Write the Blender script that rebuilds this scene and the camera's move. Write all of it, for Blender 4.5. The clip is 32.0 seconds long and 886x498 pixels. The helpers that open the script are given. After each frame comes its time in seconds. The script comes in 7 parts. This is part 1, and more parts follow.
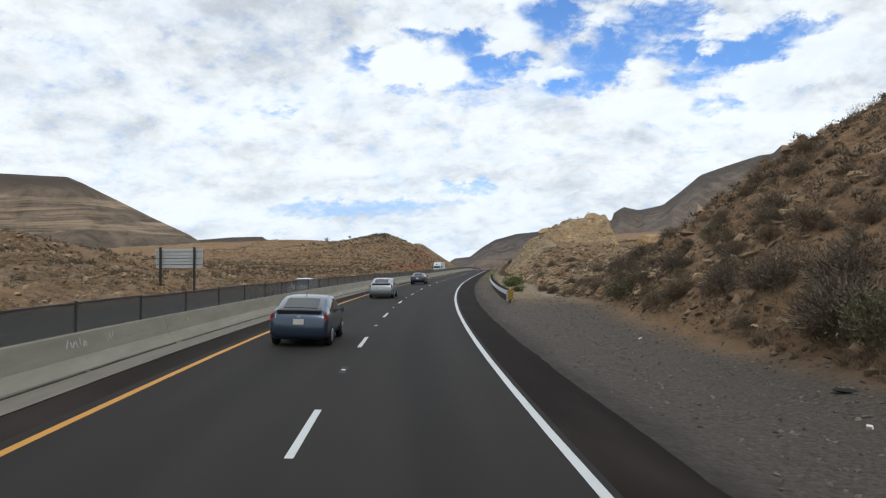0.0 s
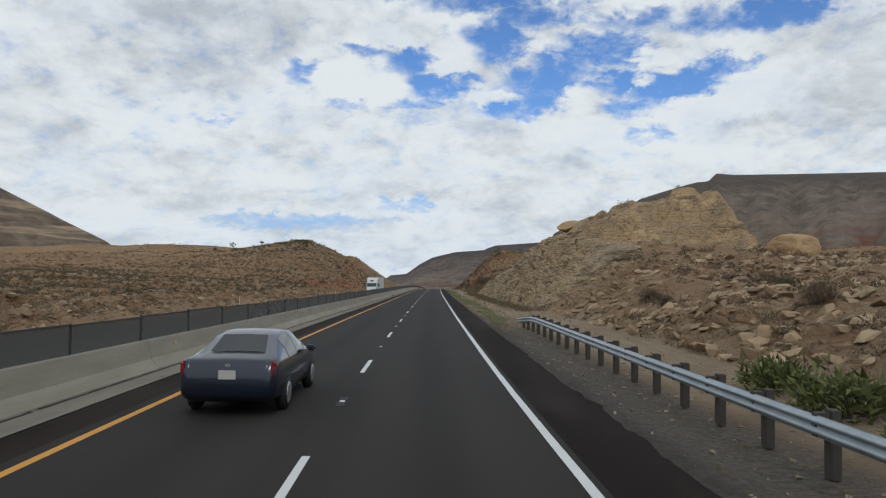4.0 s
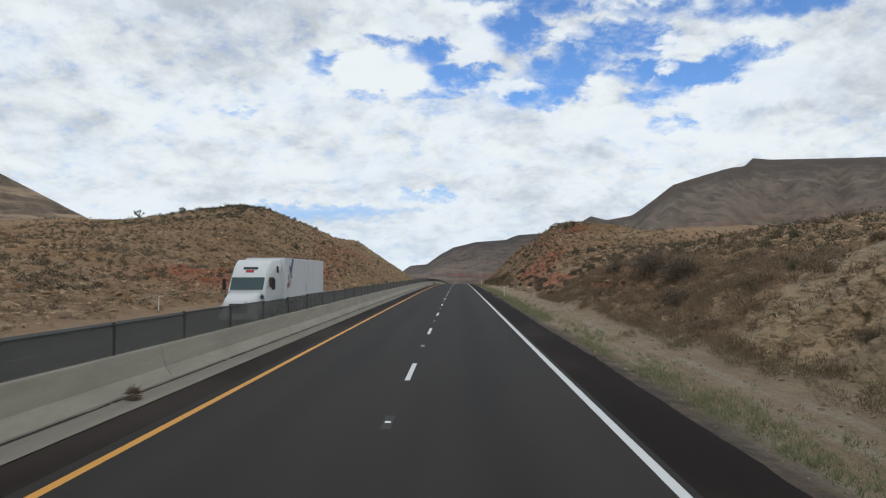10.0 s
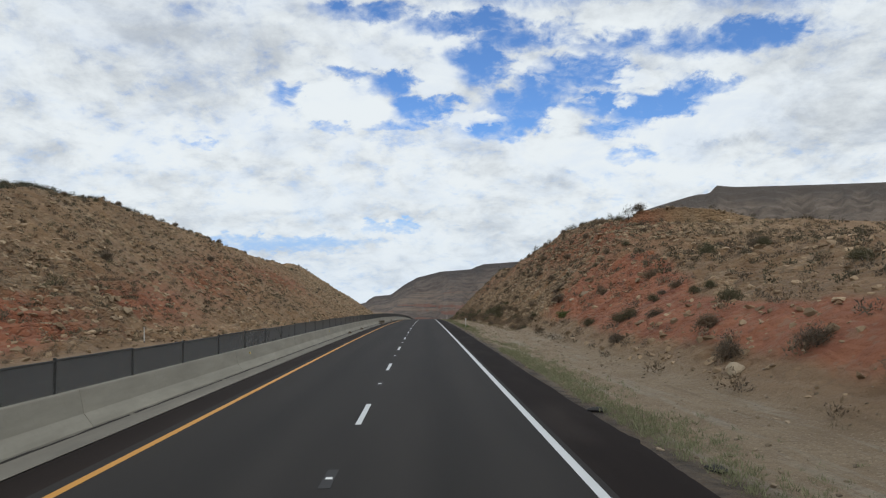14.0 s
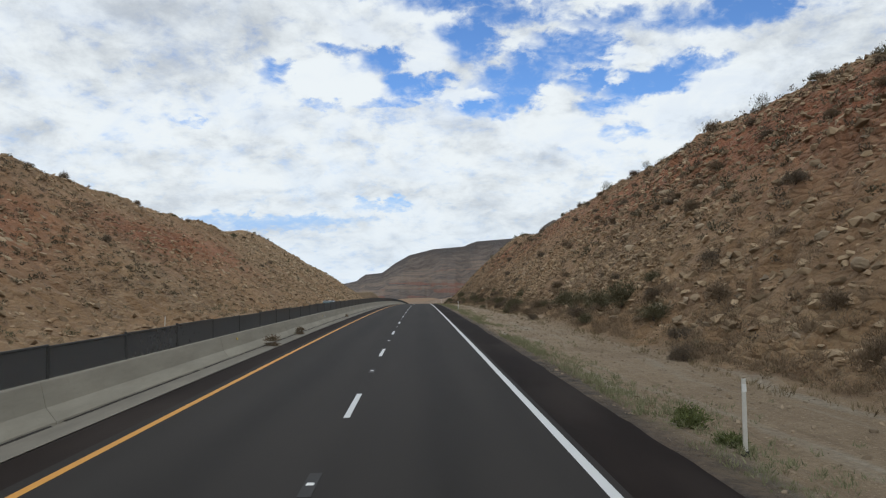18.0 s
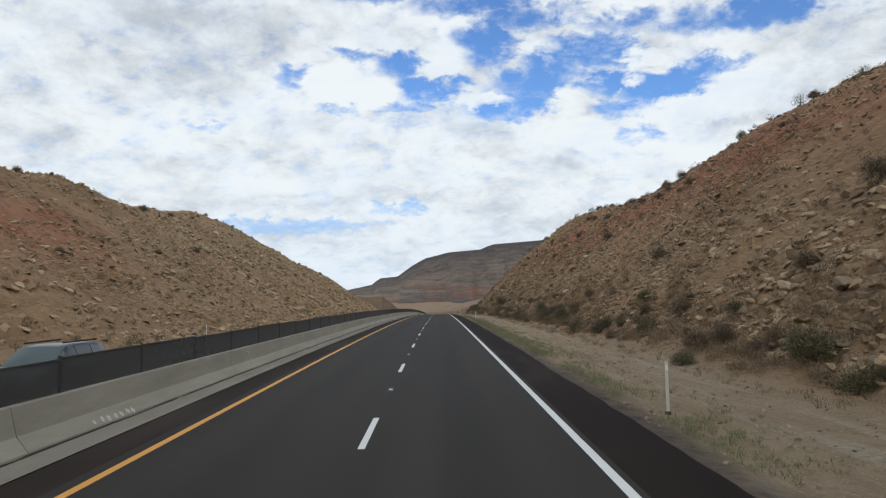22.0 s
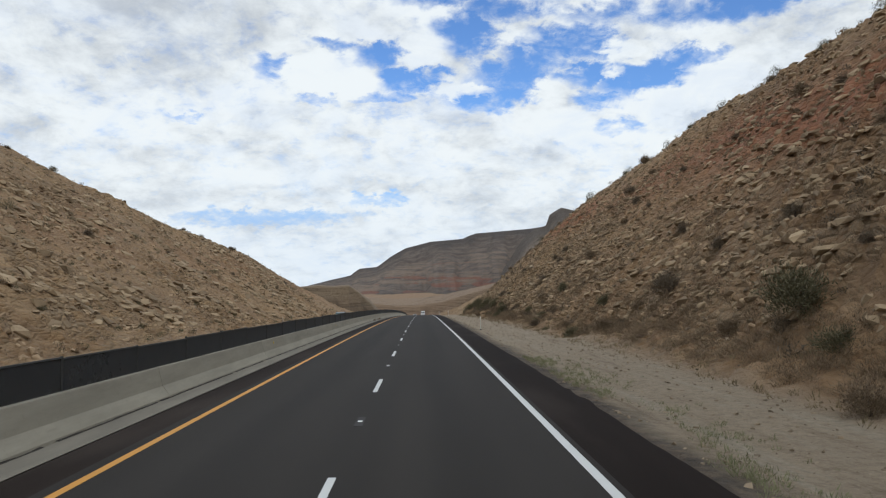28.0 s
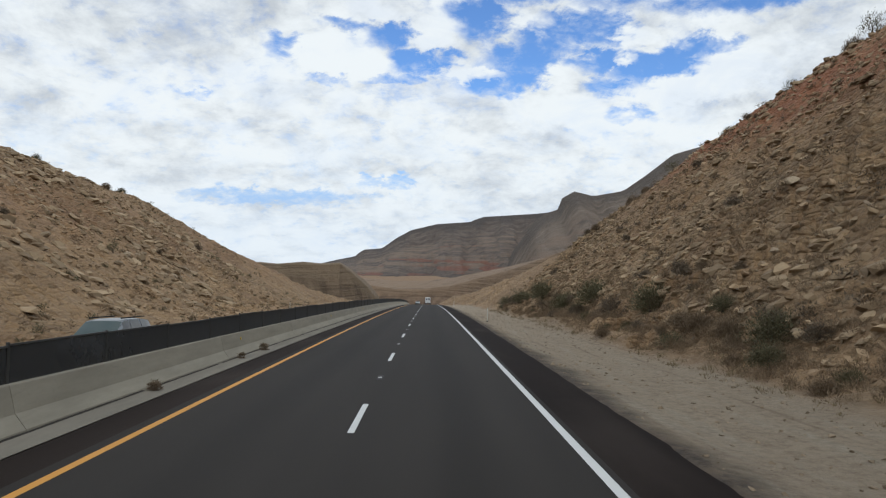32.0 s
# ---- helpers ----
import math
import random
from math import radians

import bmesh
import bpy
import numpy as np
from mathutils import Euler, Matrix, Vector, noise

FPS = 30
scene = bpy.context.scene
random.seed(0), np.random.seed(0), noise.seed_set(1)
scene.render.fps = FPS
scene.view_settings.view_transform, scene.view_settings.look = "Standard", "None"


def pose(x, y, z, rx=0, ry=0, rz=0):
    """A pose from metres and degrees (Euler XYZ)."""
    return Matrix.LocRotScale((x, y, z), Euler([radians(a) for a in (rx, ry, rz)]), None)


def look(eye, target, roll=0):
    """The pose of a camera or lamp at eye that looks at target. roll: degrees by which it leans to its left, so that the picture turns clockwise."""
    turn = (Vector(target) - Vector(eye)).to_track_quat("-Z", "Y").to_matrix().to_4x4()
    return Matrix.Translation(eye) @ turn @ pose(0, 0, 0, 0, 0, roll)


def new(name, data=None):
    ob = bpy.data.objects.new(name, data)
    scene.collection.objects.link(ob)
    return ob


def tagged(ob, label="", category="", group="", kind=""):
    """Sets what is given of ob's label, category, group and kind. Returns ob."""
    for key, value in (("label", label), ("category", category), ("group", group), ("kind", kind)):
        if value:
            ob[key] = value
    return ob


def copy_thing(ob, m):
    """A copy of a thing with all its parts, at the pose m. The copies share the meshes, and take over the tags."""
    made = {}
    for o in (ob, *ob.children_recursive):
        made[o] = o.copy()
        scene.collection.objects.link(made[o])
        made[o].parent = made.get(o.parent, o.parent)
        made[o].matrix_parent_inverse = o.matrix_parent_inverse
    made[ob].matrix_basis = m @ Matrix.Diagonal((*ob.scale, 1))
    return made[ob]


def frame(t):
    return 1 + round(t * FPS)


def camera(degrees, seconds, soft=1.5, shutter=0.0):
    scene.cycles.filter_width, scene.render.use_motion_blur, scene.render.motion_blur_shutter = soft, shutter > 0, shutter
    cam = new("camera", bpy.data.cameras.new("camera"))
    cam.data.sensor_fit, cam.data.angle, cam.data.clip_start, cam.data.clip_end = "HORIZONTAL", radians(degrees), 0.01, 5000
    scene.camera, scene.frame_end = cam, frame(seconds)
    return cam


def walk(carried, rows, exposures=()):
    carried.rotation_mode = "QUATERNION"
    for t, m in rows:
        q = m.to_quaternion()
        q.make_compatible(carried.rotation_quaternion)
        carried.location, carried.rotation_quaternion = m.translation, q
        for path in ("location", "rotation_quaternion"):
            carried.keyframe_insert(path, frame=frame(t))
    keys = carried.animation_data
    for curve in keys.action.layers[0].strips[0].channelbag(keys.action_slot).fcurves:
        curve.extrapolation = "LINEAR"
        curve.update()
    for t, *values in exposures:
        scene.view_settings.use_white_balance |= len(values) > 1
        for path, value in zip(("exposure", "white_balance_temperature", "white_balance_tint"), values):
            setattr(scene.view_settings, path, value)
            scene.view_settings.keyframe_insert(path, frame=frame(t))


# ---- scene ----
# ---- camera ----
# the road's heading (degrees) and grade (per cent), every 40 m from 60 m behind the start
HEADING = [14.85, 10.97, 7.09, 3.22, 0.69, 0.24, 0.22, 0.06, 0.00, -0.04, -0.19, -0.30, -0.45, -0.61, -0.75, -0.78, -0.74, -0.89, -1.02, -1.00, -0.87, -0.69, -0.49, -0.29, -0.09, 0.11, 0.31]
GRADE = [0.77, 0.51, 0.26, 0.20, 0.15, 0.06, 0.06, 0.13, 0.01, -0.18, -0.58, -1.10, -1.59, -2.14, -2.74, -3.13, -3.58, -4.08, -4.60, -5.07, -5.48, -5.85, -6.19, -6.54, -6.88, -7.22, -7.56]
# the bend at the start is banked: metres along, degrees down to the right
BANK = ((-60, 3, 22, 40, 60, 90, 115, 145), (3.1, 3.1, 3.25, 2.6, 1.85, 1.0, 0.4, 0))
# seconds, x, y, z, yaw, pitch, lean
PATH = [
    (0, 0.98, 3.21, 2.415, 4.66, 1.39, -1.83), (0.5, -0.36, 12.47, 2.444, 3.40, 2.07, -1.42),
    (1, -1.55, 21.79, 2.468, 2.90, 2.05, -0.84), (1.5, -2.55, 31.10, 2.496, 3.80, 3.66, -0.32),
    (2, -3.40, 40.44, 2.525, 2.81, 3.91, -0.78), (2.5, -4.15, 49.86, 2.555, 0.97, 4.35, -0.82),
    (3, -4.76, 59.29, 2.585, 0.30, 4.38, -0.48), (3.5, -5.29, 68.60, 2.612, -0.47, 2.70, -0.26),
    (5.5, -6.45, 105.90, 2.703, -0.37, 2.73, 0.15), (6, -6.59, 115.23, 2.721, -1.00, 1.76, 0.25),
    (6.5, -6.62, 124.69, 2.734, -0.13, 0.93, 0.63), (7, -6.64, 134.17, 2.745, 0.78, 0.64, 1.07),
    (7.5, -6.68, 143.54, 2.754, 0.82, 1.32, 0.81), (8, -6.71, 152.90, 2.760, 2.00, 1.39, 0.57),
    (8.5, -6.80, 162.35, 2.766, 3.18, 1.99, 0.52), (9, -6.89, 171.78, 2.772, 2.67, 1.74, -0.18),
    (9.5, -7.03, 181.12, 2.778, 0.70, 2.13, -0.30), (10, -7.15, 190.44, 2.784, 1.19, 1.95, -0.17),
    (10.5, -7.16, 199.85, 2.793, 0.30, 2.44, -0.25), (11, -7.16, 209.24, 2.803, -0.29, 2.61, -0.71),
    (11.5, -7.14, 218.52, 2.814, 0.27, 3.36, -0.72), (12, -7.12, 227.76, 2.826, -0.37, 3.32, -0.68),
    (12.5, -7.09, 237.06, 2.834, -0.58, 3.05, -0.72), (13, -7.06, 246.37, 2.840, -1.09, 3.69, -0.76),
    (13.5, -7.03, 255.67, 2.844, -1.54, 3.37, -0.60), (14, -7.00, 264.99, 2.845, -1.71, 4.37, -0.70),
    (14.5, -7.00, 274.27, 2.841, -2.32, 4.33, -0.46), (16.5, -7.01, 311.33, 2.782, -3.48, 3.42, -0.45),
    (17, -7.00, 320.55, 2.750, -2.83, 3.00, -0.44), (17.5, -6.94, 329.93, 2.708, -2.21, 2.58, -0.70),
    (18, -6.88, 339.42, 2.658, -2.33, 2.59, -1.01), (18.5, -6.85, 348.67, 2.598, -2.27, 3.41, -1.44),
    (19, -6.81, 357.94, 2.528, -2.03, 2.87, -1.41), (19.5, -6.76, 367.48, 2.444, -1.56, 2.99, -1.25),
    (20, -6.71, 377.00, 2.348, -0.59, 2.86, -1.41), (20.5, -6.67, 386.17, 2.244, -0.67, 2.91, -1.55),
    (21, -6.62, 395.35, 2.131, -1.04, 2.40, -1.85), (21.5, -6.61, 404.88, 2.002, -0.89, 2.94, -1.51),
    (22, -6.59, 414.46, 1.861, -1.06, 2.92, -1.09), (22.5, -6.52, 423.85, 1.713, -1.45, 2.46, -1.12),
    (23, -6.44, 433.23, 1.552, -1.89, 2.61, -0.95), (23.5, -6.37, 442.70, 1.377, -2.22, 3.09, -0.81),
    (24, -6.29, 452.21, 1.190, -3.58, 2.23, -0.74), (24.5, -6.21, 461.73, 0.989, -4.09, 2.21, -0.75),
    (25, -6.11, 471.26, 0.776, -3.43, 2.60, -0.45), (25.5, -6.01, 480.79, 0.548, -3.25, 2.68, -0.32),
    (26, -5.90, 490.33, 0.307, -3.29, 2.37, -0.15), (26.5, -5.75, 499.98, 0.049, -2.72, 2.19, -0.14),
    (28.5, -5.16, 538.77, -1.089, -3.05, 2.13, -1.76), (29, -5.01, 548.65, -1.403, -3.62, 1.73, -2.00),
    (29.5, -4.84, 558.47, -1.726, -2.50, 1.81, -2.05), (30, -4.68, 568.42, -2.065, -2.08, 1.56, -1.81),
    (30.5, -4.55, 578.43, -2.417, -2.26, 1.03, -1.62), (31, -4.42, 588.54, -2.784, -2.13, 0.80, -1.24),
    (31.5, -4.33, 598.81, -3.170, -1.75, 0.80, -0.98), (32, -4.22, 609.17, -3.572, -2.10, 0.85, 0.38),
]


def aim(x, y, z, yaw, pitch, lean):
    a, b = radians(yaw), radians(pitch)
    way = Vector((-math.sin(a) * math.cos(b), math.cos(a) * math.cos(b), math.sin(b)))
    eye = Vector((x, y, z))
    return look(eye, eye + way * 10, lean)


cam = camera(63.93, 32.0, soft=1.2)
EXPOSURES = [(0, 0.0), (1, -0.1), (2, -0.32), (3, -0.36), (6, -0.15), (7, -0.08), (9, -0.14), (13, -0.22), (20, -0.14), (26, -0.13), (32, -0.13)]
walk(cam, [(row[0], aim(*row[1:])) for row in PATH], [(t, stops, 6105, 9) for t, stops in EXPOSURES])


# ---- light ----
SUN_UP, SUN_ROUND = 48.0, 166.0
world = bpy.data.worlds.new("sky")
scene.world = world
world.use_nodes = True
W = world.node_tree
W.nodes.clear()


def wmath(op, a, b=None, clamp=False):
    node = W.nodes.new("ShaderNodeMath")
    node.operation, node.use_clamp = op, clamp
    for i, value in enumerate((a, b)):
        if value is None:
            continue
        if isinstance(value, (int, float)):
            node.inputs[i].default_value = value
        else:
            W.links.new(value, node.inputs[i])
    return node.outputs[0]


def wramp(value, a, b, lo=0.0, hi=1.0):
    node = W.nodes.new("ShaderNodeMapRange")
    node.interpolation_type = "SMOOTHSTEP"
    for i, v in ((1, a), (2, b), (3, lo), (4, hi)):
        node.inputs[i].default_value = v
    W.links.new(value, node.inputs[0])
    return node.outputs[0]


def wmix(fac, a, b):
    node = W.nodes.new("ShaderNodeMix")
    node.data_type = "RGBA"
    for i, v in ((0, fac), (6, a), (7, b)):
        if isinstance(v, (tuple, float, int)):
            node.inputs[i].default_value = (*v, 1) if isinstance(v, tuple) else v
        else:
            W.links.new(v, node.inputs[i])
    return node.outputs[2]


def wnoise(vector, scale, detail, rough, distort=0.0):
    node = W.nodes.new("ShaderNodeTexNoise")
    node.inputs["Scale"].default_value, node.inputs["Detail"].default_value = scale, detail
    node.inputs["Roughness"].default_value, node.inputs["Distortion"].default_value = rough, distort
    W.links.new(vector, node.inputs["Vector"])
    return node.outputs[0]


nishita = W.nodes.new("ShaderNodeTexSky")
nishita.sky_type, nishita.sun_disc = "NISHITA", False
nishita.sun_elevation, nishita.sun_rotation = radians(SUN_UP), radians(SUN_ROUND)
nishita.air_density, nishita.dust_density, nishita.ozone_density = 1.0, 0.4, 3.0
coord = W.nodes.new("ShaderNodeTexCoord").outputs["Generated"]
parts_xyz = W.nodes.new("ShaderNodeSeparateXYZ")
W.links.new(coord, parts_xyz.inputs[0])
sx, sy, sz = parts_xyz.outputs
# a flat cloud layer: the direction spread out on a ceiling high above
lift = wmath("ADD", wmath("MAXIMUM", sz, 0.0), 0.42)
layer = W.nodes.new("ShaderNodeCombineXYZ")
W.links.new(wmath("DIVIDE", sx, lift), layer.inputs[0])
W.links.new(wmath("DIVIDE", sy, lift), layer.inputs[1])
layer = layer.outputs[0]
bulk = wnoise(layer, 3.6, 9.0, 0.60, 0.2)
puffs = wnoise(layer, 13.0, 9.0, 0.60, 0.3)
wisps = wnoise(layer, 30.0, 7.0, 0.62, 0.4)
streaks = W.nodes.new("ShaderNodeCombineXYZ")
W.links.new(wmath("DIVIDE", sx, lift), streaks.inputs[0])
W.links.new(wmath("MULTIPLY", wmath("DIVIDE", sz, lift), 3.4), streaks.inputs[1])
shade = wnoise(streaks.outputs[0], 3.0, 8.0, 0.54, 0.35)
# the breaks in the cover, the puffs that drift in them and the grey bellies: bearing and height (degrees), half widths
azimuth = wmath("MULTIPLY", wmath("ARCTAN2", sx, sy), 57.2958)
height = wmath("MULTIPLY", wmath("ARCSINE", sz), 57.2958)
bend_a = wmath("ADD", wmath("MULTIPLY", wmath("SUBTRACT", wnoise(layer, 9.0, 3.0, 0.6), 0.5), 5.0), wmath("MULTIPLY", wmath("SUBTRACT", wisps, 0.5), 2.6))
bend_h = wmath("ADD", wmath("MULTIPLY", wmath("SUBTRACT", puffs, 0.5), 2.4), wmath("MULTIPLY", wmath("SUBTRACT", wnoise(layer, 34.0, 4.0, 0.6), 0.5), 1.3))
bent_a, bent_h = wmath("ADD", azimuth, bend_a), wmath("ADD", height, bend_h)


def spots_of(rows, across, up, soft=2.2):
    """The strongest of several soft oval spots."""
    best = None
    for az, el, wide, tall, deep in rows:
        a = wmath("DIVIDE", wmath("SUBTRACT", across, az), wide)
        b = wmath("DIVIDE", wmath("SUBTRACT", up, el), tall)
        spot = wmath("MULTIPLY", wramp(wmath("ADD", wmath("MULTIPLY", a, a), wmath("MULTIPLY", b, b)), 0.15, soft, 1.0, 0.0), deep)
        best = spot if best is None else wmath("MAXIMUM", best, spot)
    return best


breaks = spots_of((
    (-10.8, 16.3, 1.5, 0.9, 0.8), (-5.4, 18.2, 1.6, 0.5, 0.65), (-2.8, 17.3, 2.3, 1.1, 1.0), (0.2, 15.6, 2.6, 0.9, 0.95), (-1.5, 14.3, 2.6, 0.5, 0.6), (4.6, 18.9, 2.9, 1.7, 1.0), (8.4, 15.8, 3.2, 1.3, 1.0),
    (6.8, 14.1, 3.0, 1.0, 0.95), (11.0, 17.5, 3.2, 1.5, 0.95), (14.6, 17.9, 2.6, 1.3, 0.95), (14.2, 15.2, 2.4, 0.9, 1.0), (16.2, 13.6, 2.8, 0.8, 0.9), (19.4, 14.8, 3.6, 1.1, 1.05), (22.6, 15.9, 2.6, 0.8, 1.0),
    (25.8, 19.2, 3.6, 1.2, 1.0), (21.5, 19.3, 3.4, 1.0, 0.7), (16.2, 20.0, 3.6, 1.0, 0.75), (9.3, 20.8, 4.4, 1.0, 0.9), (4.0, 22.0, 4.5, 0.8, 0.85), (-4.4, 22.8, 3.4, 0.7, 0.8), (16.3, 11.2, 1.8, 0.45, 0.5), (-7.2, 13.9, 2.2, 0.35, 0.4),
    (-2.7, 6.2, 2.6, 0.45, 0.75), (-11.5, 4.8, 6.5, 0.6, 0.75), (-17.3, 12.4, 1.5, 0.3, 0.45), (15.0, 25.5, 16.0, 2.2, 0.8), (30.0, 24.0, 9.0, 3.0, 0.8),
), bent_a, bent_h)
puff = spots_of((
    (2.0, 17.9, 1.9, 1.1, 1.0), (-6.3, 16.0, 3.6, 1.4, 1.0), (12.0, 14.4, 2.2, 0.9, 1.0), (16.7, 17.0, 1.4, 0.6, 0.9), (16.3, 15.2, 0.9, 0.4, 0.9), (9.4, 18.4, 1.4, 0.7, 0.7), (-4.4, 19.1, 3.0, 0.7, 0.8),
    (13.1, 21.0, 3.4, 0.7, 0.7), (25.8, 14.6, 3.9, 1.3, 1.1), (21.4, 13.0, 4.4, 1.0, 1.1), (10.6, 11.6, 3.4, 1.1, 0.9), (4.7, 14.6, 2.0, 0.5, 0.8),
), bent_a, bent_h)
belly = spots_of((
    (-14.5, 19.4, 8.5, 2.0, 1.0), (-23.5, 15.3, 7.5, 1.8, 1.0), (-6.0, 20.8, 5.0, 1.2, 0.7), (30.5, 17.8, 5.0, 3.2, 1.0), (-29.5, 11.5, 4.0, 0.8, 0.7), (22.5, 10.9, 3.2, 0.5, 0.8), (-15.0, 9.8, 6.0, 0.9, 0.6), (-2.8, 9.8, 4.0, 0.6, 0.6), (-20.0, 22.5, 8.0, 1.0, 0.6),
), bent_a, bent_h, 3.0)
grain = wmath("ADD", wmath("ADD", wmath("MULTIPLY", bulk, 0.25), wmath("MULTIPLY", puffs, 0.50)), wmath("MULTIPLY", wisps, 0.40))
cover = wmath("ADD", wmath("ADD", wmath("MULTIPLY", wmath("SUBTRACT", grain, 0.575), 2.0), 0.72), wmath("MULTIPLY", puff, 0.42))
cover = wmath("SUBTRACT", cover, wmath("MULTIPLY", breaks, 0.62))
veil = wnoise(layer, 5.5, 6.0, 0.62, 0.6)
cover = wmath("SUBTRACT", wramp(cover, 0.02, 0.74), wramp(veil, 0.44, 0.66, 0.0, 0.11))
lumps = wnoise(layer, 8.0, 9.0, 0.66, 0.25)
grey = wmath("ADD", wmath("ADD", wmath("MULTIPLY", shade, 0.42), wmath("MULTIPLY", lumps, 0.38)), wmath("MULTIPLY", puffs, 0.20))
grey = wramp(wmath("ADD", wmath("SUBTRACT", grey, wmath("MULTIPLY", belly, 0.036)), wmath("MULTIPLY", puff, 0.07)), 0.33, 0.56)
cloud = wmix(grey, (0.585, 0.61, 0.63), (0.985, 1.005, 0.985))
haze = wmix(wramp(height, -1.0, 9.0, 0.5, 0.0), cloud, (0.84, 0.91, 0.97))


def tinted_mix(colour):
    node = W.nodes.new("ShaderNodeMix")
    node.data_type, node.blend_type = "RGBA", "MULTIPLY"
    node.inputs[0].default_value, node.inputs[7].default_value = 1.0, (0.66, 0.83, 1.06, 1)
    W.links.new(colour, node.inputs[6])
    return node.outputs[2]


blue = W.nodes.new("ShaderNodeVectorMath")
blue.operation = "SCALE"
W.links.new(tinted_mix(nishita.outputs[0]), blue.inputs[0])
blue.inputs["Scale"].default_value = 0.15
back = W.nodes.new("ShaderNodeBackground")
clear = wmix(wramp(height, 3.0, 13.0), (0.46, 0.645, 0.92), blue.outputs[0])
W.links.new(wmix(cover, clear, haze), back.inputs[0])
back.inputs[1].default_value = 1.0
W.links.new(back.outputs[0], W.nodes.new("ShaderNodeOutputWorld").inputs[0])

sun = bpy.data.lights.new("sun", "SUN")
sun.energy, sun.angle, sun.color = 0.75, radians(12), (1.0, 0.95, 0.88)
sun_ob = new("sun", sun)
sa, sb = radians(SUN_ROUND), radians(SUN_UP)
sun_ob.matrix_world = look((0, 0, 0), (-math.sin(sa) * math.cos(sb), -math.cos(sa) * math.cos(sb), -math.sin(sb)))


# ---- materials ----
class Mat:
    """A small writer of node materials."""

    def __init__(self, name, rough=0.8, metal=0.0):
        self.m = bpy.data.materials.new(name)
        self.m.use_nodes = True
        self.t = self.m.node_tree
        self.b = self.t.nodes["Principled BSDF"]
        self.b.inputs["Roughness"].default_value, self.b.inputs["Metallic"].default_value = rough, metal

    def put(self, value, socket):
        if isinstance(value, (tuple, list)):
            socket.default_value = (*value, 1) if len(value) == 3 and socket.type == "RGBA" else value
        elif isinstance(value, (int, float)):
            socket.default_value = value
        else:
            self.t.links.new(value, socket)

    def place(self, kind="Object"):
        return self.t.nodes.new("ShaderNodeTexCoord").outputs[kind]

    def stretch(self, vector, x, y, z):
        node = self.t.nodes.new("ShaderNodeMapping")
        node.inputs["Scale"].default_value = (x, y, z)
        self.put(vector, node.inputs[0])
        return node.outputs[0]

    def slant(self, vector, x, y, z):
        """Stretched and turned, and bent a little, so that nothing in it runs straight."""
        node = self.t.nodes.new("ShaderNodeMapping")
        node.inputs["Scale"].default_value = (x, y, z)
        node.inputs["Rotation"].default_value = (radians(28), radians(-24), radians(15))
        self.put(vector, node.inputs[0])
        bend = self.t.nodes.new("ShaderNodeTexNoise")
        self.put(vector, bend.inputs["Vector"])
        bend.inputs["Scale"].default_value, bend.inputs["Detail"].default_value = 0.7, 5
        add = self.t.nodes.new("ShaderNodeVectorMath")
        add.operation = "ADD"
        self.put(node.outputs[0], add.inputs[0]), self.put(bend.outputs["Color"], add.inputs[1])
        return add.outputs[0]

    def noise(self, vector, scale, detail=6.0, rough=0.6, distort=0.0):
        node = self.t.nodes.new("ShaderNodeTexNoise")
        for key, value in (("Vector", vector), ("Scale", scale), ("Detail", detail), ("Roughness", rough), ("Distortion", distort)):
            self.put(value, node.inputs[key])
        return node.outputs[0]

    def cells(self, vector, scale, feature="F1", out="Distance"):
        node = self.t.nodes.new("ShaderNodeTexVoronoi")
        node.feature = feature
        self.put(vector, node.inputs["Vector"])
        self.put(scale, node.inputs["Scale"])
        return node.outputs[out]

    def ramp(self, value, a, b, lo=0.0, hi=1.0):
        node = self.t.nodes.new("ShaderNodeMapRange")
        for i, v in ((0, value), (1, a), (2, b), (3, lo), (4, hi)):
            self.put(v, node.inputs[i])
        return node.outputs[0]

    def math(self, op, a, b=0.0):
        node = self.t.nodes.new("ShaderNodeMath")
        node.operation = op
        self.put(a, node.inputs[0]), self.put(b, node.inputs[1])
        return node.outputs[0]

    def mix(self, fac, a, b):
        node = self.t.nodes.new("ShaderNodeMix")
        node.data_type = "RGBA"
        for i, v in ((0, fac), (6, a), (7, b)):
            self.put(v, node.inputs[i])
        return node.outputs[2]

    def warm(self, value, tint=(1.05, 1.005, 0.94)):
        node = self.t.nodes.new("ShaderNodeMix")
        node.data_type, node.blend_type = "RGBA", "MULTIPLY"
        node.inputs[0].default_value = 1.0
        self.put(value, node.inputs[6]), self.put(tint, node.inputs[7])
        return node.outputs[2]

    def attr(self, name):
        node = self.t.nodes.new("ShaderNodeAttribute")
        node.attribute_name = name
        return node.outputs["Fac"]

    def object_random(self):
        return self.t.nodes.new("ShaderNodeObjectInfo").outputs["Random"]

    def island_random(self):
        return self.t.nodes.new("ShaderNodeNewGeometry").outputs["Random Per Island"]

    def split(self, vector):
        node = self.t.nodes.new("ShaderNodeSeparateXYZ")
        self.put(vector, node.inputs[0])
        return node.outputs

    def bump(self, value, strength, distance=0.05):
        node = self.t.nodes.new("ShaderNodeBump")
        self.put(value, node.inputs["Height"])
        node.inputs["Strength"].default_value, node.inputs["Distance"].default_value = strength, distance
        self.t.links.new(node.outputs[0], self.b.inputs["Normal"])

    def color(self, value):
        self.put(value, self.b.inputs["Base Color"])
        return self

    def done(self, **values):
        for key, value in values.items():
            self.put(value, self.b.inputs[key.replace("_", " ")])
        return self.m


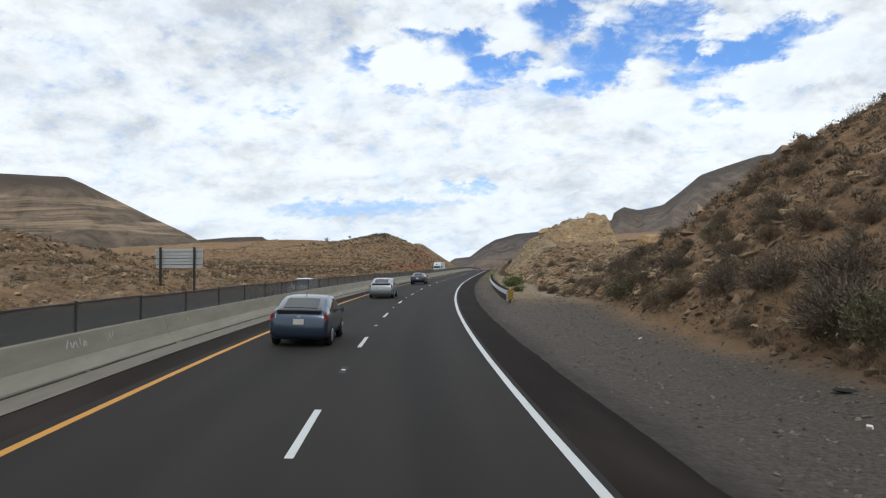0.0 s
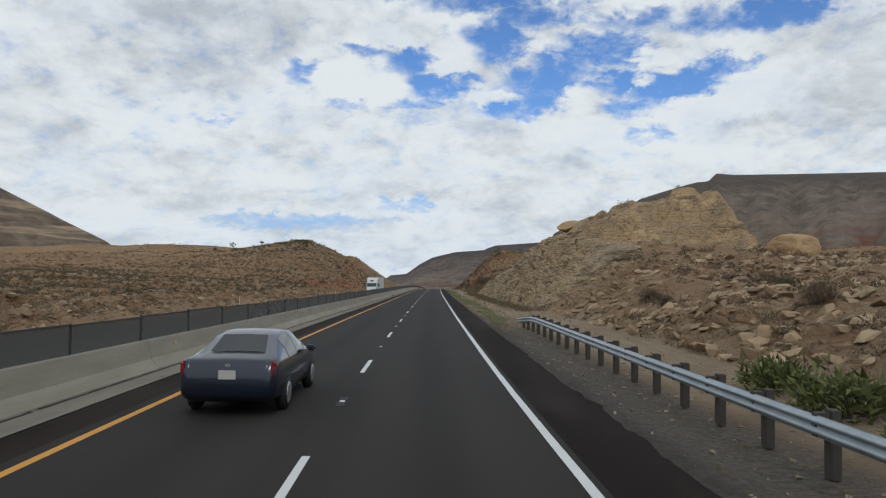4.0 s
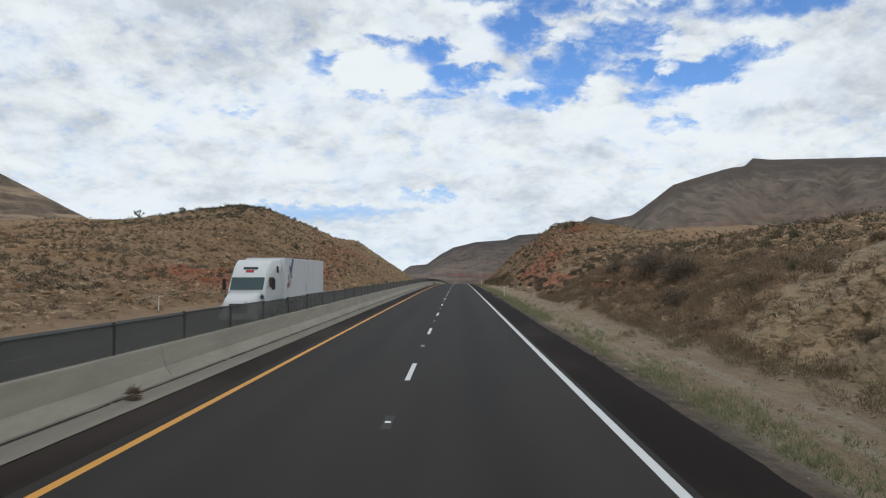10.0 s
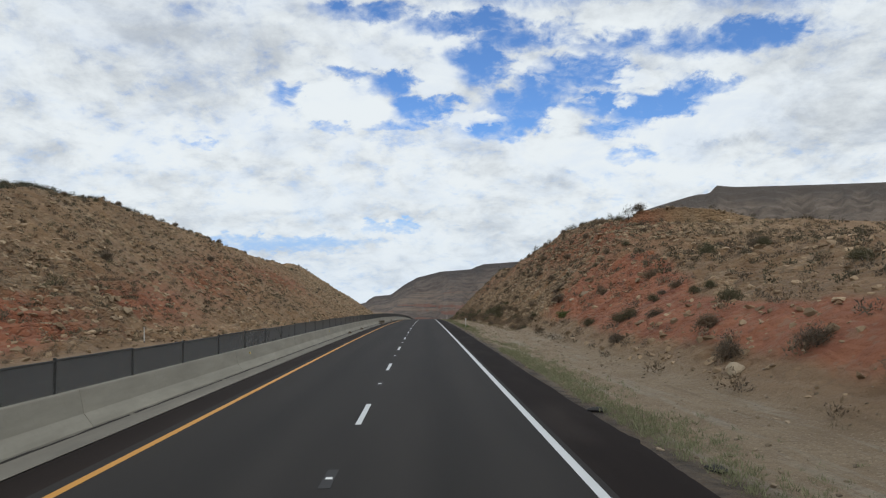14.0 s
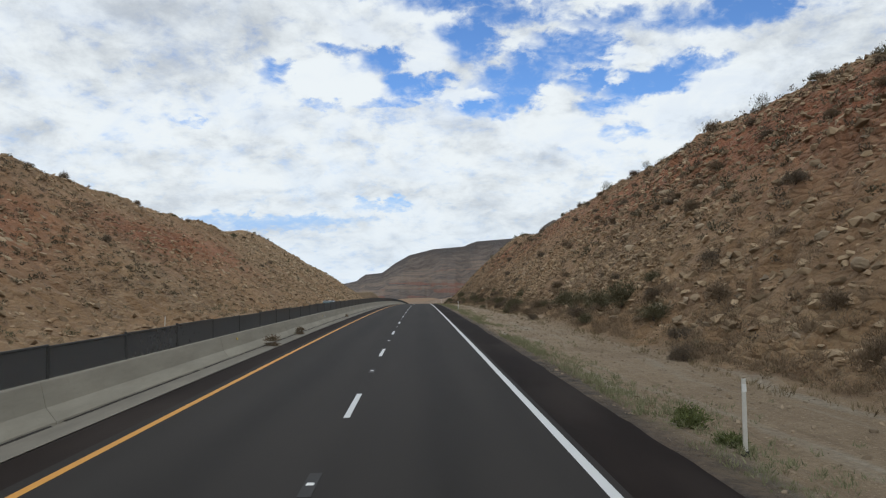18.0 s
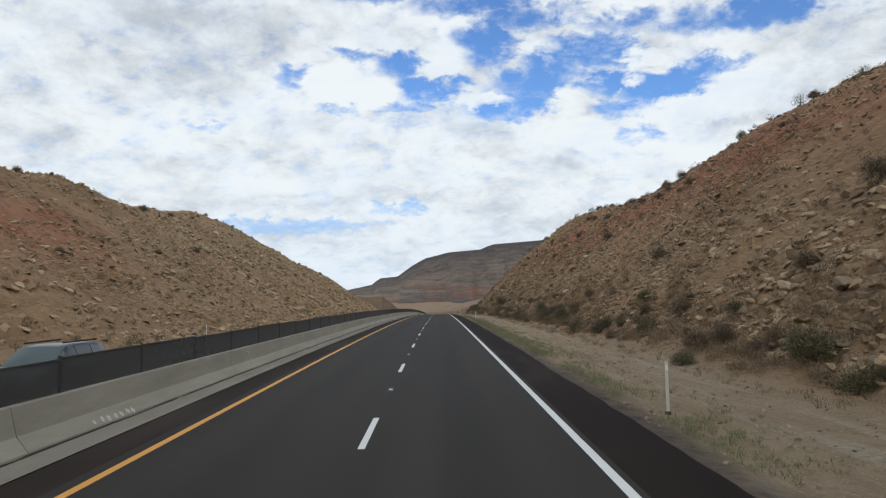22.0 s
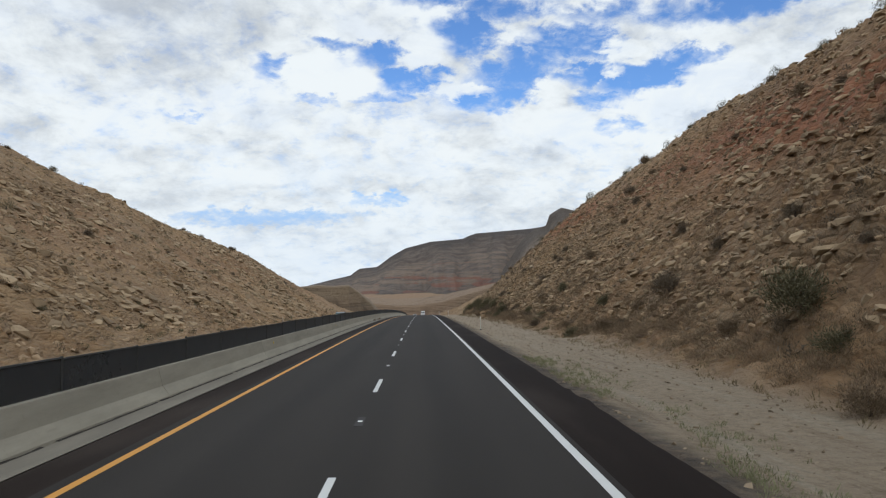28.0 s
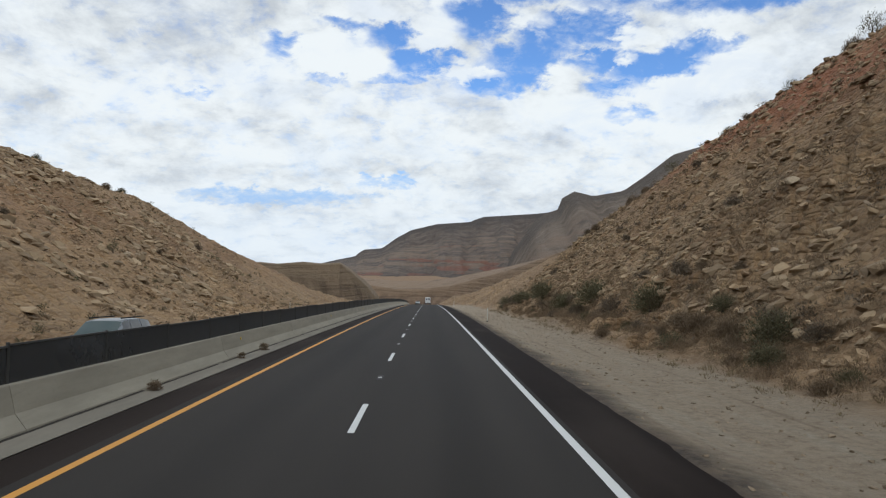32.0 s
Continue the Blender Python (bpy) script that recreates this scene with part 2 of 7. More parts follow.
def plain(name, rgb, rough=0.6, metal=0.0, spread=0.12, scale=6.0):
    """One colour with fine and coarse unevenness."""
    m = Mat(name, rough, metal)
    at = m.place()
    dark, lite = tuple(c * (1 - spread) for c in rgb), tuple(min(1, c * (1 + spread)) for c in rgb)
    n = m.math("ADD", m.math("MULTIPLY", m.noise(at, scale), 0.6), m.math("MULTIPLY", m.noise(at, scale * 9), 0.4))
    m.color(m.mix(m.ramp(n, 0.3, 0.7), dark, lite))
    return m.done()


def asphalt(name, base, track=0.0, tan=0.0, gloss=0.25):
    """Worn asphalt: u runs across the road in metres, v along it."""
    m = Mat(name, 0.9)
    m.b.inputs["Specular IOR Level"].default_value = gloss
    uv = m.place("UV")
    u = m.split(uv)[0]
    fine = m.noise(uv, 24.0, 6, 0.75)
    broad = m.noise(m.stretch(uv, 0.8, 0.06, 1), 1.0, 5, 0.6)
    patch = m.noise(m.stretch(uv, 0.5, 0.12, 1), 1.0, 3, 0.5)
    lite, dark = tuple(c * 1.22 for c in base), tuple(c * 0.80 for c in base)
    col = m.mix(m.ramp(broad, 0.3, 0.7), dark, lite)
    col = m.mix(m.ramp(fine, 0.55, 0.75, 0.0, 0.45), col, tuple(c * 1.9 for c in base))
    col = m.mix(m.ramp(patch, 0.5, 0.75, 0.0, tan), col, (0.085, 0.07, 0.06))
    if track:
        # polished wheel paths, and the darker strip of dropped oil between them
        near = None
        for centre in (-1.83, 1.83):
            d = m.math("ABSOLUTE", m.math("SUBTRACT", u, centre))
            strip = m.ramp(d, 0.15, 0.6, track, 0.0)
            near = strip if near is None else m.math("MAXIMUM", near, strip)
        col = m.mix(near, col, tuple(c * 0.55 for c in base))
        paths = None
        for centre in (-2.75, -0.9, 0.9, 2.75):
            d = m.math("ABSOLUTE", m.math("SUBTRACT", u, centre))
            strip = m.ramp(d, 0.1, 0.5, 0.22, 0.0)
            paths = strip if paths is None else m.math("MAXIMUM", paths, strip)
        col = m.mix(paths, col, tuple(c * 1.35 for c in base))
    m.color(col)
    m.bump(m.noise(uv, 60.0, 3, 0.6), 0.35, 0.01)
    return m.done()


def road_paint(name, rgb, worn):
    m = Mat(name, 0.65)
    at = m.place("UV")
    wear = m.math("ADD", m.math("MULTIPLY", m.noise(at, 3.0, 8, 0.7), 0.6), m.math("MULTIPLY", m.noise(at, 40, 4, 0.7), 0.4))
    col = m.mix(m.noise(at, 1.2, 4), tuple(c * 0.86 for c in rgb), rgb)
    m.color(m.mix(m.ramp(wear, 0.56, 0.72, 0.0, worn), col, (0.09, 0.085, 0.08)))
    return m.done()


def concrete(name, base):
    m = Mat(name, 0.9)
    at = m.place("UV")
    streak = m.noise(m.stretch(at, 2.2, 0.35, 1), 1.0, 7, 0.65)
    spot = m.noise(at, 7.0, 7, 0.7)
    col = m.mix(m.ramp(streak, 0.3, 0.7), tuple(c * 0.76 for c in base), tuple(c * 1.1 for c in base))
    col = m.mix(m.ramp(spot, 0.55, 0.8, 0, 0.5), col, tuple(c * 0.66 for c in base))
    col = m.mix(m.ramp(m.noise(m.stretch(at, 6, 0.7, 1), 1.0, 4), 0.62, 0.8, 0, 0.35), col, (0.16, 0.14, 0.115))
    m.color(col)
    m.bump(m.noise(at, 30, 5, 0.7), 0.25, 0.01)
    return m.done()


def earth(name):
    """Desert soil and broken rock: three kinds of ground, told apart by what lies where."""
    m = Mat(name, 0.95)
    at = m.place()
    red, rock, verge, gravel, gold = (m.attr(k) for k in ("red", "rock", "verge", "gravel", "gold"))
    big = m.noise(at, 0.055, 4, 0.55, 0.6)
    mid = m.noise(at, 0.5, 6, 0.62)
    fine = m.noise(at, 4.0, 8, 0.75)
    slab = m.stretch(at, 1.0, 0.75, 1.7)
    chip, edge = m.split(m.cells(slab, 1.5, "F1", "Color"))[0], m.cells(slab, 1.5, "DISTANCE_TO_EDGE")
    chip2, edge2 = m.split(m.cells(slab, 4.2, "F1", "Color"))[0], m.cells(slab, 4.2, "DISTANCE_TO_EDGE")
    bed = m.noise(m.stretch(at, 0.05, 0.05, 0.9), 1.0, 5, 0.6, 0.4)
    soil = m.mix(m.ramp(mid, 0.3, 0.7), (0.145, 0.086, 0.043), (0.300, 0.185, 0.096))
    soil = m.mix(m.ramp(big, 0.42, 0.62, 0, 0.55), soil, (0.215, 0.135, 0.076))
    stone = m.mix(chip, (0.130, 0.085, 0.048), (0.40, 0.285, 0.168))
    stone = m.mix(m.ramp(chip2, 0.2, 0.9, 0, 0.55), stone, (0.255, 0.198, 0.132))
    stone = m.mix(m.ramp(bed, 0.45, 0.62, 0, 0.4), stone, (0.21, 0.165, 0.115))
    # the shade in the clefts between stones is put into the colour
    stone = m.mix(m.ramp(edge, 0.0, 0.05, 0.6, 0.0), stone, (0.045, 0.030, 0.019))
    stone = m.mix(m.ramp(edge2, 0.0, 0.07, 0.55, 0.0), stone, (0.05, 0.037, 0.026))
    golden = m.mix(m.ramp(m.noise(at, 0.35, 7, 0.65), 0.3, 0.7), (0.36, 0.247, 0.128), (0.56, 0.412, 0.245))
    golden = m.mix(m.ramp(m.noise(m.stretch(at, 0.25, 0.25, 0.5), 1.0, 6, 0.6, 0.8), 0.48, 0.62, 0, 0.45), golden, (0.33, 0.285, 0.22))
    golden = m.mix(m.attr("ashen"), golden, m.mix(m.ramp(m.noise(at, 0.6, 7, 0.68), 0.32, 0.68), (0.235, 0.200, 0.143), (0.46, 0.400, 0.295)))
    varnish = m.noise(m.stretch(at, 0.28, 0.28, 0.11), 1.0, 7, 0.68, 0.9)
    golden = m.mix(m.ramp(varnish, 0.52, 0.64, 0, 0.5), golden, (0.135, 0.120, 0.098))
    skew = m.slant(at, 0.9, 0.9, 1.5)
    gap, face = m.cells(skew, 0.8, "DISTANCE_TO_EDGE"), m.split(m.cells(skew, 0.8, "F1", "Color"))[1]
    golden = m.mix(m.ramp(face, 0.0, 1.0, 0.3, 0.0), golden, (0.21, 0.150, 0.092))
    # cracks, ledges and joints, with the shade inside them painted as dark lines
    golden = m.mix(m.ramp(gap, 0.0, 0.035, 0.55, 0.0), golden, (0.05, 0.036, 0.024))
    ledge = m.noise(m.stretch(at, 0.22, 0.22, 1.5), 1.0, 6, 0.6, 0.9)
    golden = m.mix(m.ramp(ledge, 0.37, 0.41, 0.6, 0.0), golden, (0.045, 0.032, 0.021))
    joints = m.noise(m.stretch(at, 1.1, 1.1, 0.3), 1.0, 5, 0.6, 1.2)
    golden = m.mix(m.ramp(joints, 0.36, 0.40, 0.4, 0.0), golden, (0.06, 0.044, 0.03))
    rust = m.mix(m.ramp(mid, 0.3, 0.7), (0.190, 0.062, 0.030), (0.330, 0.135, 0.070))
    rust = m.mix(m.ramp(chip2, 0.75, 1.0, 0, 0.5), rust, (0.26, 0.18, 0.125))
    pale = m.mix(m.ramp(fine, 0.3, 0.7), (0.180, 0.136, 0.087), (0.340, 0.266, 0.178))
    pale = m.mix(m.ramp(mid, 0.45, 0.7, 0, 0.6), pale, (0.170, 0.121, 0.073))
    grit = m.mix(m.ramp(m.noise(at, 9.0, 5, 0.75), 0.35, 0.7), (0.044, 0.037, 0.031), (0.150, 0.128, 0.106))
    rubble = m.ramp(m.math("ADD", m.math("MULTIPLY", fine, 0.55), m.math("MULTIPLY", mid, 0.65)), 0.54, 0.66)
    col = m.mix(m.math("MULTIPLY", rubble, rock), soil, stone)
    col = m.mix(red, col, rust)
    col = m.mix(gold, col, golden)
    pale = m.mix(m.ramp(m.noise(at, 15.0, 3, 0.6), 0.58, 0.66, 0, 0.55), pale, (0.44, 0.365, 0.27))
    pale = m.mix(m.ramp(m.noise(at, 22.0, 3, 0.6), 0.60, 0.68, 0, 0.6), pale, (0.085, 0.064, 0.045))
    pale = m.mix(m.attr("chalk"), pale, m.mix(m.ramp(fine, 0.35, 0.65), (0.20, 0.172, 0.136), (0.40, 0.358, 0.296)))
    track = m.noise(m.stretch(at, 1.5, 0.10, 1.0), 1.0, 7, 0.68, 0.3)
    pale = m.mix(m.ramp(track, 0.52, 0.64, 0, 0.7), pale, m.mix(m.ramp(m.noise(at, 6.0, 5, 0.7), 0.35, 0.62), (0.20, 0.178, 0.138), (0.385, 0.352, 0.290)))
    pale = m.mix(m.ramp(track, 0.33, 0.44, 0.55, 0.0), pale, (0.125, 0.090, 0.056))
    col = m.mix(verge, col, pale)
    col = m.mix(gravel, col, grit)
    col = m.mix(m.math("MULTIPLY", m.attr("fringe"), m.ramp(m.noise(at, 1.6, 7, 0.75), 0.36, 0.60, 1.0, 0.45)), col, (0.030, 0.025, 0.021))
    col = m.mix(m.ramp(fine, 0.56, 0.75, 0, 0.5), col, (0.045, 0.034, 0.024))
    m.color(m.warm(col))
    rough = m.math("ADD", m.math("MULTIPLY", m.noise(at, 1.3, 8, 0.72), 0.7), m.math("MULTIPLY", m.math("MULTIPLY", m.math("MINIMUM", edge, 0.25), rock), 1.4))
    rough = m.math("ADD", rough, m.math("MULTIPLY", m.math("MULTIPLY", m.math("ADD", ledge, m.math("MULTIPLY", joints, 0.6)), gold), 1.1))
    rough = m.math("ADD", rough, m.math("MULTIPLY", m.math("MULTIPLY", m.noise(at, 13.0, 4, 0.7), verge), 0.12))
    m.bump(rough, 1.0, 0.5)
    return m.done()


def far_rock(name, cap, talus, band, fine=1.0):
    """Far mesa: a dark cap, pale and red beds below it, scree."""
    m = Mat(name, 1.0)
    at = m.place()
    beds = m.noise(m.stretch(at, 0.003 * fine, 0.003 * fine, 0.05 * fine), 1.0, 7, 0.65, 0.8)
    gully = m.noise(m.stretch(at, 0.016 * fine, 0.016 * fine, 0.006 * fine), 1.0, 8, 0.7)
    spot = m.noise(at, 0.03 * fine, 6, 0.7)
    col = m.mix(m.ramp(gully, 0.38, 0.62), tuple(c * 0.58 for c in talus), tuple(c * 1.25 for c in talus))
    col = m.mix(m.math("MULTIPLY", m.ramp(beds, 0.44, 0.58, 0, 0.85), m.attr("pale")), col, band)
    redbed = m.noise(m.stretch(at, 0.002 * fine, 0.002 * fine, 0.05 * fine), 1.0, 4, 0.5)
    col = m.mix(m.math("MULTIPLY", m.ramp(redbed, 0.54, 0.60, 0, 0.75), m.attr("low")), col, (0.20, 0.075, 0.045))
    col = m.mix(m.attr("cap"), col, cap)
    col = m.mix(m.ramp(spot, 0.5, 0.75, 0, 0.4), col, tuple(c * 0.6 for c in talus))
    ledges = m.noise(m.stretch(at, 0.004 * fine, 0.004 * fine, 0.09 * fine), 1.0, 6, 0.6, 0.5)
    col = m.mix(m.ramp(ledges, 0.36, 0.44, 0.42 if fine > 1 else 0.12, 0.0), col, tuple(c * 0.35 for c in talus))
    m.color(col)
    m.bump(m.math("ADD", m.noise(at, 0.03 * fine, 9, 0.72), m.math("MULTIPLY", ledges, 0.8 if fine > 1 else 0.2)), 1.0, 14.0 / fine)
    return m.done()


M_ROAD = asphalt("asphalt", (0.0242, 0.0209, 0.0182), 0.4)
M_SHOULDER = asphalt("shoulder asphalt", (0.0150, 0.0108, 0.0092), 0.0, 0.25, 0.08)
M_EDGE = asphalt("brown worn asphalt", (0.0215, 0.0155, 0.0128), 0.0, 0.3, 0.12)
M_OPPOSITE = asphalt("old asphalt", (0.040, 0.039, 0.039))
M_WHITE = road_paint("white road paint", (0.62, 0.63, 0.62), 0.35)
M_YELLOW = road_paint("yellow road paint", (0.62, 0.29, 0.035), 0.3)
M_CONCRETE = concrete("barrier concrete", (0.302, 0.280, 0.224))
M_APRON = concrete("gutter concrete", (0.205, 0.186, 0.150))
M_EARTH = earth("desert ground")
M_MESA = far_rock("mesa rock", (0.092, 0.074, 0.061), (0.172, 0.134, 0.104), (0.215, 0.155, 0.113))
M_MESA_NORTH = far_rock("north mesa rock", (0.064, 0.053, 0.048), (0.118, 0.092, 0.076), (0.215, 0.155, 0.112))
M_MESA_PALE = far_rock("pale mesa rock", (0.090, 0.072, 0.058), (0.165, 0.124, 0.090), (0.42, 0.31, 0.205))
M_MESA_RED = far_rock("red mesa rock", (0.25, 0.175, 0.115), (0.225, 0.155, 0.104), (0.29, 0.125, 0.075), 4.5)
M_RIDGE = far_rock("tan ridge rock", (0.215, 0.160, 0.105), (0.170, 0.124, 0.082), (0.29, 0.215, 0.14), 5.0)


# ---- shared building ----
def mesh_object(name, verts, faces, material, smooth=False, parent=None):
    me = bpy.data.meshes.new(name)
    me.from_pydata([tuple(map(float, v)) for v in verts], [], [tuple(map(int, q)) for q in faces])
    if material:
        me.materials.append(material)
    if smooth:
        me.polygons.foreach_set("use_smooth", [True] * len(me.polygons))
    me.update()
    ob = new(name, me)
    ob.parent = parent
    return ob


def big_mesh(name, verts, quads, material, smooth=True):
    """A large mesh from arrays."""
    me = bpy.data.meshes.new(name)
    n, k = len(quads), quads.shape[1]
    me.vertices.add(len(verts)), me.loops.add(n * k), me.polygons.add(n)
    me.vertices.foreach_set("co", np.ascontiguousarray(verts, np.float32).ravel())
    me.loops.foreach_set("vertex_index", np.ascontiguousarray(quads, np.int32).ravel())
    me.polygons.foreach_set("loop_start", np.arange(0, n * k, k, dtype=np.int32))
    me.polygons.foreach_set("use_smooth", np.full(n, smooth))
    me.materials.append(material)
    me.update(calc_edges=True)
    return new(name, me)


def part(name, bm, material, parent, label="", smooth=False):
    me = bpy.data.meshes.new(name)
    bm.to_mesh(me)
    bm.free()
    me.materials.append(material)
    if smooth:
        me.polygons.foreach_set("use_smooth", [True] * len(me.polygons))
    ob = new(name, me)
    ob.parent = parent
    if label:
        ob["label"] = label
    return ob


def set_uv(ob, pairs):
    """One (u, v) for each vertex."""
    me = ob.data
    layer_uv = me.uv_layers.new(name="UVMap")
    idx = np.empty(len(me.loops), np.int32)
    me.loops.foreach_get("vertex_index", idx)
    layer_uv.data.foreach_set("uv", np.asarray(pairs, np.float32)[idx].ravel())


def set_attr(ob, name, values):
    ob.data.attributes.new(name, "FLOAT", "POINT").data.foreach_set("value", np.asarray(values, np.float32).ravel())


def grid_quads(rows, cols):
    i = np.arange((rows - 1) * (cols - 1))
    a = i // (cols - 1) * cols + i % (cols - 1)
    return np.stack([a, a + 1, a + cols + 1, a + cols], -1)


# ---- the line of the road ----
RS = np.arange(-60.0, 980.1, 4.0)
_knots = -60.0 + 40.0 * np.arange(len(HEADING))
_turn = np.interp(RS, _knots, np.radians(HEADING))
_fall = np.interp(RS, _knots, np.array(GRADE) / 100)
_tm, _fm = (_turn[1:] + _turn[:-1]) / 2, (_fall[1:] + _fall[:-1]) / 2
RX = np.r_[0, np.cumsum(-np.sin(_tm)) * 4.0]
RY = np.r_[0, np.cumsum(np.cos(_tm)) * 4.0]
RZ = np.r_[0, np.cumsum(_fm) * 4.0]
RX, RY, RZ = RX - RX[15], RY - RY[15], RZ - RZ[15]


def at_road(s, e, z=0.0):
    """World places at s metres along the lane line, e metres to its right and z above the road."""
    s, e = np.asarray(s, float), np.asarray(e, float)
    h = np.interp(s, RS, _turn)
    extra = np.maximum(s - RS[-1], 0) + np.minimum(s - RS[0], 0)
    x = np.interp(s, RS, RX) + e * np.cos(h) - np.sin(h) * extra
    y = np.interp(s, RS, RY) + e * np.sin(h) + np.cos(h) * extra
    zz = np.interp(s, RS, RZ) + z - 0.06 * np.clip(s - RS[-1], 0, 250)
    zz = zz - np.clip(e, -40, 45) * np.tan(np.radians(np.interp(s, *BANK)))
    return np.stack(np.broadcast_arrays(x, y, zz), -1)


def road_pose(s, e, z=0.0, turn=0.0):
    p = at_road(s, e, z)
    h = math.degrees(float(np.interp(s, RS, _turn)))
    g = math.degrees(math.atan(float(np.interp(s, RS, _fall))))
    return Matrix.Translation(p) @ pose(0, 0, 0, 0, 0, h) @ pose(0, 0, 0, g, float(np.interp(s, *BANK)), 0) @ pose(0, 0, 0, 0, 0, turn)


# ---- noise on arrays ----
def _hash(i, j, seed):
    h = (i.astype(np.int64) * 374761393 + j.astype(np.int64) * 668265263 + seed * 974634777) & 0xFFFFFFFF
    h = ((h ^ (h >> 13)) * 1274126177) & 0xFFFFFFFF
    h = ((h ^ (h >> 16)) * 2246822519) & 0xFFFFFFFF
    return ((h ^ (h >> 15)) & 0xFFFFFF) / float(0xFFFFFF)


def vnoise(x, y, seed=0):
    i, j = np.floor(x), np.floor(y)
    u, v = x - i, y - j
    u, v = u * u * (3 - 2 * u), v * v * (3 - 2 * v)
    a, b, c, d = _hash(i, j, seed), _hash(i + 1, j, seed), _hash(i, j + 1, seed), _hash(i + 1, j + 1, seed)
    return (a * (1 - u) + b * u) * (1 - v) + (c * (1 - u) + d * u) * v


def fbm(x, y, octaves=5, seed=0, gain=0.5):
    total, amp, norm = 0.0, 1.0, 0.0
    for k in range(octaves):
        total = total + amp * (vnoise(x, y, seed + k * 17) - 0.5)
        norm += amp
        x, y, amp = x * 1.97 + y * 0.35, y * 1.97 - x * 0.35, amp * gain
    return total / norm * 2


def blocks(x, y, seed):
    """Broken blocks: for each place the nearest block's own height, tilt and the distance to its rim."""
    i, j = np.floor(x), np.floor(y)
    best, second = np.full(np.shape(x), 9.0), np.full(np.shape(x), 9.0)
    rise, dx, dy, tx, ty = (np.zeros(np.shape(x)) for _ in range(5))
    for a in (-1, 0, 1):
        for b in (-1, 0, 1):
            px, py = i + a + _hash(i + a, j + b, seed), j + b + _hash(i + a, j + b, seed + 5)
            d = np.hypot(x - px, y - py)
            near = d < best
            second = np.where(near, best, np.minimum(second, d))
            best = np.where(near, d, best)
            rise = np.where(near, _hash(i + a, j + b, seed + 9), rise)
            tx = np.where(near, _hash(i + a, j + b, seed + 11) - 0.5, tx)
            ty = np.where(near, _hash(i + a, j + b, seed + 13) - 0.5, ty)
            dx, dy = np.where(near, x - px, dx), np.where(near, y - py, dy)
    return rise + tx * dx * 1.2 + ty * dy * 1.2, np.clip((second - best) * 4, 0, 1)


def smooth(x, a, b):
    t = np.clip((x - a) / (b - a), 0, 1)
    return t * t * (3 - 2 * t)


def soft_min(a, b, k):
    h = np.clip(0.5 + 0.5 * (b - a) / k, 0, 1)
    return b * (1 - h) + a * h - k * h * (1 - h)


# ---- the lie of the land ----
# along the road: foot of the cutting (m from the lane line), its slope, its brow, the slope of the hill behind
RIGHT = np.array([
    (-60, 11.5, 0.80, 14, 0.16), (10, 11.5, 0.80, 12.6, 0.14), (36, 11.8, 0.82, 12.0, 0.06), (47, 12.3, 0.72, 8.0, 0.06), (58, 12.0, 0.36, 1.8, 0.03),
    (100, 11.6, 0.40, 2.1, 0.03), (120, 11.4, 0.46, 2.6, 0.05), (136, 10.9, 0.8, 4.8, 0.06), (150, 10.4, 1.15, 6.4, 0.10), (165, 10.3, 1.3, 7.7, 0.12), (174, 10.2, 1.3, 7.4, 0.10),
    (181, 10.2, 1.2, 6.3, 0.08), (190, 10.3, 1.15, 5.6, 0.06), (197, 10.4, 1.1, 4.6, 0.06), (207, 10.3, 1.0, 3.6, 0.06), (226, 9.7, 0.66, 2.2, 0.14), (250, 9.7, 0.6, 2.2, 0.20), (300, 9.7, 0.62, 2.7, 0.26),
    (322, 10.6, 0.70, 6.5, 0.36), (340, 12.0, 0.95, 10.7, 0.16), (362, 11.9, 0.95, 13.5, 0.14), (384, 11.9, 0.95, 16.0, 0.14), (420, 11.9, 0.95, 17.7, 0.12),
    (470, 11.9, 0.95, 18.2, 0.10), (496, 11.9, 0.95, 15.8, 0.10), (512, 11.9, 0.95, 15.5, 0.08), (550, 12.0, 1.0, 19.2, 0.08), (593, 12.0, 1.0, 23.5, 0.08),
]), np.array([
    (628, 12.0, 1.0, 23.2, 0.05), (650, 12.0, 1.0, 22.6, 0.03), (674, 12.0, 1.0, 19.4, 0.02), (686, 12.0, 1.0, 15.8, 0.02), (702, 12.0, 0.95, 13.6, 0.02),
    (735, 12.5, 0.8, 11.0, 0.06), (790, 13.0, 0.6, 7.0, 0.06), (980, 13.0, 0.5, 6.0, 0.06), (1400, 13.0, 0.4, 6.0, 0.06),
])
RIGHT = np.concatenate(RIGHT)
LEFT = np.array([
    (-60, 25.0, 0.45, 6.5, 0.06), (60, 25.0, 0.45, 6.5, 0.06), (84, 25.0, 0.40, 4.2, 0.07), (110, 25.5, 0.30, 2.8, 0.08), (180, 26.0, 0.22, 2.4, 0.09),
    (260, 26.5, 0.25, 3.0, 0.10), (292, 26.5, 0.34, 4.6, 0.12), (318, 25.5, 0.60, 9.0, 0.14), (336, 24.8, 0.72, 13.0, -0.04), (352, 24.5, 0.72, 16.6, -0.09),
    (385, 24.5, 0.72, 20.4, -0.10), (413, 24.5, 0.72, 19.6, -0.04), (434, 24.5, 0.72, 20.2, 0.04), (462, 24.5, 0.72, 18.8, 0.04), (536, 24.5, 0.72, 19.3, 0.05),
    (572, 24.5, 0.72, 21.8, 0.05), (597, 24.5, 0.72, 25.2, 0.05), (628, 24.5, 0.72, 27.2, 0.05), (655, 24.5, 0.72, 25.0, 0.05), (690, 24.5, 0.72, 21.0, 0.04),
])
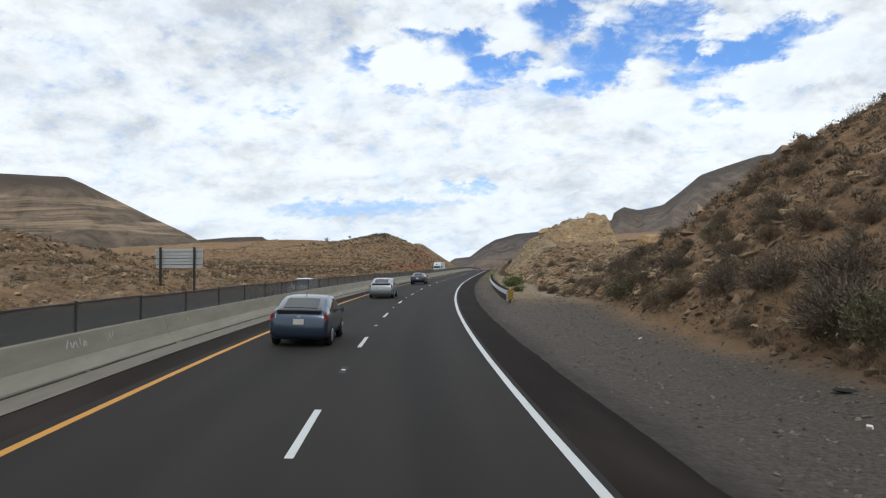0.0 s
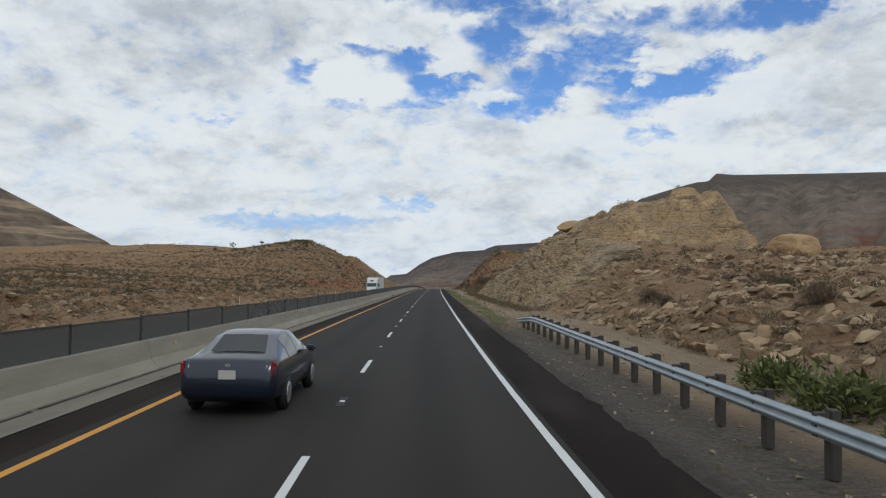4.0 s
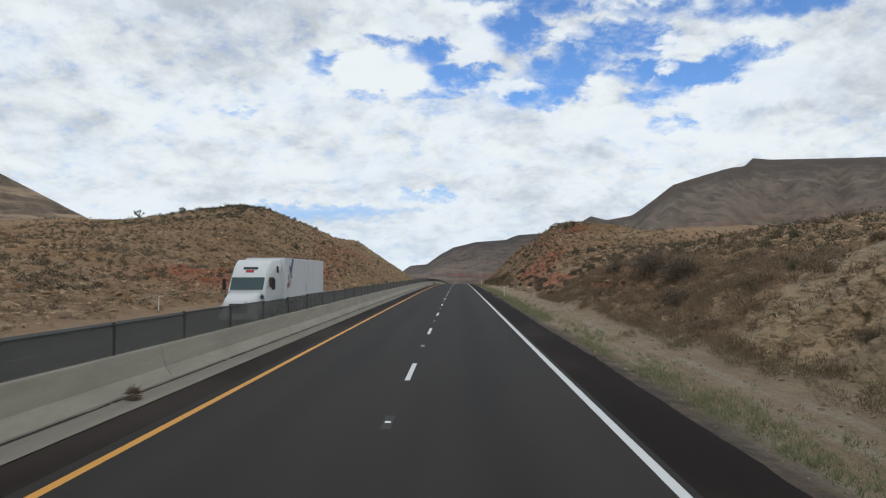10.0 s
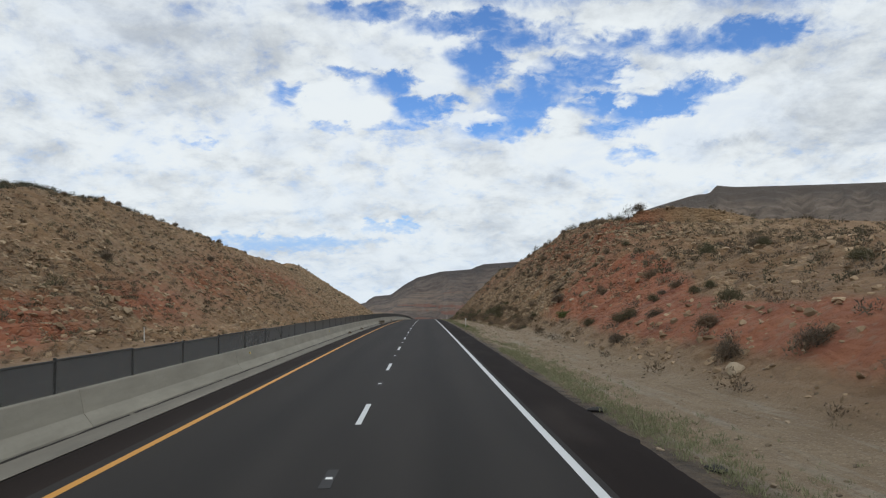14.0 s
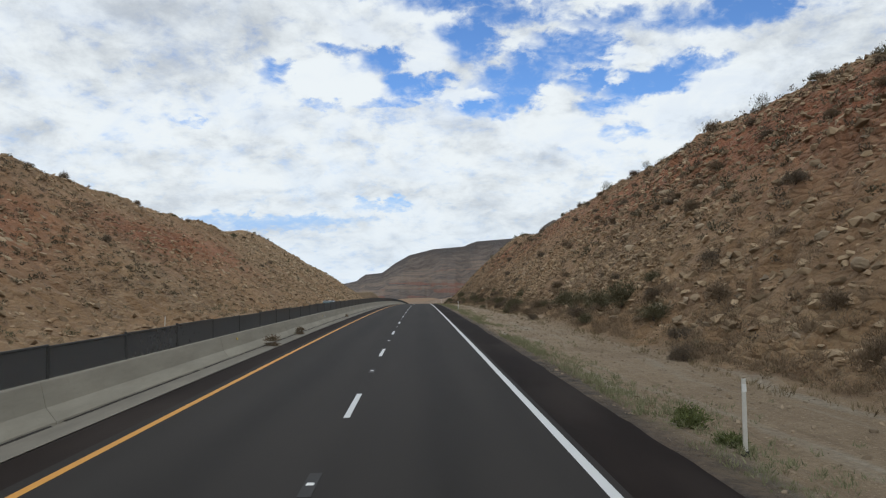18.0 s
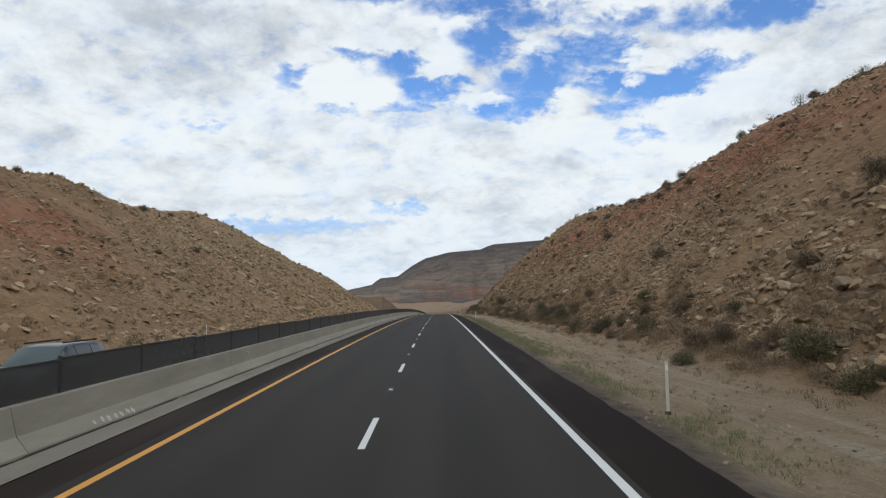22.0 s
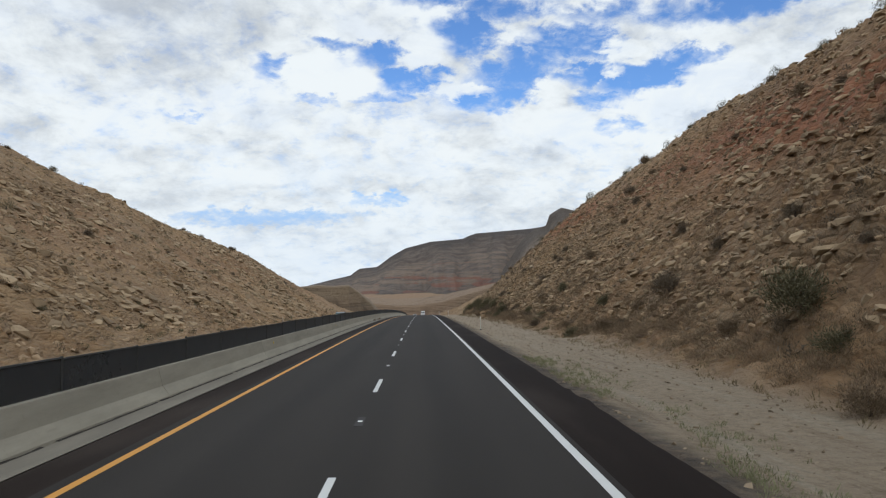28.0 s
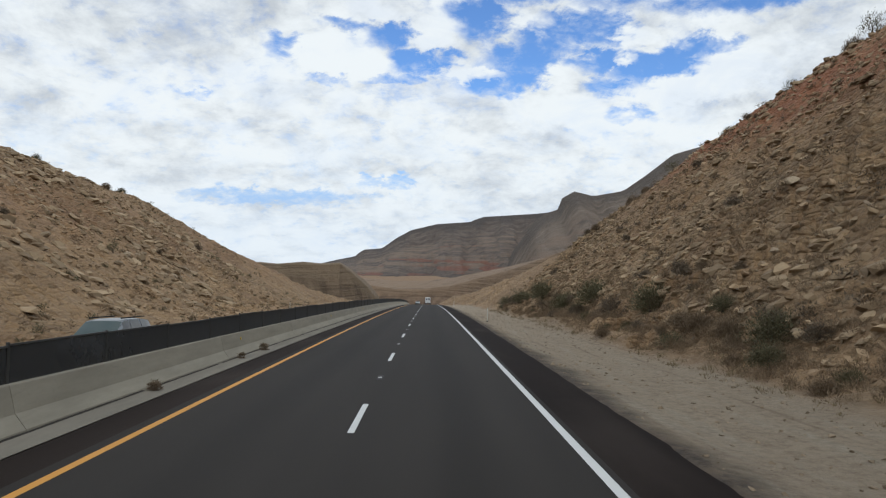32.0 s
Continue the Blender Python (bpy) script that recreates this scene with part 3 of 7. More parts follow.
LEFT = np.concatenate([LEFT, np.array([(726, 24.5, 0.70, 19.6, 0.02), (752, 24.5, 0.66, 17.6, 0.01), (780, 24.5, 0.6, 11.5, 0.0), (802, 24.5, 0.6, 4.0, 0.0), (880, 24.5, 0.4, 1.5, 0.0), (1400, 24.5, 0.4, 1.5, 0.0)])])
OPP = -0.5  # the other carriageway lies this much lower


def land(s, e):
    """Height over the road, and the kinds of ground, at s along and e across."""
    s, e = np.asarray(s, float), np.asarray(e, float)
    right = e > 0
    tab = [np.where(right, np.interp(s, RIGHT[:, 0], RIGHT[:, k]), np.interp(s, LEFT[:, 0], LEFT[:, k])) for k in range(1, 5)]
    foot, steep, brow, behind = tab
    foot = foot + np.where(right & (s > 335), 1.2, 0.0)
    brow = np.where(right, brow - np.where(s > 346, 1.2, 0.0), brow * 1.045 - 0.4)
    out = np.abs(e)
    wob = fbm(s / 14, e / 14, 4, 3)
    u = out - foot - 0.9 * wob
    crest = brow * (1 + 0.05 * fbm(s / 9, e / 30, 3, 21))
    back = crest + behind * (u - crest / steep)
    cap_r = np.interp(s, (-60, 36, 50, 118, 150, 200, 215, 240, 325, 345, 360), (30, 24, 3.0, 3.0, 7.4, 7.5, 6.6, 7.4, 6.6, 10.5, 19.5))
    cap_r = np.where(s > 345, crest + 2.0 - 0.32 * np.clip(out - 30, 0, 26) * (1 - smooth(s, 380, 470)), cap_r + np.interp(s, (60, 200, 260), (0.05, 0.04, 0.012)) * np.clip(out - 48, 0, 220))
    cap_r = np.where((s > 118) & (s < 200), cap_r - np.interp(s, (118, 130, 150, 175, 200), (0, 0.8, 3.0, 2.6, 0)) * smooth(out, 27, 34), cap_r)
    back = soft_min(back, np.where(right, cap_r, np.where(s > 340, crest + 0.9, crest + np.interp(s, (60, 160, 250, 320, 340), (0.6, 1.2, 2.0, 2.0, 0.6)))), 2.5)
    rise = soft_min(steep * u, back, 0.5 + 0.06 * crest)
    apron = np.interp(s, (-60, 40, 60, 330, 346, 980), (0.7, 0.7, 0.0, 0.0, 1.2, 1.2))
    reach = np.where(right, 2.8 * apron / 1.2, 5.2)
    up = smooth(u + reach, -0.3, 1.6)
    cliff = np.where(right, smooth(s, 128, 148) * (1 - smooth(s, 206, 224)), 0) * smooth(u, 0, 0.6) * (1 - smooth(u - crest / steep, 1.5, 5))
    base_r = -0.10 - 0.16 * smooth(out, 5.1, 7.0) * (1 - smooth(u, -2.5, 0)) + apron * smooth(out, foot - 3.2, foot + 1.6) ** 1.3
    base_l = OPP - 0.14 + 1.0 * smooth(out, 18.3, 26.0)
    z = np.where(right, base_r, base_l) + np.where(u > 0, rise, 0) * np.ones_like(u)
    # hills of the open ground
    z = z + up * (0.55 * fbm(s / 17, e / 17, 5, 31) + 0.012 * np.clip(u, 0, 90) * fbm(s / 45, e / 45, 3, 37) * 4)
    # a rounded knoll of bare sandstone above the cliff: steep in front and on its far flank, falling gently to the road
    ks, ke = s + 1.8 * fbm(s / 7, e / 7, 4, 145), e + 1.5 * fbm(s / 8, e / 8, 4, 149)
    front = 140 + 0.85 * (30 - np.clip(ke, 14, 32))
    knoll = np.where(right, smooth(ks, front - 2, front + 8) * (1 - smooth(ks, 169, 181)) * (1 - smooth(ke, 30.0, 34.0)), 0) * smooth(u, 4.0, 8.5)
    lump = blocks(s / 4.6, e / 3.8, 151)
    shape = 11.3 - 0.042 * np.clip(27 - ke, 0, 20) ** 2 - 0.035 * np.clip(ks - 160, 0, 30)
    top = (shape + 0.8 * (lump[0] - 0.5) * (0.3 + 0.7 * lump[1]) - 0.5 * (1 - lump[1])) * knoll ** 0.7
    z = np.where((knoll > 0.02) & (top > z), top, z)
    cliff = np.maximum(cliff, smooth(knoll, 0.1, 0.4))
    # broken rock
    rubble = up * (0.35 + 0.65 * smooth(fbm(s / 11, e / 11, 3, 51), -0.25, 0.35)) * (1 - np.where(right, 0.5, 0.15) * smooth(u - crest / steep, 2, 14))
    b1, rim1 = blocks(s / 1.9, e / 1.5, 61)
    b2, rim2 = blocks(s / 0.85, e / 0.8, 71)
    z = z + rubble * (1 - cliff) * ((b1 - 0.45) * 0.62 * (0.35 + 0.65 * rim1) + (b2 - 0.45) * 0.36 * (0.4 + 0.6 * rim2))
    # bedding that crops out in patches of the cut faces
    crop = up * (1 - cliff) * smooth(fbm(s / 16, e / 8, 4, 131), 0.02, 0.35) * (1 - smooth(u - crest / steep, -1, 3))
    zb = z + 0.18 * s * np.where(right, 0.25, -0.15) + 0.5 * fbm(s / 7, e / 3, 3, 137)
    tb = (np.floor(zb / 0.9) + smooth(zb / 0.9 - np.floor(zb / 0.9), 0.0, 0.35)) * 0.9
    z = z + crop * (tb - zb) * 0.9
    # ledges of the cliff: beds that step out and back
    zc = z + 0.35 * fbm(s / 6, e / 2, 4, 81)
    step = 1.35
    terr = (np.floor(zc / step) + smooth(zc / step - np.floor(zc / step), 0.0, 0.42)) * step
    b3, rim3 = blocks(s / 2.6 + 0.3 * z, z / 1.6, 91)
    z = z + cliff * smooth(knoll, 0.05, 0.3) * 0.4 * ((terr - zc) * 0.75 + (b3 - 0.45) * 0.85 * (0.4 + 0.6 * rim3) + 0.5 * fbm(s / 3, z / 2, 4, 95)) - 0.75 * cliff * (1 - smooth(knoll, 0.05, 0.3))
    flat = 1 - up
    z = z + flat * np.where(out > 5.2, 0.05 * fbm(s / 1.7, e / 1.7, 4, 41), 0)
    mid = np.interp(s, (225, 250, 300, 330, 345, 380, 440, 520, 700), (0, 2.2, 2.6, 3.6, 8.5, 11.0, 13.0, 11.0, 17.0))
    thick = np.interp(s, (225, 250, 270, 325, 345, 700), (0.1, 1.4, 2.5, 2.7, 4.2, 3.2))
    band = np.exp(-((rise - mid - 1.6 * fbm(s / 12, e / 12, 4, 101)) / thick) ** 2)
    bed = smooth(rise + 0.35 * fbm(s / 6, e / 6, 4, 103), 0.75, 1.25) * (1 - smooth(u - crest / steep + 0.8 * fbm(s / 5, e / 5, 3, 104), 0.3, 1.1))
    band = np.where(s < 330, bed, band)
    red_r = band * smooth(s, 222, 246) * smooth(u, 0.4, 2) * (0.55 + 0.45 * smooth(fbm(s / 25, e / 25, 3, 107), -0.3, 0.2)) * np.where(s > 335, 0.85, 1)
    red_l = np.exp(-((rise - np.interp(s, (300, 345, 420, 700), (1.6, 2.4, 10.5, 11))) / np.interp(s, (300, 345, 420), (1.3, 2.4, 4.2))) ** 2) * smooth(s, 284, 310) * np.interp(s, (345, 352, 480, 540), (0.95, 0.75, 0.75, 0.22))
    mound = (1 - smooth(rise + 0.9 * fbm(s / 8, e / 8, 4, 108), 2.4, 3.4)) * smooth(s, 262, 284) * (1 - smooth(s, 318, 332)) * smooth(u, -4, -1)
    red_l = np.where(s < 335, mound, red_l)
    red_r = red_r * np.where(s < 330, 1.0, 1 - smooth(u - crest / steep, 1.0, 6.0))
    red = np.where(right, red_r, red_l * np.where(s < 335, 1, smooth(fbm(s / 18, e / 18, 3, 109), -0.5, 0.3))) * up
    gold = np.maximum(cliff * 0.75, np.where(right, smooth(knoll, 0.05, 0.4), 0))
    late = np.where(right, smooth(s, 330, 348), smooth(s, 322, 345)) * np.where(right, np.interp(s, (345, 400, 500, 590, 615), (0.8, 0.45, 0.35, 0.3, 1.0)), 0.55 + 0.45 * smooth(s, 500, 560))
    gold = np.maximum(gold, 0.42 * up * late * (0.45 + 0.55 * smooth(fbm(s / 12, e / 9, 4, 127), -0.25, 0.25)) * (1 - 0.9 * np.clip(red * 1.3, 0, 1)))
    gravel = np.where(right, (1 - smooth(s, 46, 70)) * (1 - smooth(u, -1.5, 0.2)), 0)
    gravel = np.maximum(gravel, np.where(right, (1 - smooth(s, 112, 140)) * (1 - smooth(out + 0.8 * wob, 7.4, 8.8)), 0))
    gravel = np.maximum(gravel, np.where(right, (1 - smooth(out + 0.25 * fbm(s / 3, e, 3, 119), 5.15, 5.75)) * 0.75, 0))
    rock = np.maximum(crop, up * np.clip(0.4 + 0.6 * smooth(fbm(s / 9, e / 9, 4, 113), -0.3, 0.35), 0, 1) * (1 - 0.25 * smooth(u - crest / steep, 1, 10)))
    rock = np.maximum(rock, up * 0.8 * smooth(s, 520, 570) * (0.75 + 0.25 * fbm(s / 6, e / 6, 3, 117)))
    rock = rock * np.where(right & (s < 70), 0.35 + 0.65 * smooth(s, 44, 66), 1)
    verge = flat * (1 - gravel) * np.where(right, 1, 0.35)
    return z, red, rock, verge, gravel, gold, up, u, crest / steep


def ground_height(s, e):
    return land(s, e)[0]


s_lines = np.concatenate([np.arange(-60, -10, 2.5), np.arange(-10, 720, 0.5), np.arange(720, 1000, 2.0), np.arange(1000, 1400, 12.0)])
e_lines = np.concatenate([-np.geomspace(700, 95, 26), np.arange(-92, -58, 1.6), np.arange(-58, -18.2, 0.5), (-18, -14, -10, -6.6, -5, 0, 4.6),
                          np.arange(5.0, 9.5, 0.5), np.arange(9.7, 12, 0.24), np.arange(12, 21.6, 0.24), np.arange(21.8, 46, 0.42), np.arange(46.5, 92, 1.5), np.geomspace(95, 700, 26)])
gs, ge = np.meshgrid(s_lines, e_lines, indexing="ij")
gz, g_red, g_rock, g_verge, g_gravel, g_gold, *_ = land(gs, ge)
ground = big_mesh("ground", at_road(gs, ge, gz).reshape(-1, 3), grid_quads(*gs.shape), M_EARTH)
for key, values in (("red", g_red), ("rock", g_rock), ("verge", g_verge), ("gravel", g_gravel), ("gold", g_gold), ("chalk", 0.55 * smooth(gs, 470, 570) * (ge > 0)),
                    ("fringe", (ge > 4) * (1 - smooth(ge + 0.5 * fbm(gs / 2.5, ge, 3, 401), 5.45, 6.35)))):
    set_attr(ground, key, values)
rough_face = ((g_rock > 0.25) & (g_gold < 0.5)).reshape(gs.shape)
rough_face = rough_face[:-1, :-1] & rough_face[1:, 1:]
ground.data.polygons.foreach_set("use_smooth", ~rough_face.ravel())
tagged(ground, "rocky tan and red desert ground rising in cut slopes", "ground", kind="structure")


# the bare rock face of the cliff: beds and joints that stand out of the slope
def rock_face(s_from, s_to):
    ss, vv = np.arange(s_from, s_to, 0.17), np.linspace(-0.06, 1.0, 84)
    S, V = np.meshgrid(ss, vv, indexing="ij")
    foot, steep, brow = (np.interp(S, RIGHT[:, 0], RIGHT[:, k]) for k in (1, 2, 3))
    run = brow / steep + 3.2
    E = foot + V * run
    # a plane cut by the road builders, rounding off at its brow
    rise = soft_min(steep * (E - foot), brow + 0.25 * (E - foot - brow / steep), 1.2)
    Z = rise + 0.35 * fbm(S / 9, E / 6, 3, 203) - 0.1
    ends = np.minimum(smooth(S, s_from, s_from + 9), 1 - smooth(S, s_to - 12, s_to))
    hold = smooth(V, -0.06, 0.08) * (1 - smooth(V, 0.86, 1.0)) * ends
    Z = np.where(hold > 0.05, np.maximum(Z, ground_height(S, E) - 0.25), ground_height(S, E))
    a = radians(27)
    p, q = S * math.cos(a) + Z * 1.15 * math.sin(a), -S * math.sin(a) + Z * 1.15 * math.cos(a)
    p, q = p + 0.22 * fbm(S / 2, Z / 2, 3, 205), q + 0.12 * fbm(S / 1.6, Z / 1.6, 3, 206)
    big, rim_a = blocks(p / 3.4, q / 1.5, 207)
    mid, rim_b = blocks(p / 1.05, q / 0.62, 209)
    small, rim_c = blocks(p / 0.46, q / 0.34, 211)
    bed = np.sin((Z * 1.0 + 0.09 * S + 0.4 * fbm(S / 5, Z / 3, 3, 213)) * 3.1)
    out_by = 0.16 + (big - 0.45) * 0.42 * (0.6 + 0.4 * rim_a) + (mid - 0.45) * 0.42 * (0.35 + 0.65 * rim_b) + (small - 0.45) * 0.22 * rim_c
    out_by = out_by - 0.16 * (1 - rim_a) - 0.13 * (1 - rim_b) - 0.05 * (1 - rim_c) + 0.16 * smooth(bed, 0.72, 0.98) * smooth(V, 0.55, 0.85) - 0.10 * smooth(-bed, 0.9, 1.0)
    out_by = out_by * hold - 0.45 * (1 - smooth(hold, 0.0, 0.25))
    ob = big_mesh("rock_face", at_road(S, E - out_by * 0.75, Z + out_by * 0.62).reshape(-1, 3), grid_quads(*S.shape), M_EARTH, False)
    for key, value in (("red", 0), ("rock", 1), ("verge", 0), ("gravel", 0), ("gold", 0.85), ("chalk", 0), ("fringe", 0)):
        set_attr(ob, key, np.full(S.size, value))
    set_attr(ob, "ashen", (0.35 + 0.65 * smooth(fbm(S / 14, V * 2.2, 3, 215), -0.35, 0.2)) * (1 - 0.5 * smooth(V, 0.7, 0.9)))
    return tagged(ob, "pale grey-tan fractured sandstone face rising from the verge", "rock", kind="structure")


rock_face(136, 220)

# the plain that reaches to the horizon
plain_r, plain_a = np.geomspace(500, 4900, 26), np.linspace(0, 2 * math.pi, 97)
pr, pa = np.meshgrid(plain_r, plain_a, indexing="ij")
pz = -62 + 6 * fbm(pr * np.cos(pa) / 160, pr * np.sin(pa) / 160, 4, 5)
plain_ob = big_mesh("desert_plain", np.stack([pr * np.sin(pa), 400 + pr * np.cos(pa), pz], -1).reshape(-1, 3), grid_quads(*pr.shape), M_EARTH)
for key, v in (("red", 0.1), ("rock", 0.5), ("verge", 0.3), ("gravel", 0), ("gold", 0), ("chalk", 0), ("fringe", 0)):
    set_attr(plain_ob, key, np.full(pr.size, v))
tagged(plain_ob, "brown desert plain reaching to the horizon", "ground", kind="structure")


def mesa(name, label, material, origin, skyline, foot_z, reach, cliff_share, seed, depth=900, bench=None):
    """A tableland: a rim of given bearing (degrees to the right), distance and height over the origin, cliffs, scree, and a flat top behind."""
    sky = np.array(skyline, float)
    n = 260
    az = np.linspace(sky[0, 0], sky[-1, 0], n)
    dist, rim = np.interp(az, sky[:, 0], sky[:, 1]), np.interp(az, sky[:, 0], sky[:, 2])
    k = np.concatenate([np.linspace(0, 1, 44), 1 + np.geomspace(0.01, 1, 9)])
    A, Kk = np.meshgrid(az, k, indexing="ij")
    D, R = dist[:, None], rim[:, None]
    side = A * dist.mean() / 57.3
    gul = fbm(side / 70, Kk * 1.2, 5, seed) * smooth(Kk, 0.0, 0.3) * (1 - smooth(Kk, 0.9, 1.0))
    prof = np.where(Kk < 0.72, (Kk / 0.72) ** 1.35 * (1 - cliff_share), 0)
    beds = (Kk - 0.72) / 0.28
    stair = (np.floor(beds * 4) + smooth(beds * 4 - np.floor(beds * 4), 0.1, 0.95)) / 4
    prof = np.where(Kk >= 0.72, 1 - cliff_share + cliff_share * np.clip(stair, 0, 1), prof)
    prof = np.where(Kk > 1, 1.0, prof)
    h = foot_z + (R - foot_z) * prof + gul * 0.10 * (R - foot_z) + fbm(side / 40, Kk * 6, 4, seed + 3) * 0.015 * (R - foot_z) * (Kk < 1)
    rr = D - reach * (1 - np.minimum(Kk, 1)) * (1 + 0.25 * fbm(side / 160, 0 * side, 3, seed + 7)) + np.maximum(Kk - 1, 0) * depth
    a = np.radians(A)
    v = np.stack([origin[0] + rr * np.sin(a), origin[1] + rr * np.cos(a), h], -1)
    ob = big_mesh(name, v.reshape(-1, 3), grid_quads(*A.shape), material)
    cap, pale = smooth(prof + gul * 0.3, 0.80, 0.93) * np.ones_like(A), smooth(prof, 0.05, 0.2) * (1 - smooth(prof, 0.5, 0.66)) * np.ones_like(A)
    if bench:
        # a pale bench of rock below a darker upper slope
        hh = h + 14 * fbm(side / 90, Kk * 5, 4, seed + 9)
        pale = smooth(hh, bench[0], bench[0] + 30) * (1 - smooth(hh, bench[1] - 12, bench[1]))
        cap = cap * smooth(h, bench[1], bench[1] + 30)
    set_attr(ob, "cap", cap)
    set_attr(ob, "low", smooth(prof, 0.0, 0.1) * (1 - smooth(prof, 0.38, 0.5)) * np.ones_like(A))
    set_attr(ob, "pale", pale)
    return tagged(ob, label, "mesa", kind="structure")


mesa("backdrop_mesa_north", "dark flat-topped mesa in the distance", M_MESA_NORTH, (-5, 300), [
    (-9, 4550, -75), (-6, 4550, -10), (-4.6, 4550, 13), (-4.35, 4550, 31), (-3.9, 4485, 52), (-2.6, 4485, 60), (-1.5, 4420, 120), (-0.4, 4420, 166), (1.5, 4355, 198), (4, 4290, 208), (4.35, 4290, 221), (5, 4290, 237), (9, 4160, 247), (14, 4030, 280), (18, 3900, 306),
], -75, 1950, 0.42, 11)
mesa("backdrop_mesa_east", "dark stepped mesa with a cliff nose", M_MESA, (-5, 153), [
    (5.6, 2704, -75), (6.6, 2678, 26), (7.6, 2665, 104), (8.5, 2665, 140), (9.35, 2639, 151), (9.55, 2626, 182), (10.4, 2623, 205), (11.6, 2600, 188), (13.5, 2574, 200), (15, 2535, 244), (16.5, 2516, 294), (20.8, 2925, 400), (21.6, 3055, 418), (22.2, 3140, 462), (23.4, 3198, 460), (33, 3055, 413), (45, 2730, 318), (75, 2340, 260),
], -75, 1755, 0.34, 23)
mesa("backdrop_mesa_west", "tan and brown mesa with a pale cliff band", M_MESA_PALE, (-5, 80), [
    (-75, 2250, 320), (-45, 2250, 305), (-37, 2250, 299), (-33.4, 2220, 292), (-32.4, 2200, 272), (-30.3, 2200, 229), (-28.4, 2200, 190), (-27.8, 2190, 176), (-25, 2150, 119), (-24.2, 2150, 98), (-23.6, 2150, 55), (-22.8, 2150, -20),
], -75, 1000, 0.5, 37, bench=(95, 240))
mesa("backdrop_butte", "low dark far butte", M_MESA, (-5, 0), [(-24.6, 3000, 90), (-23.6, 3000, 138), (-21, 3000, 147), (-18.8, 3000, 147), (-17.7, 3000, 106), (-16.6, 3000, 40)], -75, 500, 0.4, 41)
mesa("backdrop_hills_tan", "layered tan ridge beyond the pass", M_RIDGE, (-5, 560), [
    (-17, 395, -7), (-12.5, 405, -6.6), (-11, 410, -5.6), (-9.8, 420, -6.6), (-8.0, 430, -5.4), (-6.8, 435, -6.4), (-5.4, 440, -5.8), (-5.0, 445, -8.0), (-4.4, 450, -12), (-3.5, 462, -19), (-2.8, 475, -27), (-2.3, 485, -38), (-1.8, 480, -48),
], -50, 42, 0.6, 53, 60)
mesa("backdrop_hills_red", "red and tan layered slope beyond the pass", M_MESA_RED, (-5, 560), [
    (-6.0, 640, -22), (-3.5, 610, -24), (-1.5, 590, -26), (0.7, 570, -25), (2.5, 545, -22), (4.5, 520, -16), (7.0, 470, -9), (10, 450, 0), (14, 430, 11), (18, 420, 18),
], -72, 110, 0.55, 59, 200)


# ---- roads ----
def strip(name, s, e_edges, z, material, label, category, lift=None):
    """A ribbon along the road between the given offsets."""
    S, E = np.meshgrid(np.asarray(s, float), np.asarray(e_edges, float), indexing="ij")
    zz = np.full(S.shape, z) if lift is None else z + lift(S, E)
    ob = big_mesh(name, at_road(S, E, zz).reshape(-1, 3), grid_quads(*S.shape), material)
    set_uv(ob, np.stack([E, S], -1).reshape(-1, 2))
    return tagged(ob, label, category, kind="structure")


along = np.arange(-58, 1040, 4.0)
strip("road", along, (-3.9, -2.7, 0, 2.7, 3.85), 0.0, M_ROAD, "dark worn two-lane asphalt carriageway", "road")
near_along = np.concatenate([np.arange(-58, 720, 0.5), np.arange(720, 1040, 4.0)])
S, E = np.meshgrid(near_along, (3.85, 4.3, 4.9, 5.1, 5.3), indexing="ij")
E = E + (E > 5.0) * (0.16 * fbm(S / 0.9, E, 4, 301) + 0.22 * fbm(S / 9, E, 3, 303))
shoulder = big_mesh("shoulder_right", at_road(S, E, -0.012 - 0.12 * smooth(E, 4.95, 5.4)).reshape(-1, 3), grid_quads(*S.shape), M_SHOULDER)
set_uv(shoulder, np.stack([E, S], -1).reshape(-1, 2))
tagged(shoulder, "narrow blackish asphalt shoulder with a crumbled edge", "road shoulder", kind="structure")
strip("shoulder_left", along, (-4.75, -4.3, -3.9), -0.006, M_EDGE, "narrow dark asphalt shoulder beside the gutter", "road shoulder")
strip("gutter", along, (-5.45, -5.30, -4.75), 0.01, M_APRON, "grey concrete gutter strip along the barrier", "gutter", lambda S, E: 0.03 * (E < -5.2) - 0.03 * (E < -5.4))
strip("road_opposite", along, (-20.0, -17, -13, -9, -6.2), OPP, M_OPPOSITE, "grey asphalt carriageway of the other direction", "road")


def line(name, e, half, material, label, z=0.004):
    return strip(name, along, (e - half, e + half), z, material, label, "road marking")


line("edge_line_white", 3.66, 0.075, M_WHITE, "solid white painted edge line")
line("edge_line_yellow", -3.59, 0.075, M_YELLOW, "solid yellow painted edge line")
line("edge_line_far", -14.1, 0.06, M_WHITE, "white painted edge line of the other carriageway", OPP + 0.004)
line("edge_line_far_yellow", -6.9, 0.06, M_YELLOW, "yellow painted edge line of the other carriageway", OPP + 0.004)

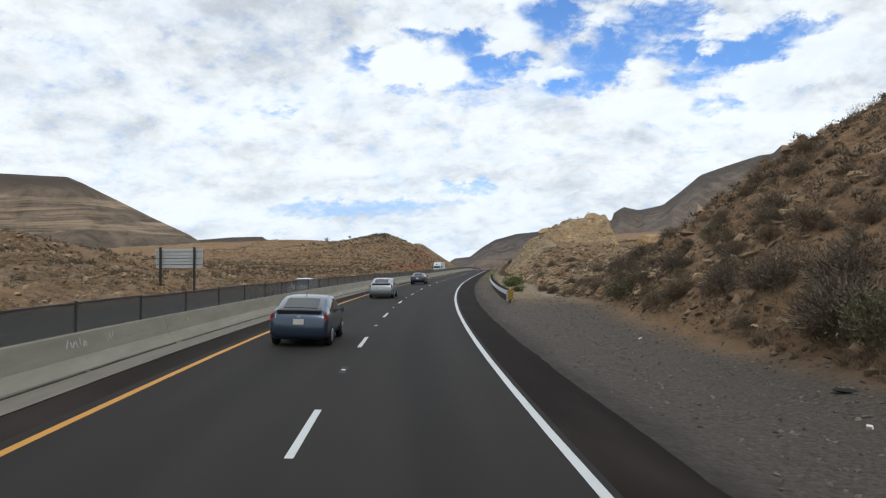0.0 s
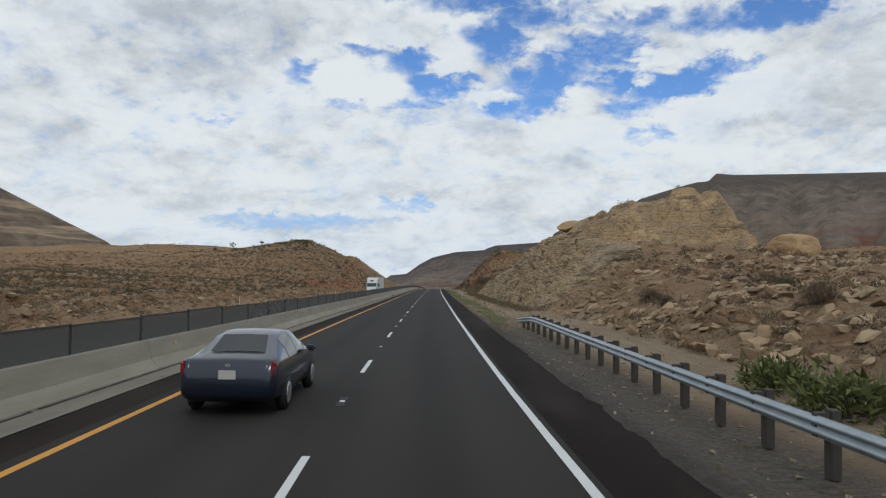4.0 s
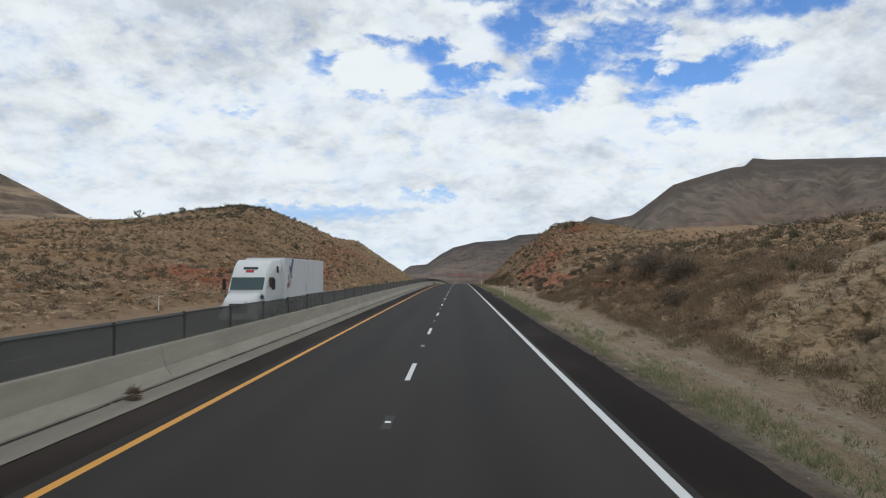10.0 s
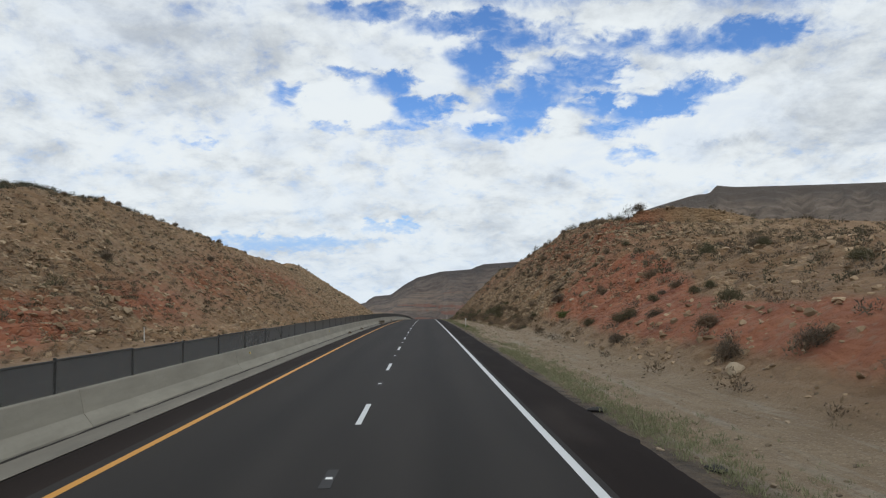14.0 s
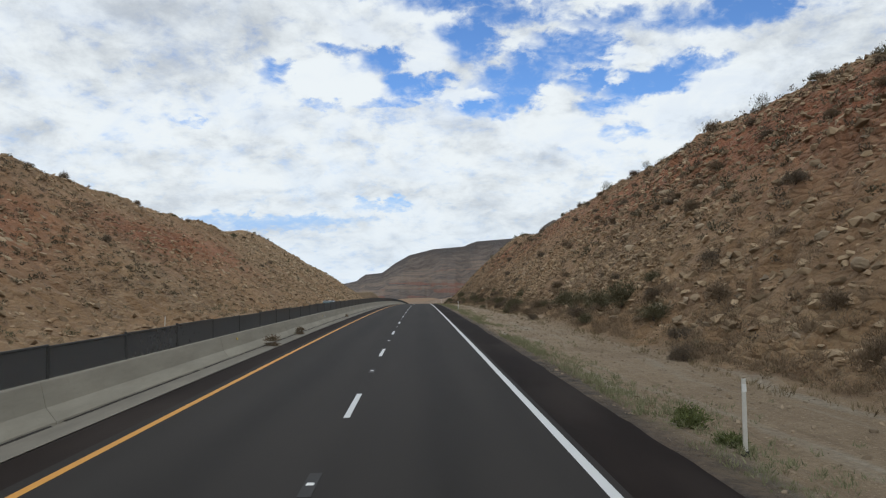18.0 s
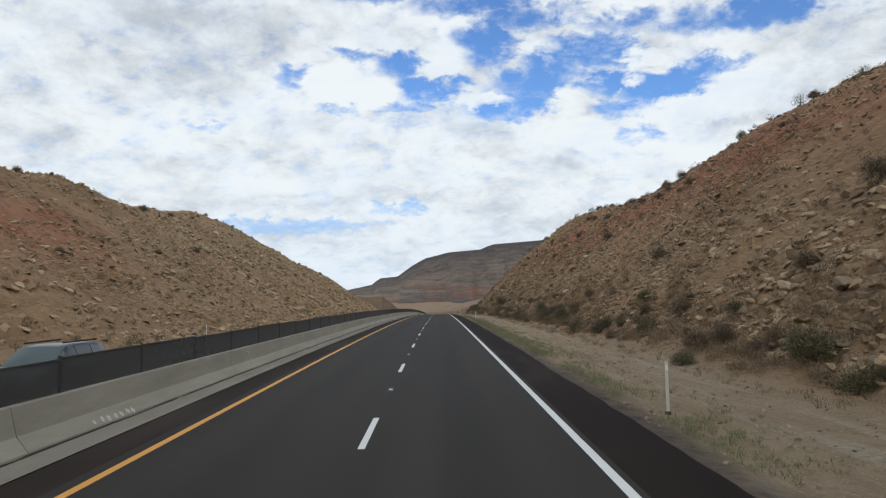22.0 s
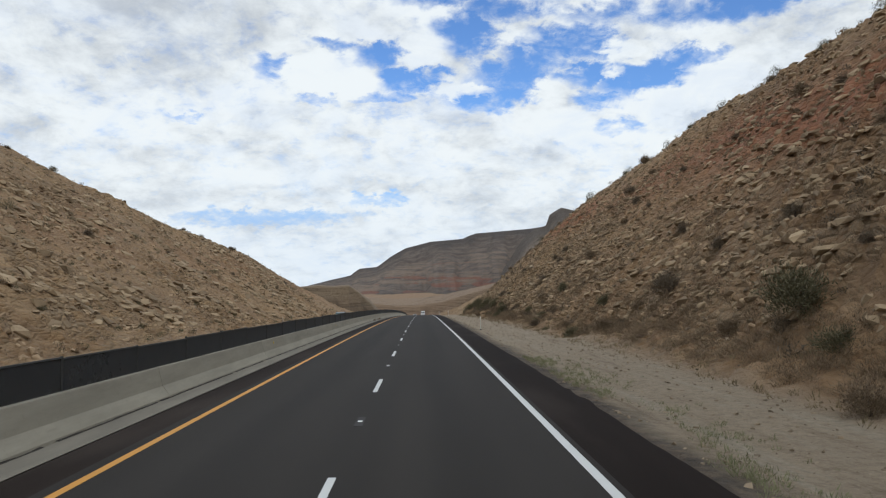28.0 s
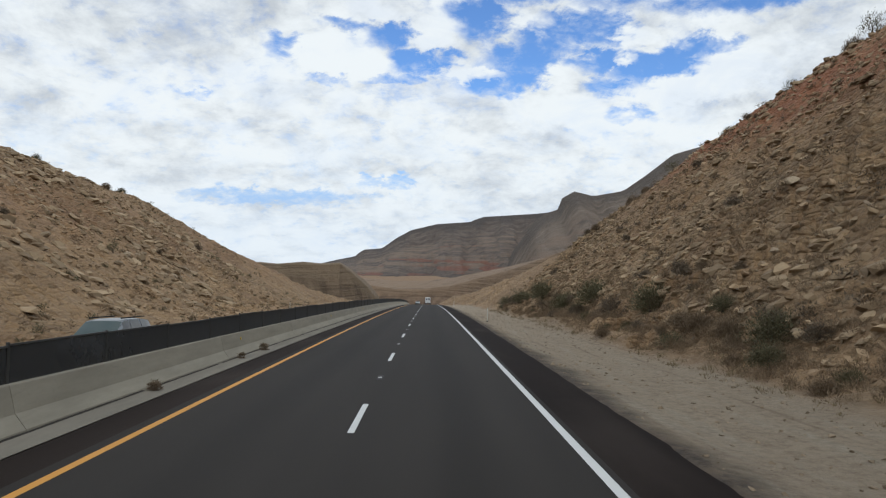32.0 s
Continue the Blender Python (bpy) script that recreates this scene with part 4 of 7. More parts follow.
lane_line = tagged(new("lane_line"), "broken white painted lane line", "road marking", kind="structure")
M_MARKER = plain("marker glass", (0.7, 0.7, 0.68), 0.25, 0.0, 0.1, 40)
M_TAR = plain("tar patch", (0.022, 0.02, 0.019), 0.8, 0, 0.3, 20)
for k in range(-4, 80):
    s0 = k * 12.192
    S, E = np.meshgrid(np.linspace(s0, s0 + 3.048, 3), (-0.06, 0.06), indexing="ij")
    dash = big_mesh("lane_dash", at_road(S, E, 0.004).reshape(-1, 3), grid_quads(*S.shape), M_WHITE)
    set_uv(dash, np.stack([E + 0.37 * k, S], -1).reshape(-1, 2))
    dash.parent = lane_line
marker_group = "raised markers between the lane dashes"
proto = None
for k in range(-3, 66):
    s0 = k * 12.192 + 7.6
    m = road_pose(s0, 0.0)
    if proto is None:
        proto = new("pavement_marker")
        tagged(proto, "small white raised pavement marker in a dark recess", "road marker", marker_group)
        bm = bmesh.new()
        bmesh.ops.create_cube(bm, size=1, matrix=Matrix.Translation((0, 0, 0.004)) @ Matrix.Diagonal((0.17, 1.1, 0.006, 1)))
        part("recess", bm, M_TAR, proto)
        bm = bmesh.new()
        bmesh.ops.create_cube(bm, size=1, matrix=Matrix.Translation((0, 0, 0.012)) @ Matrix.Diagonal((0.11, 0.11, 0.018, 1)))
        for v in bm.verts:
            if v.co.z > 0.012:
                v.co.x *= 0.75
                v.co.y *= 0.5
        part("reflector", bm, M_MARKER, proto)
        proto.matrix_basis = m
    else:
        copy_thing(proto, m)

# ---- median barrier and its screen fence ----
PROFILE = [(-5.40, 0.0), (-5.41, 0.075), (-5.60, 0.33), (-5.70, 0.80), (-5.715, 0.815), (-5.915, 0.815), (-5.93, 0.80), (-6.03, 0.33), (-6.20, 0.0), (-6.20, -0.6)]
barrier = tagged(new("median_barrier"), "long grey concrete median barrier with stained faces", "barrier", kind="structure")
seg = 12.19
for k in range(-4, 80):
    ends = np.linspace(k * seg + 0.012, (k + 1) * seg - 0.012, 4)
    v = np.concatenate([at_road(np.full(len(PROFILE), s), [p[0] for p in PROFILE], [p[1] for p in PROFILE]) for s in ends])
    n = len(PROFILE)
    faces = [(r * n + i, r * n + i + 1, (r + 1) * n + i + 1, (r + 1) * n + i) for r in range(3) for i in range(n - 1)]
    faces += [tuple(range(n - 1, -1, -1)), tuple(3 * n + i for i in range(n))]
    ob = mesh_object("barrier_section", v, faces, M_CONCRETE, False, barrier)
    run = np.cumsum([0] + [math.dist(PROFILE[i], PROFILE[i + 1]) for i in range(n - 1)])
    set_uv(ob, [(run[i], s + 3.1 * (k % 7)) for s in ends for i in range(n)])



def screen(name, dark, lite, closed):
    m = Mat(name, 0.9)
    m.color(m.mix(m.noise(m.place(), 3.0, 4), dark, lite))
    clear = m.t.nodes.new("ShaderNodeBsdfTransparent")
    blend = m.t.nodes.new("ShaderNodeMixShader")
    blend.inputs[0].default_value = closed
    m.t.links.new(clear.outputs[0], blend.inputs[1]), m.t.links.new(m.b.outputs[0], blend.inputs[2])
    m.t.links.new(blend.outputs[0], m.t.nodes["Material Output"].inputs[0])
    return m.done()


# one mesh screen; the shade behind it further along is put into its colour
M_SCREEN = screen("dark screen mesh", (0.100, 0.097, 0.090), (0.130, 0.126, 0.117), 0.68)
M_SCREEN_MID = screen("shaded screen mesh", (0.058, 0.057, 0.055), (0.080, 0.078, 0.074), 0.76)
M_SCREEN_SHADED = screen("deep shaded screen mesh", (0.022, 0.022, 0.022), (0.036, 0.036, 0.036), 0.84)
M_POST = plain("dark fence post", (0.045, 0.045, 0.043), 0.7, 0.3)
M_RAIL = plain("fence rail", (0.060, 0.060, 0.058), 0.8, 0.1)

fence = tagged(new("screen_fence"), "dark see-through mesh screen fence on top of the concrete barrier", "fence", kind="structure")
gap = 3.72
for k in range(-14, 240):
    s0 = k * gap + 0.6
    low, top = 0.815, 1.47 + 0.02 * math.sin(k * 1.7)
    v = np.concatenate([at_road(np.array([s0, s0 + gap, s0 + gap, s0]), -5.83 + d, np.array([low, low, top - 0.03, top - 0.03])) for d in (-0.006, 0.006)])
    mesh_object("mesh_panel", v, [(0, 1, 2, 3), (7, 6, 5, 4), (0, 4, 5, 1), (1, 5, 6, 2), (2, 6, 7, 3), (3, 7, 4, 0)], M_SCREEN if s0 < 345 else M_SCREEN_MID if s0 < 520 else M_SCREEN_SHADED, False, fence)
    v = np.concatenate([at_road(np.array([s0, s0 + gap, s0 + gap, s0]), np.array([-5.85, -5.85, -5.81, -5.81]), z) for z in (top - 0.035, top)])
    mesh_object("top_rail", v, [(3, 2, 1, 0), (4, 5, 6, 7), (0, 1, 5, 4), (1, 2, 6, 5), (2, 3, 7, 6), (3, 0, 4, 7)], M_RAIL, False, fence)
    bm = bmesh.new()
    bmesh.ops.create_cone(bm, cap_ends=True, segments=8, radius1=0.034, radius2=0.034, depth=top - 0.60)
    post = part("fence_post", bm, M_POST, fence)
    post.matrix_basis = road_pose(s0, -5.83, (top + 0.66) / 2)

# small amber reflectors on the barrier's face
M_AMBER = plain("amber reflector", (0.55, 0.38, 0.03), 0.3, 0.0, 0.15, 30)
for k in range(-1, 36):
    bm = bmesh.new()
    bmesh.ops.create_cube(bm, size=1, matrix=Matrix.Diagonal((0.035, 0.10, 0.09, 1)))
    bmesh.ops.bevel(bm, geom=bm.edges[:], offset=0.01, segments=1, affect="EDGES")
    part("reflector", bm, M_AMBER, barrier, "small amber reflector").matrix_basis = road_pose(1.8 + k * 24.4, -5.645, 0.60) @ pose(0, 0, 0, 0, -12, 0)

# pale worn scribbles and scuffs on the barrier
M_SCUFF = plain("pale scuff", (0.46, 0.45, 0.42), 0.9, 0.0, 0.3, 12)
for s0, z0, w, h in ((59.1, 0.16, 1.5, 0.16), (18.9, 0.60, 0.9, 0.22), (20.6, 0.62, 0.35, 0.26), (429.9, 0.14, 1.7, 0.13), (245.2, 0.18, 0.9, 0.17), (393.6, 0.5, 0.6, 0.15), (185.3, 0.5, 0.2, 0.14), (171.5, 0.3, 0.9, 0.2), (31.5, 0.2, 1.2, 0.12)):
    bm = bmesh.new()
    rr = random.Random(int(s0 * 10))
    for k in range(7):
        y = (k / 6 - 0.5) * w + rr.uniform(-0.05, 0.05)
        bmesh.ops.create_cube(bm, size=1, matrix=pose(0, y, rr.uniform(-0.25, 0.25) * h, rr.uniform(-50, 50)) @ Matrix.Diagonal((0.008, w * rr.uniform(0.03, 0.08), h * rr.uniform(0.5, 1.0), 1)))
    lean = 36 if z0 < 0.33 else 12
    face = -5.41 - (z0 - 0.075) * 0.745 if z0 < 0.33 else -5.60 - (z0 - 0.33) * 0.213
    part("scuff", bm, M_SCUFF, barrier, "pale worn scribble").matrix_basis = road_pose(s0, face + 0.002, z0) @ pose(0, 0, 0, 0, -lean, 0)

# dirt and cracks in the gutter
M_CRACK = plain("crack filled with dirt", (0.02, 0.016, 0.012), 1.0, 0, 0.4, 8)
rr = random.Random(4)
cracks = tagged(new("gutter_cracks"), "dark dirt-filled cracks in the concrete gutter", "crack", kind="structure")
s0 = -20.0
while s0 < 700:
    length = rr.uniform(4.0, 9.0)
    n = max(4, int(length * 3))
    ss = np.linspace(s0, s0 + length, n)
    mid = -5.36 + 0.05 * np.array([vnoise(np.array([v * 1.3]), np.array([3.0]), 7)[0] for v in ss])
    half = 0.030 + 0.055 * np.array([vnoise(np.array([v * 2.1]), np.array([9.0]), 9)[0] for v in ss])
    v = np.concatenate([at_road(ss, mid - half, 0.046), at_road(ss, mid + half, 0.026)])
    mesh_object("crack", v, [(i, i + n, i + n + 1, i + 1) for i in range(n - 1)], M_CRACK, False, cracks)
    if rr.random() < 0.35:
        w = rr.uniform(0.35, 0.6)
        sk = s0 + length * 0.5
        v = at_road(np.array([sk, sk + 0.05, sk + 0.32, sk + 0.25]), np.array([-5.3, -5.3, -5.3 + w, -5.3 + w]), 0.019)
        mesh_object("crack", v, [(0, 3, 2, 1)], M_CRACK, False, cracks)
    s0 += length + rr.uniform(0.02, 0.6)


# ---- rock ----
def hull(points):
    bm = bmesh.new()
    for p in points:
        bm.verts.new(p)
    res = bmesh.ops.convex_hull(bm, input=bm.verts)
    bmesh.ops.delete(bm, geom=list({g for g in res["geom_interior"] if isinstance(g, bmesh.types.BMVert)}), context="VERTS")
    bmesh.ops.triangulate(bm, faces=bm.faces)
    bm.verts.index_update()
    out = np.array([v.co[:] for v in bm.verts]), np.array([[v.index for v in f.verts] for f in bm.faces])
    bm.free()
    return out


rng = np.random.default_rng(12)
ROCKS = []
for _ in range(14):
    p = rng.normal(size=(13, 3))
    p /= np.linalg.norm(p, axis=1, keepdims=True)
    p = np.clip(p * rng.uniform(0.8, 1.2, (13, 1)), -0.75, 0.75) * (1.0, rng.uniform(0.55, 0.9), rng.uniform(0.35, 0.7))
    ROCKS.append(hull(p))


def turns(yaw, tilt, lean):
    ca, sa, cb, sb, cc, sc = np.cos(yaw), np.sin(yaw), np.cos(tilt), np.sin(tilt), np.cos(lean), np.sin(lean)
    rz = np.zeros((len(yaw), 3, 3))
    rz[:, 0, 0], rz[:, 0, 1], rz[:, 1, 0], rz[:, 1, 1], rz[:, 2, 2] = ca, -sa, sa, ca, 1
    rx = np.zeros_like(rz)
    rx[:, 0, 0], rx[:, 1, 1], rx[:, 1, 2], rx[:, 2, 1], rx[:, 2, 2] = 1, cb, -sb, sb, cb
    ry = np.zeros_like(rz)
    ry[:, 0, 0], ry[:, 0, 2], ry[:, 2, 0], ry[:, 2, 2], ry[:, 1, 1] = cc, sc, -sc, cc, 1
    return rz @ rx @ ry


def scatter(name, shapes, places, sizes, yaw, tilt, lean, material, smooth=False):
    """Many small pieces joined in one mesh."""
    pick = rng.integers(0, len(shapes), len(places))
    verts, faces, base = [], [], 0
    rot = turns(yaw, tilt, lean)
    for k, (v, f) in enumerate(shapes):
        idx = np.nonzero(pick == k)[0]
        if not len(idx):
            continue
        w = np.einsum("nij,vj->nvi", rot[idx], v) * sizes[idx, None, None] + places[idx, None, :]
        verts.append(w.reshape(-1, 3))
        faces.append((f[None] + (base + np.arange(len(idx)) * len(v))[:, None, None]).reshape(-1, f.shape[1]))
        base += len(idx) * len(v)
    return big_mesh(name, np.concatenate(verts), np.concatenate(faces), material, smooth)


def stone_material(name, dark, lite, random_by):
    m = Mat(name, 0.95)
    at = m.place()
    r = m.island_random() if random_by == "island" else m.object_random()
    n = m.noise(at, 3.0, 7, 0.7)
    col = m.mix(r, dark, lite)
    col = m.mix(m.ramp(n, 0.45, 0.75, 0, 0.55), col, tuple(c * 0.45 for c in lite))
    m.color(m.warm(col))
    m.bump(m.noise(at, 6.0, 7, 0.7), 0.6, 0.06)
    return m.done()


M_STONE = stone_material("loose stone", (0.145, 0.099, 0.058), (0.400, 0.300, 0.195), "island")
M_BOULDER = stone_material("boulder stone", (0.20, 0.155, 0.105), (0.40, 0.335, 0.245), "object")
M_GOLD_STONE = stone_material("golden sandstone", (0.34, 0.235, 0.13), (0.42, 0.30, 0.17), "object")
M_GRAVEL = stone_material("dark gravel", (0.07, 0.06, 0.05), (0.20, 0.175, 0.15), "island")
M_GREY_STONE = stone_material("grey loose stone", (0.130, 0.102, 0.072), (0.330, 0.268, 0.195), "island")


def slope_spots(count, side, s_range, u_range, seed, thin=0.0, clump=9.0):
    """Places on the cut slopes: s, e of each."""
    g = np.random.default_rng(seed)
    s = g.uniform(*s_range, count * 3)
    u = g.uniform(0, 1, count * 3) ** 1.15 * (u_range[1] - u_range[0]) + u_range[0]
    tab, sign = (RIGHT, 1) if side > 0 else (LEFT, -1)
    e = sign * (np.interp(s, tab[:, 0], tab[:, 1]) + u)
    keep = fbm(s / clump, e / clump, 3, seed) > thin + g.normal(0, 0.12, len(s))
    return s[keep][:count], e[keep][:count]


def off_rock(s, e):
    """Drops the places that lie on the bare sandstone."""
    bare = land(s, e)[5] > 0.45
    return s[~bare], e[~bare]


def lay_stones(name, label, spots, lo, hi, material, seed, power=2.2):
    s, e = off_rock(*spots)
    g = np.random.default_rng(seed)
    n = len(s)
    size = lo + (hi - lo) * g.uniform(0, 1, n) ** power
    z, *_, up, u, brow = land(s, e)
    p = at_road(s, e, z + size * 0.10)
    ob = scatter(name, ROCKS, p, size, g.uniform(0, 6.3, n), g.normal(0, 0.35, n), g.normal(0, 0.35, n), material)
    return tagged(ob, label, "stones", kind="stuff")


lay_stones("slope_stones", "tan angular stones strewn over the cutting", slope_spots(21000, 1, (330, 720), (0.2, 26), 301, -0.1), 0.06, 0.34, M_STONE, 1)
lay_stones("slope_stones", "grey and tan stones on the cutting", slope_spots(4200, 1, (340, 640), (0.5, 20), 302, 0.05), 0.06, 0.30, M_GREY_STONE, 2)
lay_stones("slope_stones", "tan angular stones on the far cutting", slope_spots(16000, -1, (300, 740), (-5, 34), 303, -0.1), 0.10, 0.5, M_STONE, 3)
lay_stones("slope_stones", "rough brown stones on the open hillside", slope_spots(4800, 1, (-15, 135), (0.2, 40), 304, -0.1), 0.10, 0.6, M_STONE, 4)
lay_stones("slope_stones", "rough tan stones below the red bank", slope_spots(5200, 1, (205, 345), (0.5, 34), 305, -0.1), 0.06, 0.32, M_STONE, 5)
lay_stones("slope_stones", "tan stones on the upland behind the bank", slope_spots(5000, 1, (220, 345), (12, 80), 343, -0.3), 0.1, 0.5, M_STONE, 44)
lay_stones("slope_stones", "broken stones on the low hillside", slope_spots(13000, -1, (20, 345), (-5, 70), 306, -0.2), 0.10, 0.42, M_STONE, 6)
M_DARK_STONE = stone_material("dark loose stone", (0.090, 0.064, 0.042), (0.240, 0.178, 0.122), "island")
lay_stones("slope_stones", "dark brown rubble on the near hill", slope_spots(9000, 1, (-12, 62), (0.0, 24), 331, -0.2), 0.06, 0.32, M_DARK_STONE, 41)
lay_stones("slope_stones", "flaked blocks on the sandstone bank", slope_spots(700, 1, (110, 205), (6, 28), 307, 0.0), 0.1, 0.5, M_STONE, 7)
SLABS = []
for k in range(8):
    p = rng.normal(size=(11, 3))
    p /= np.linalg.norm(p, axis=1, keepdims=True)
    SLABS.append(hull(np.clip(p, -0.8, 0.8) * (1.0, rng.uniform(0.6, 0.9), rng.uniform(0.3, 0.5))))
M_SLAB = stone_material("slab stone", (0.165, 0.122, 0.078), (0.375, 0.292, 0.192), "island")


def lay_slabs(label, spots, lo, hi, seed, bare=False):
    s, e = spots if bare else off_rock(*spots)
    g = np.random.default_rng(seed)
    n = len(s)
    size = lo + (hi - lo) * g.uniform(0, 1, n) ** 1.8
    p = at_road(s, e, ground_height(s, e) + size * 0.04)
    side = np.sign(e)
    ob = scatter("bedrock_slabs", SLABS, p, size, g.normal(0, 0.35, n), g.normal(0.0, 0.16, n), -side * g.normal(0.32, 0.2, n), M_SLAB)
    return tagged(ob, label, "stones", kind="stuff")


lay_slabs("pale flat slabs of bedrock cropping out of the cutting", slope_spots(2600, 1, (335, 560), (1, 22), 321, 0.05, 7.0), 0.12, 0.42, 31)
lay_slabs("pale flat slabs of bedrock on the high cutting", slope_spots(4200, 1, (545, 715), (1.5, 26), 328, -0.05, 6.0), 0.16, 0.6, 38)
lay_slabs("pale flat slabs of bedrock on the far cutting", slope_spots(1800, -1, (330, 560), (0, 28), 322, 0.05, 7.0), 0.2, 0.7, 32)
lay_stones("slope_stones", "pale broken rubble on the cutting", slope_spots(7500, 1, (334, 445), (0.8, 24), 351, -0.25, 6.0), 0.08, 0.42, M_SLAB, 51)
lay_stones("slope_stones", "pale broken rubble on the high cutting", slope_spots(4500, 1, (520, 715), (0.8, 26), 352, -0.1, 6.0), 0.08, 0.42, M_SLAB, 52)
lay_slabs("golden slabs of bedrock on the far cutting", slope_spots(3000, -1, (545, 740), (0, 28), 329, 0.0, 7.0), 0.25, 1.1, 39)
lay_slabs("flat slabs of tan rock on the open hillside", slope_spots(1600, 1, (50, 130), (1, 30), 323, -0.1, 7.0), 0.2, 0.65, 33)
lay_slabs("pale fractured blocks of the sandstone face", slope_spots(500, 1, (138, 218), (0.0, 5), 325, 0.1, 7.0), 0.12, 0.4, 35, True)
lay_stones("slope_stones", "large brown rocks scattered over the low hillside", slope_spots(3600, -1, (40, 345), (-4, 75), 326, -0.1), 0.15, 0.5, M_STONE, 36, 2.4)
lay_slabs("tan ledges of rock on the low hillside", slope_spots(1800, -1, (60, 345), (0, 60), 327, 0.05, 7.0), 0.2, 0.55, 37)
g = np.random.default_rng(8)
s, e = g.uniform(60, 700, 15000), g.uniform(5.5, 11.0, 15000)
lay_stones("verge_stones", "small pale stones lying on the verge", (s, e), 0.02, 0.10, M_GREY_STONE, 8, 3.0)
s, e = g.uniform(-6, 60, 6500), 5.6 + 6.2 * g.uniform(0, 1, 6500) ** 0.6
lay_stones("verge_stones", "grey gravel at the road's edge", (s, e), 0.02, 0.085, M_GRAVEL, 9, 2.5)


def boulder_mesh(seed, sub=3):
    bm = bmesh.new()
    bmesh.ops.create_icosphere(bm, subdivisions=sub, radius=1.0)
    r2 = random.Random(seed)
    planes = []
    for _ in range(9):
        d = Vector((r2.gauss(0, 1), r2.gauss(0, 1), r2.gauss(0, 0.8))).normalized()
        planes.append((d, r2.uniform(0.62, 0.85)))
    off = Vector((seed * 3.7, 0, 0))
    for v in bm.verts:
        for d, k in planes:
            over = v.co.dot(d) - k
            if over > 0:
                v.co -= d * over * 0.92
        v.co += v.normal * (noise.noise(v.co * 2.2 + off) * 0.07 + noise.noise(v.co * 6 + off) * 0.03)
        v.co.z *= 0.72
    me = bpy.data.meshes.new("boulder")
    bm.to_mesh(me)
    bm.free()
    me.materials.append(M_BOULDER)
    return me


BOULDERS = [boulder_mesh(k) for k in range(6)]
spots = [np.concatenate(q) for q in zip(slope_spots(26, 1, (430, 520), (0.3, 9), 311, -0.3), slope_spots(24, 1, (560, 690), (0.5, 14), 312, -0.2), slope_spots(22, 1, (345, 430), (0.5, 12), 313, -0.2), slope_spots(16, 1, (60, 120), (1, 24), 314, -0.2), slope_spots(30, -1, (370, 700), (1, 18), 315, -0.2), slope_spots(3, 1, (240, 330), (0.0, 5), 316, -0.3))]
for k, (s, e) in enumerate(zip(*spots)):
    r2 = random.Random(k)
    size = r2.uniform(0.2, 0.42) * (1.25 if e < 0 else 1.0)
    z = float(ground_height(np.array([s]), np.array([e]))[0])
    ob = new("boulder", BOULDERS[k % 6])
    ob.matrix_basis = Matrix.Translation(at_road(s, e, z + size * 0.22)) @ pose(0, 0, 0, r2.uniform(-18, 18), r2.uniform(-18, 18), r2.uniform(0, 360)) @ Matrix.Diagonal((size * r2.uniform(0.9, 1.5), size, size * r2.uniform(0.7, 1.0), 1))
    tagged(ob, "pale weathered boulder lying on the rubble slope", "boulder", "boulders on the slopes")
big = new("boulder", boulder_mesh(77, 4))
big.data.materials[0] = M_GOLD_STONE
big.matrix_basis = Matrix.Translation(at_road(152, 40, float(ground_height(np.array([152.0]), np.array([40.0]))[0]) + 0.9)) @ pose(0, 0, 0, 0, 4, 20) @ Matrix.Diagonal((3.4, 2.6, 2.4, 1))
tagged(big, "large rounded golden sandstone boulder on the hillside", "boulder")
for s, e, size, lift, seed in ((172.4, 17.4, (1.7, 1.5, 1.0), 0.15, 81), (168.5, 19.8, (2.2, 1.8, 1.0), 0.0, 83)):
    cap_rock = new("boulder", boulder_mesh(seed, 4))
    cap_rock.data.materials[0] = M_GOLD_STONE
    cap_rock.matrix_basis = Matrix.Translation(at_road(s, e, float(ground_height(np.array([s]), np.array([e]))[0]) + lift)) @ pose(0, 0, 0, 3, -5, 35) @ Matrix.Diagonal((*size, 1))
    tagged(cap_rock, "rounded overhanging sandstone block on top of the rock face", "boulder", "blocks on the rock face")


# ---- plants ----
def leaf_material(name, dark, lite, by="island"):
    m = Mat(name, 0.85)
    r = m.island_random()
    o = m.object_random()
    col = m.mix(r, dark, lite)
    col = m.mix(m.math("MULTIPLY", o, 0.35), col, tuple(c * 0.5 for c in lite))
    m.color(col)
    return m.done()


M_OLIVE = leaf_material("olive leaves", (0.056, 0.053, 0.026), (0.150, 0.134, 0.070))
M_DRY = leaf_material("dry twigs", (0.088, 0.061, 0.038), (0.245, 0.178, 0.110))
M_BANK = leaf_material("brown bank brush", (0.115, 0.078, 0.046), (0.28, 0.20, 0.122))
M_FOOT = leaf_material("olive brown brush", (0.085, 0.070, 0.036), (0.22, 0.175, 0.095))
M_GREYBRUSH = leaf_material("grey brush", (0.070, 0.053, 0.036), (0.180, 0.138, 0.093))
M_STRAW = leaf_material("straw grass", (0.10, 0.075, 0.040), (0.26, 0.20, 0.11))
M_GREEN = leaf_material("green weeds", (0.045, 0.058, 0.014), (0.14, 0.16, 0.045))
M_PALEGRASS = leaf_material("pale verge grass", (0.125, 0.132, 0.062), (0.285, 0.28, 0.155))
M_SPIKE = leaf_material("spiky leaves", (0.030, 0.034, 0.018), (0.080, 0.085, 0.045))
M_TWIG = plain("twig bark", (0.055, 0.042, 0.032), 0.95)


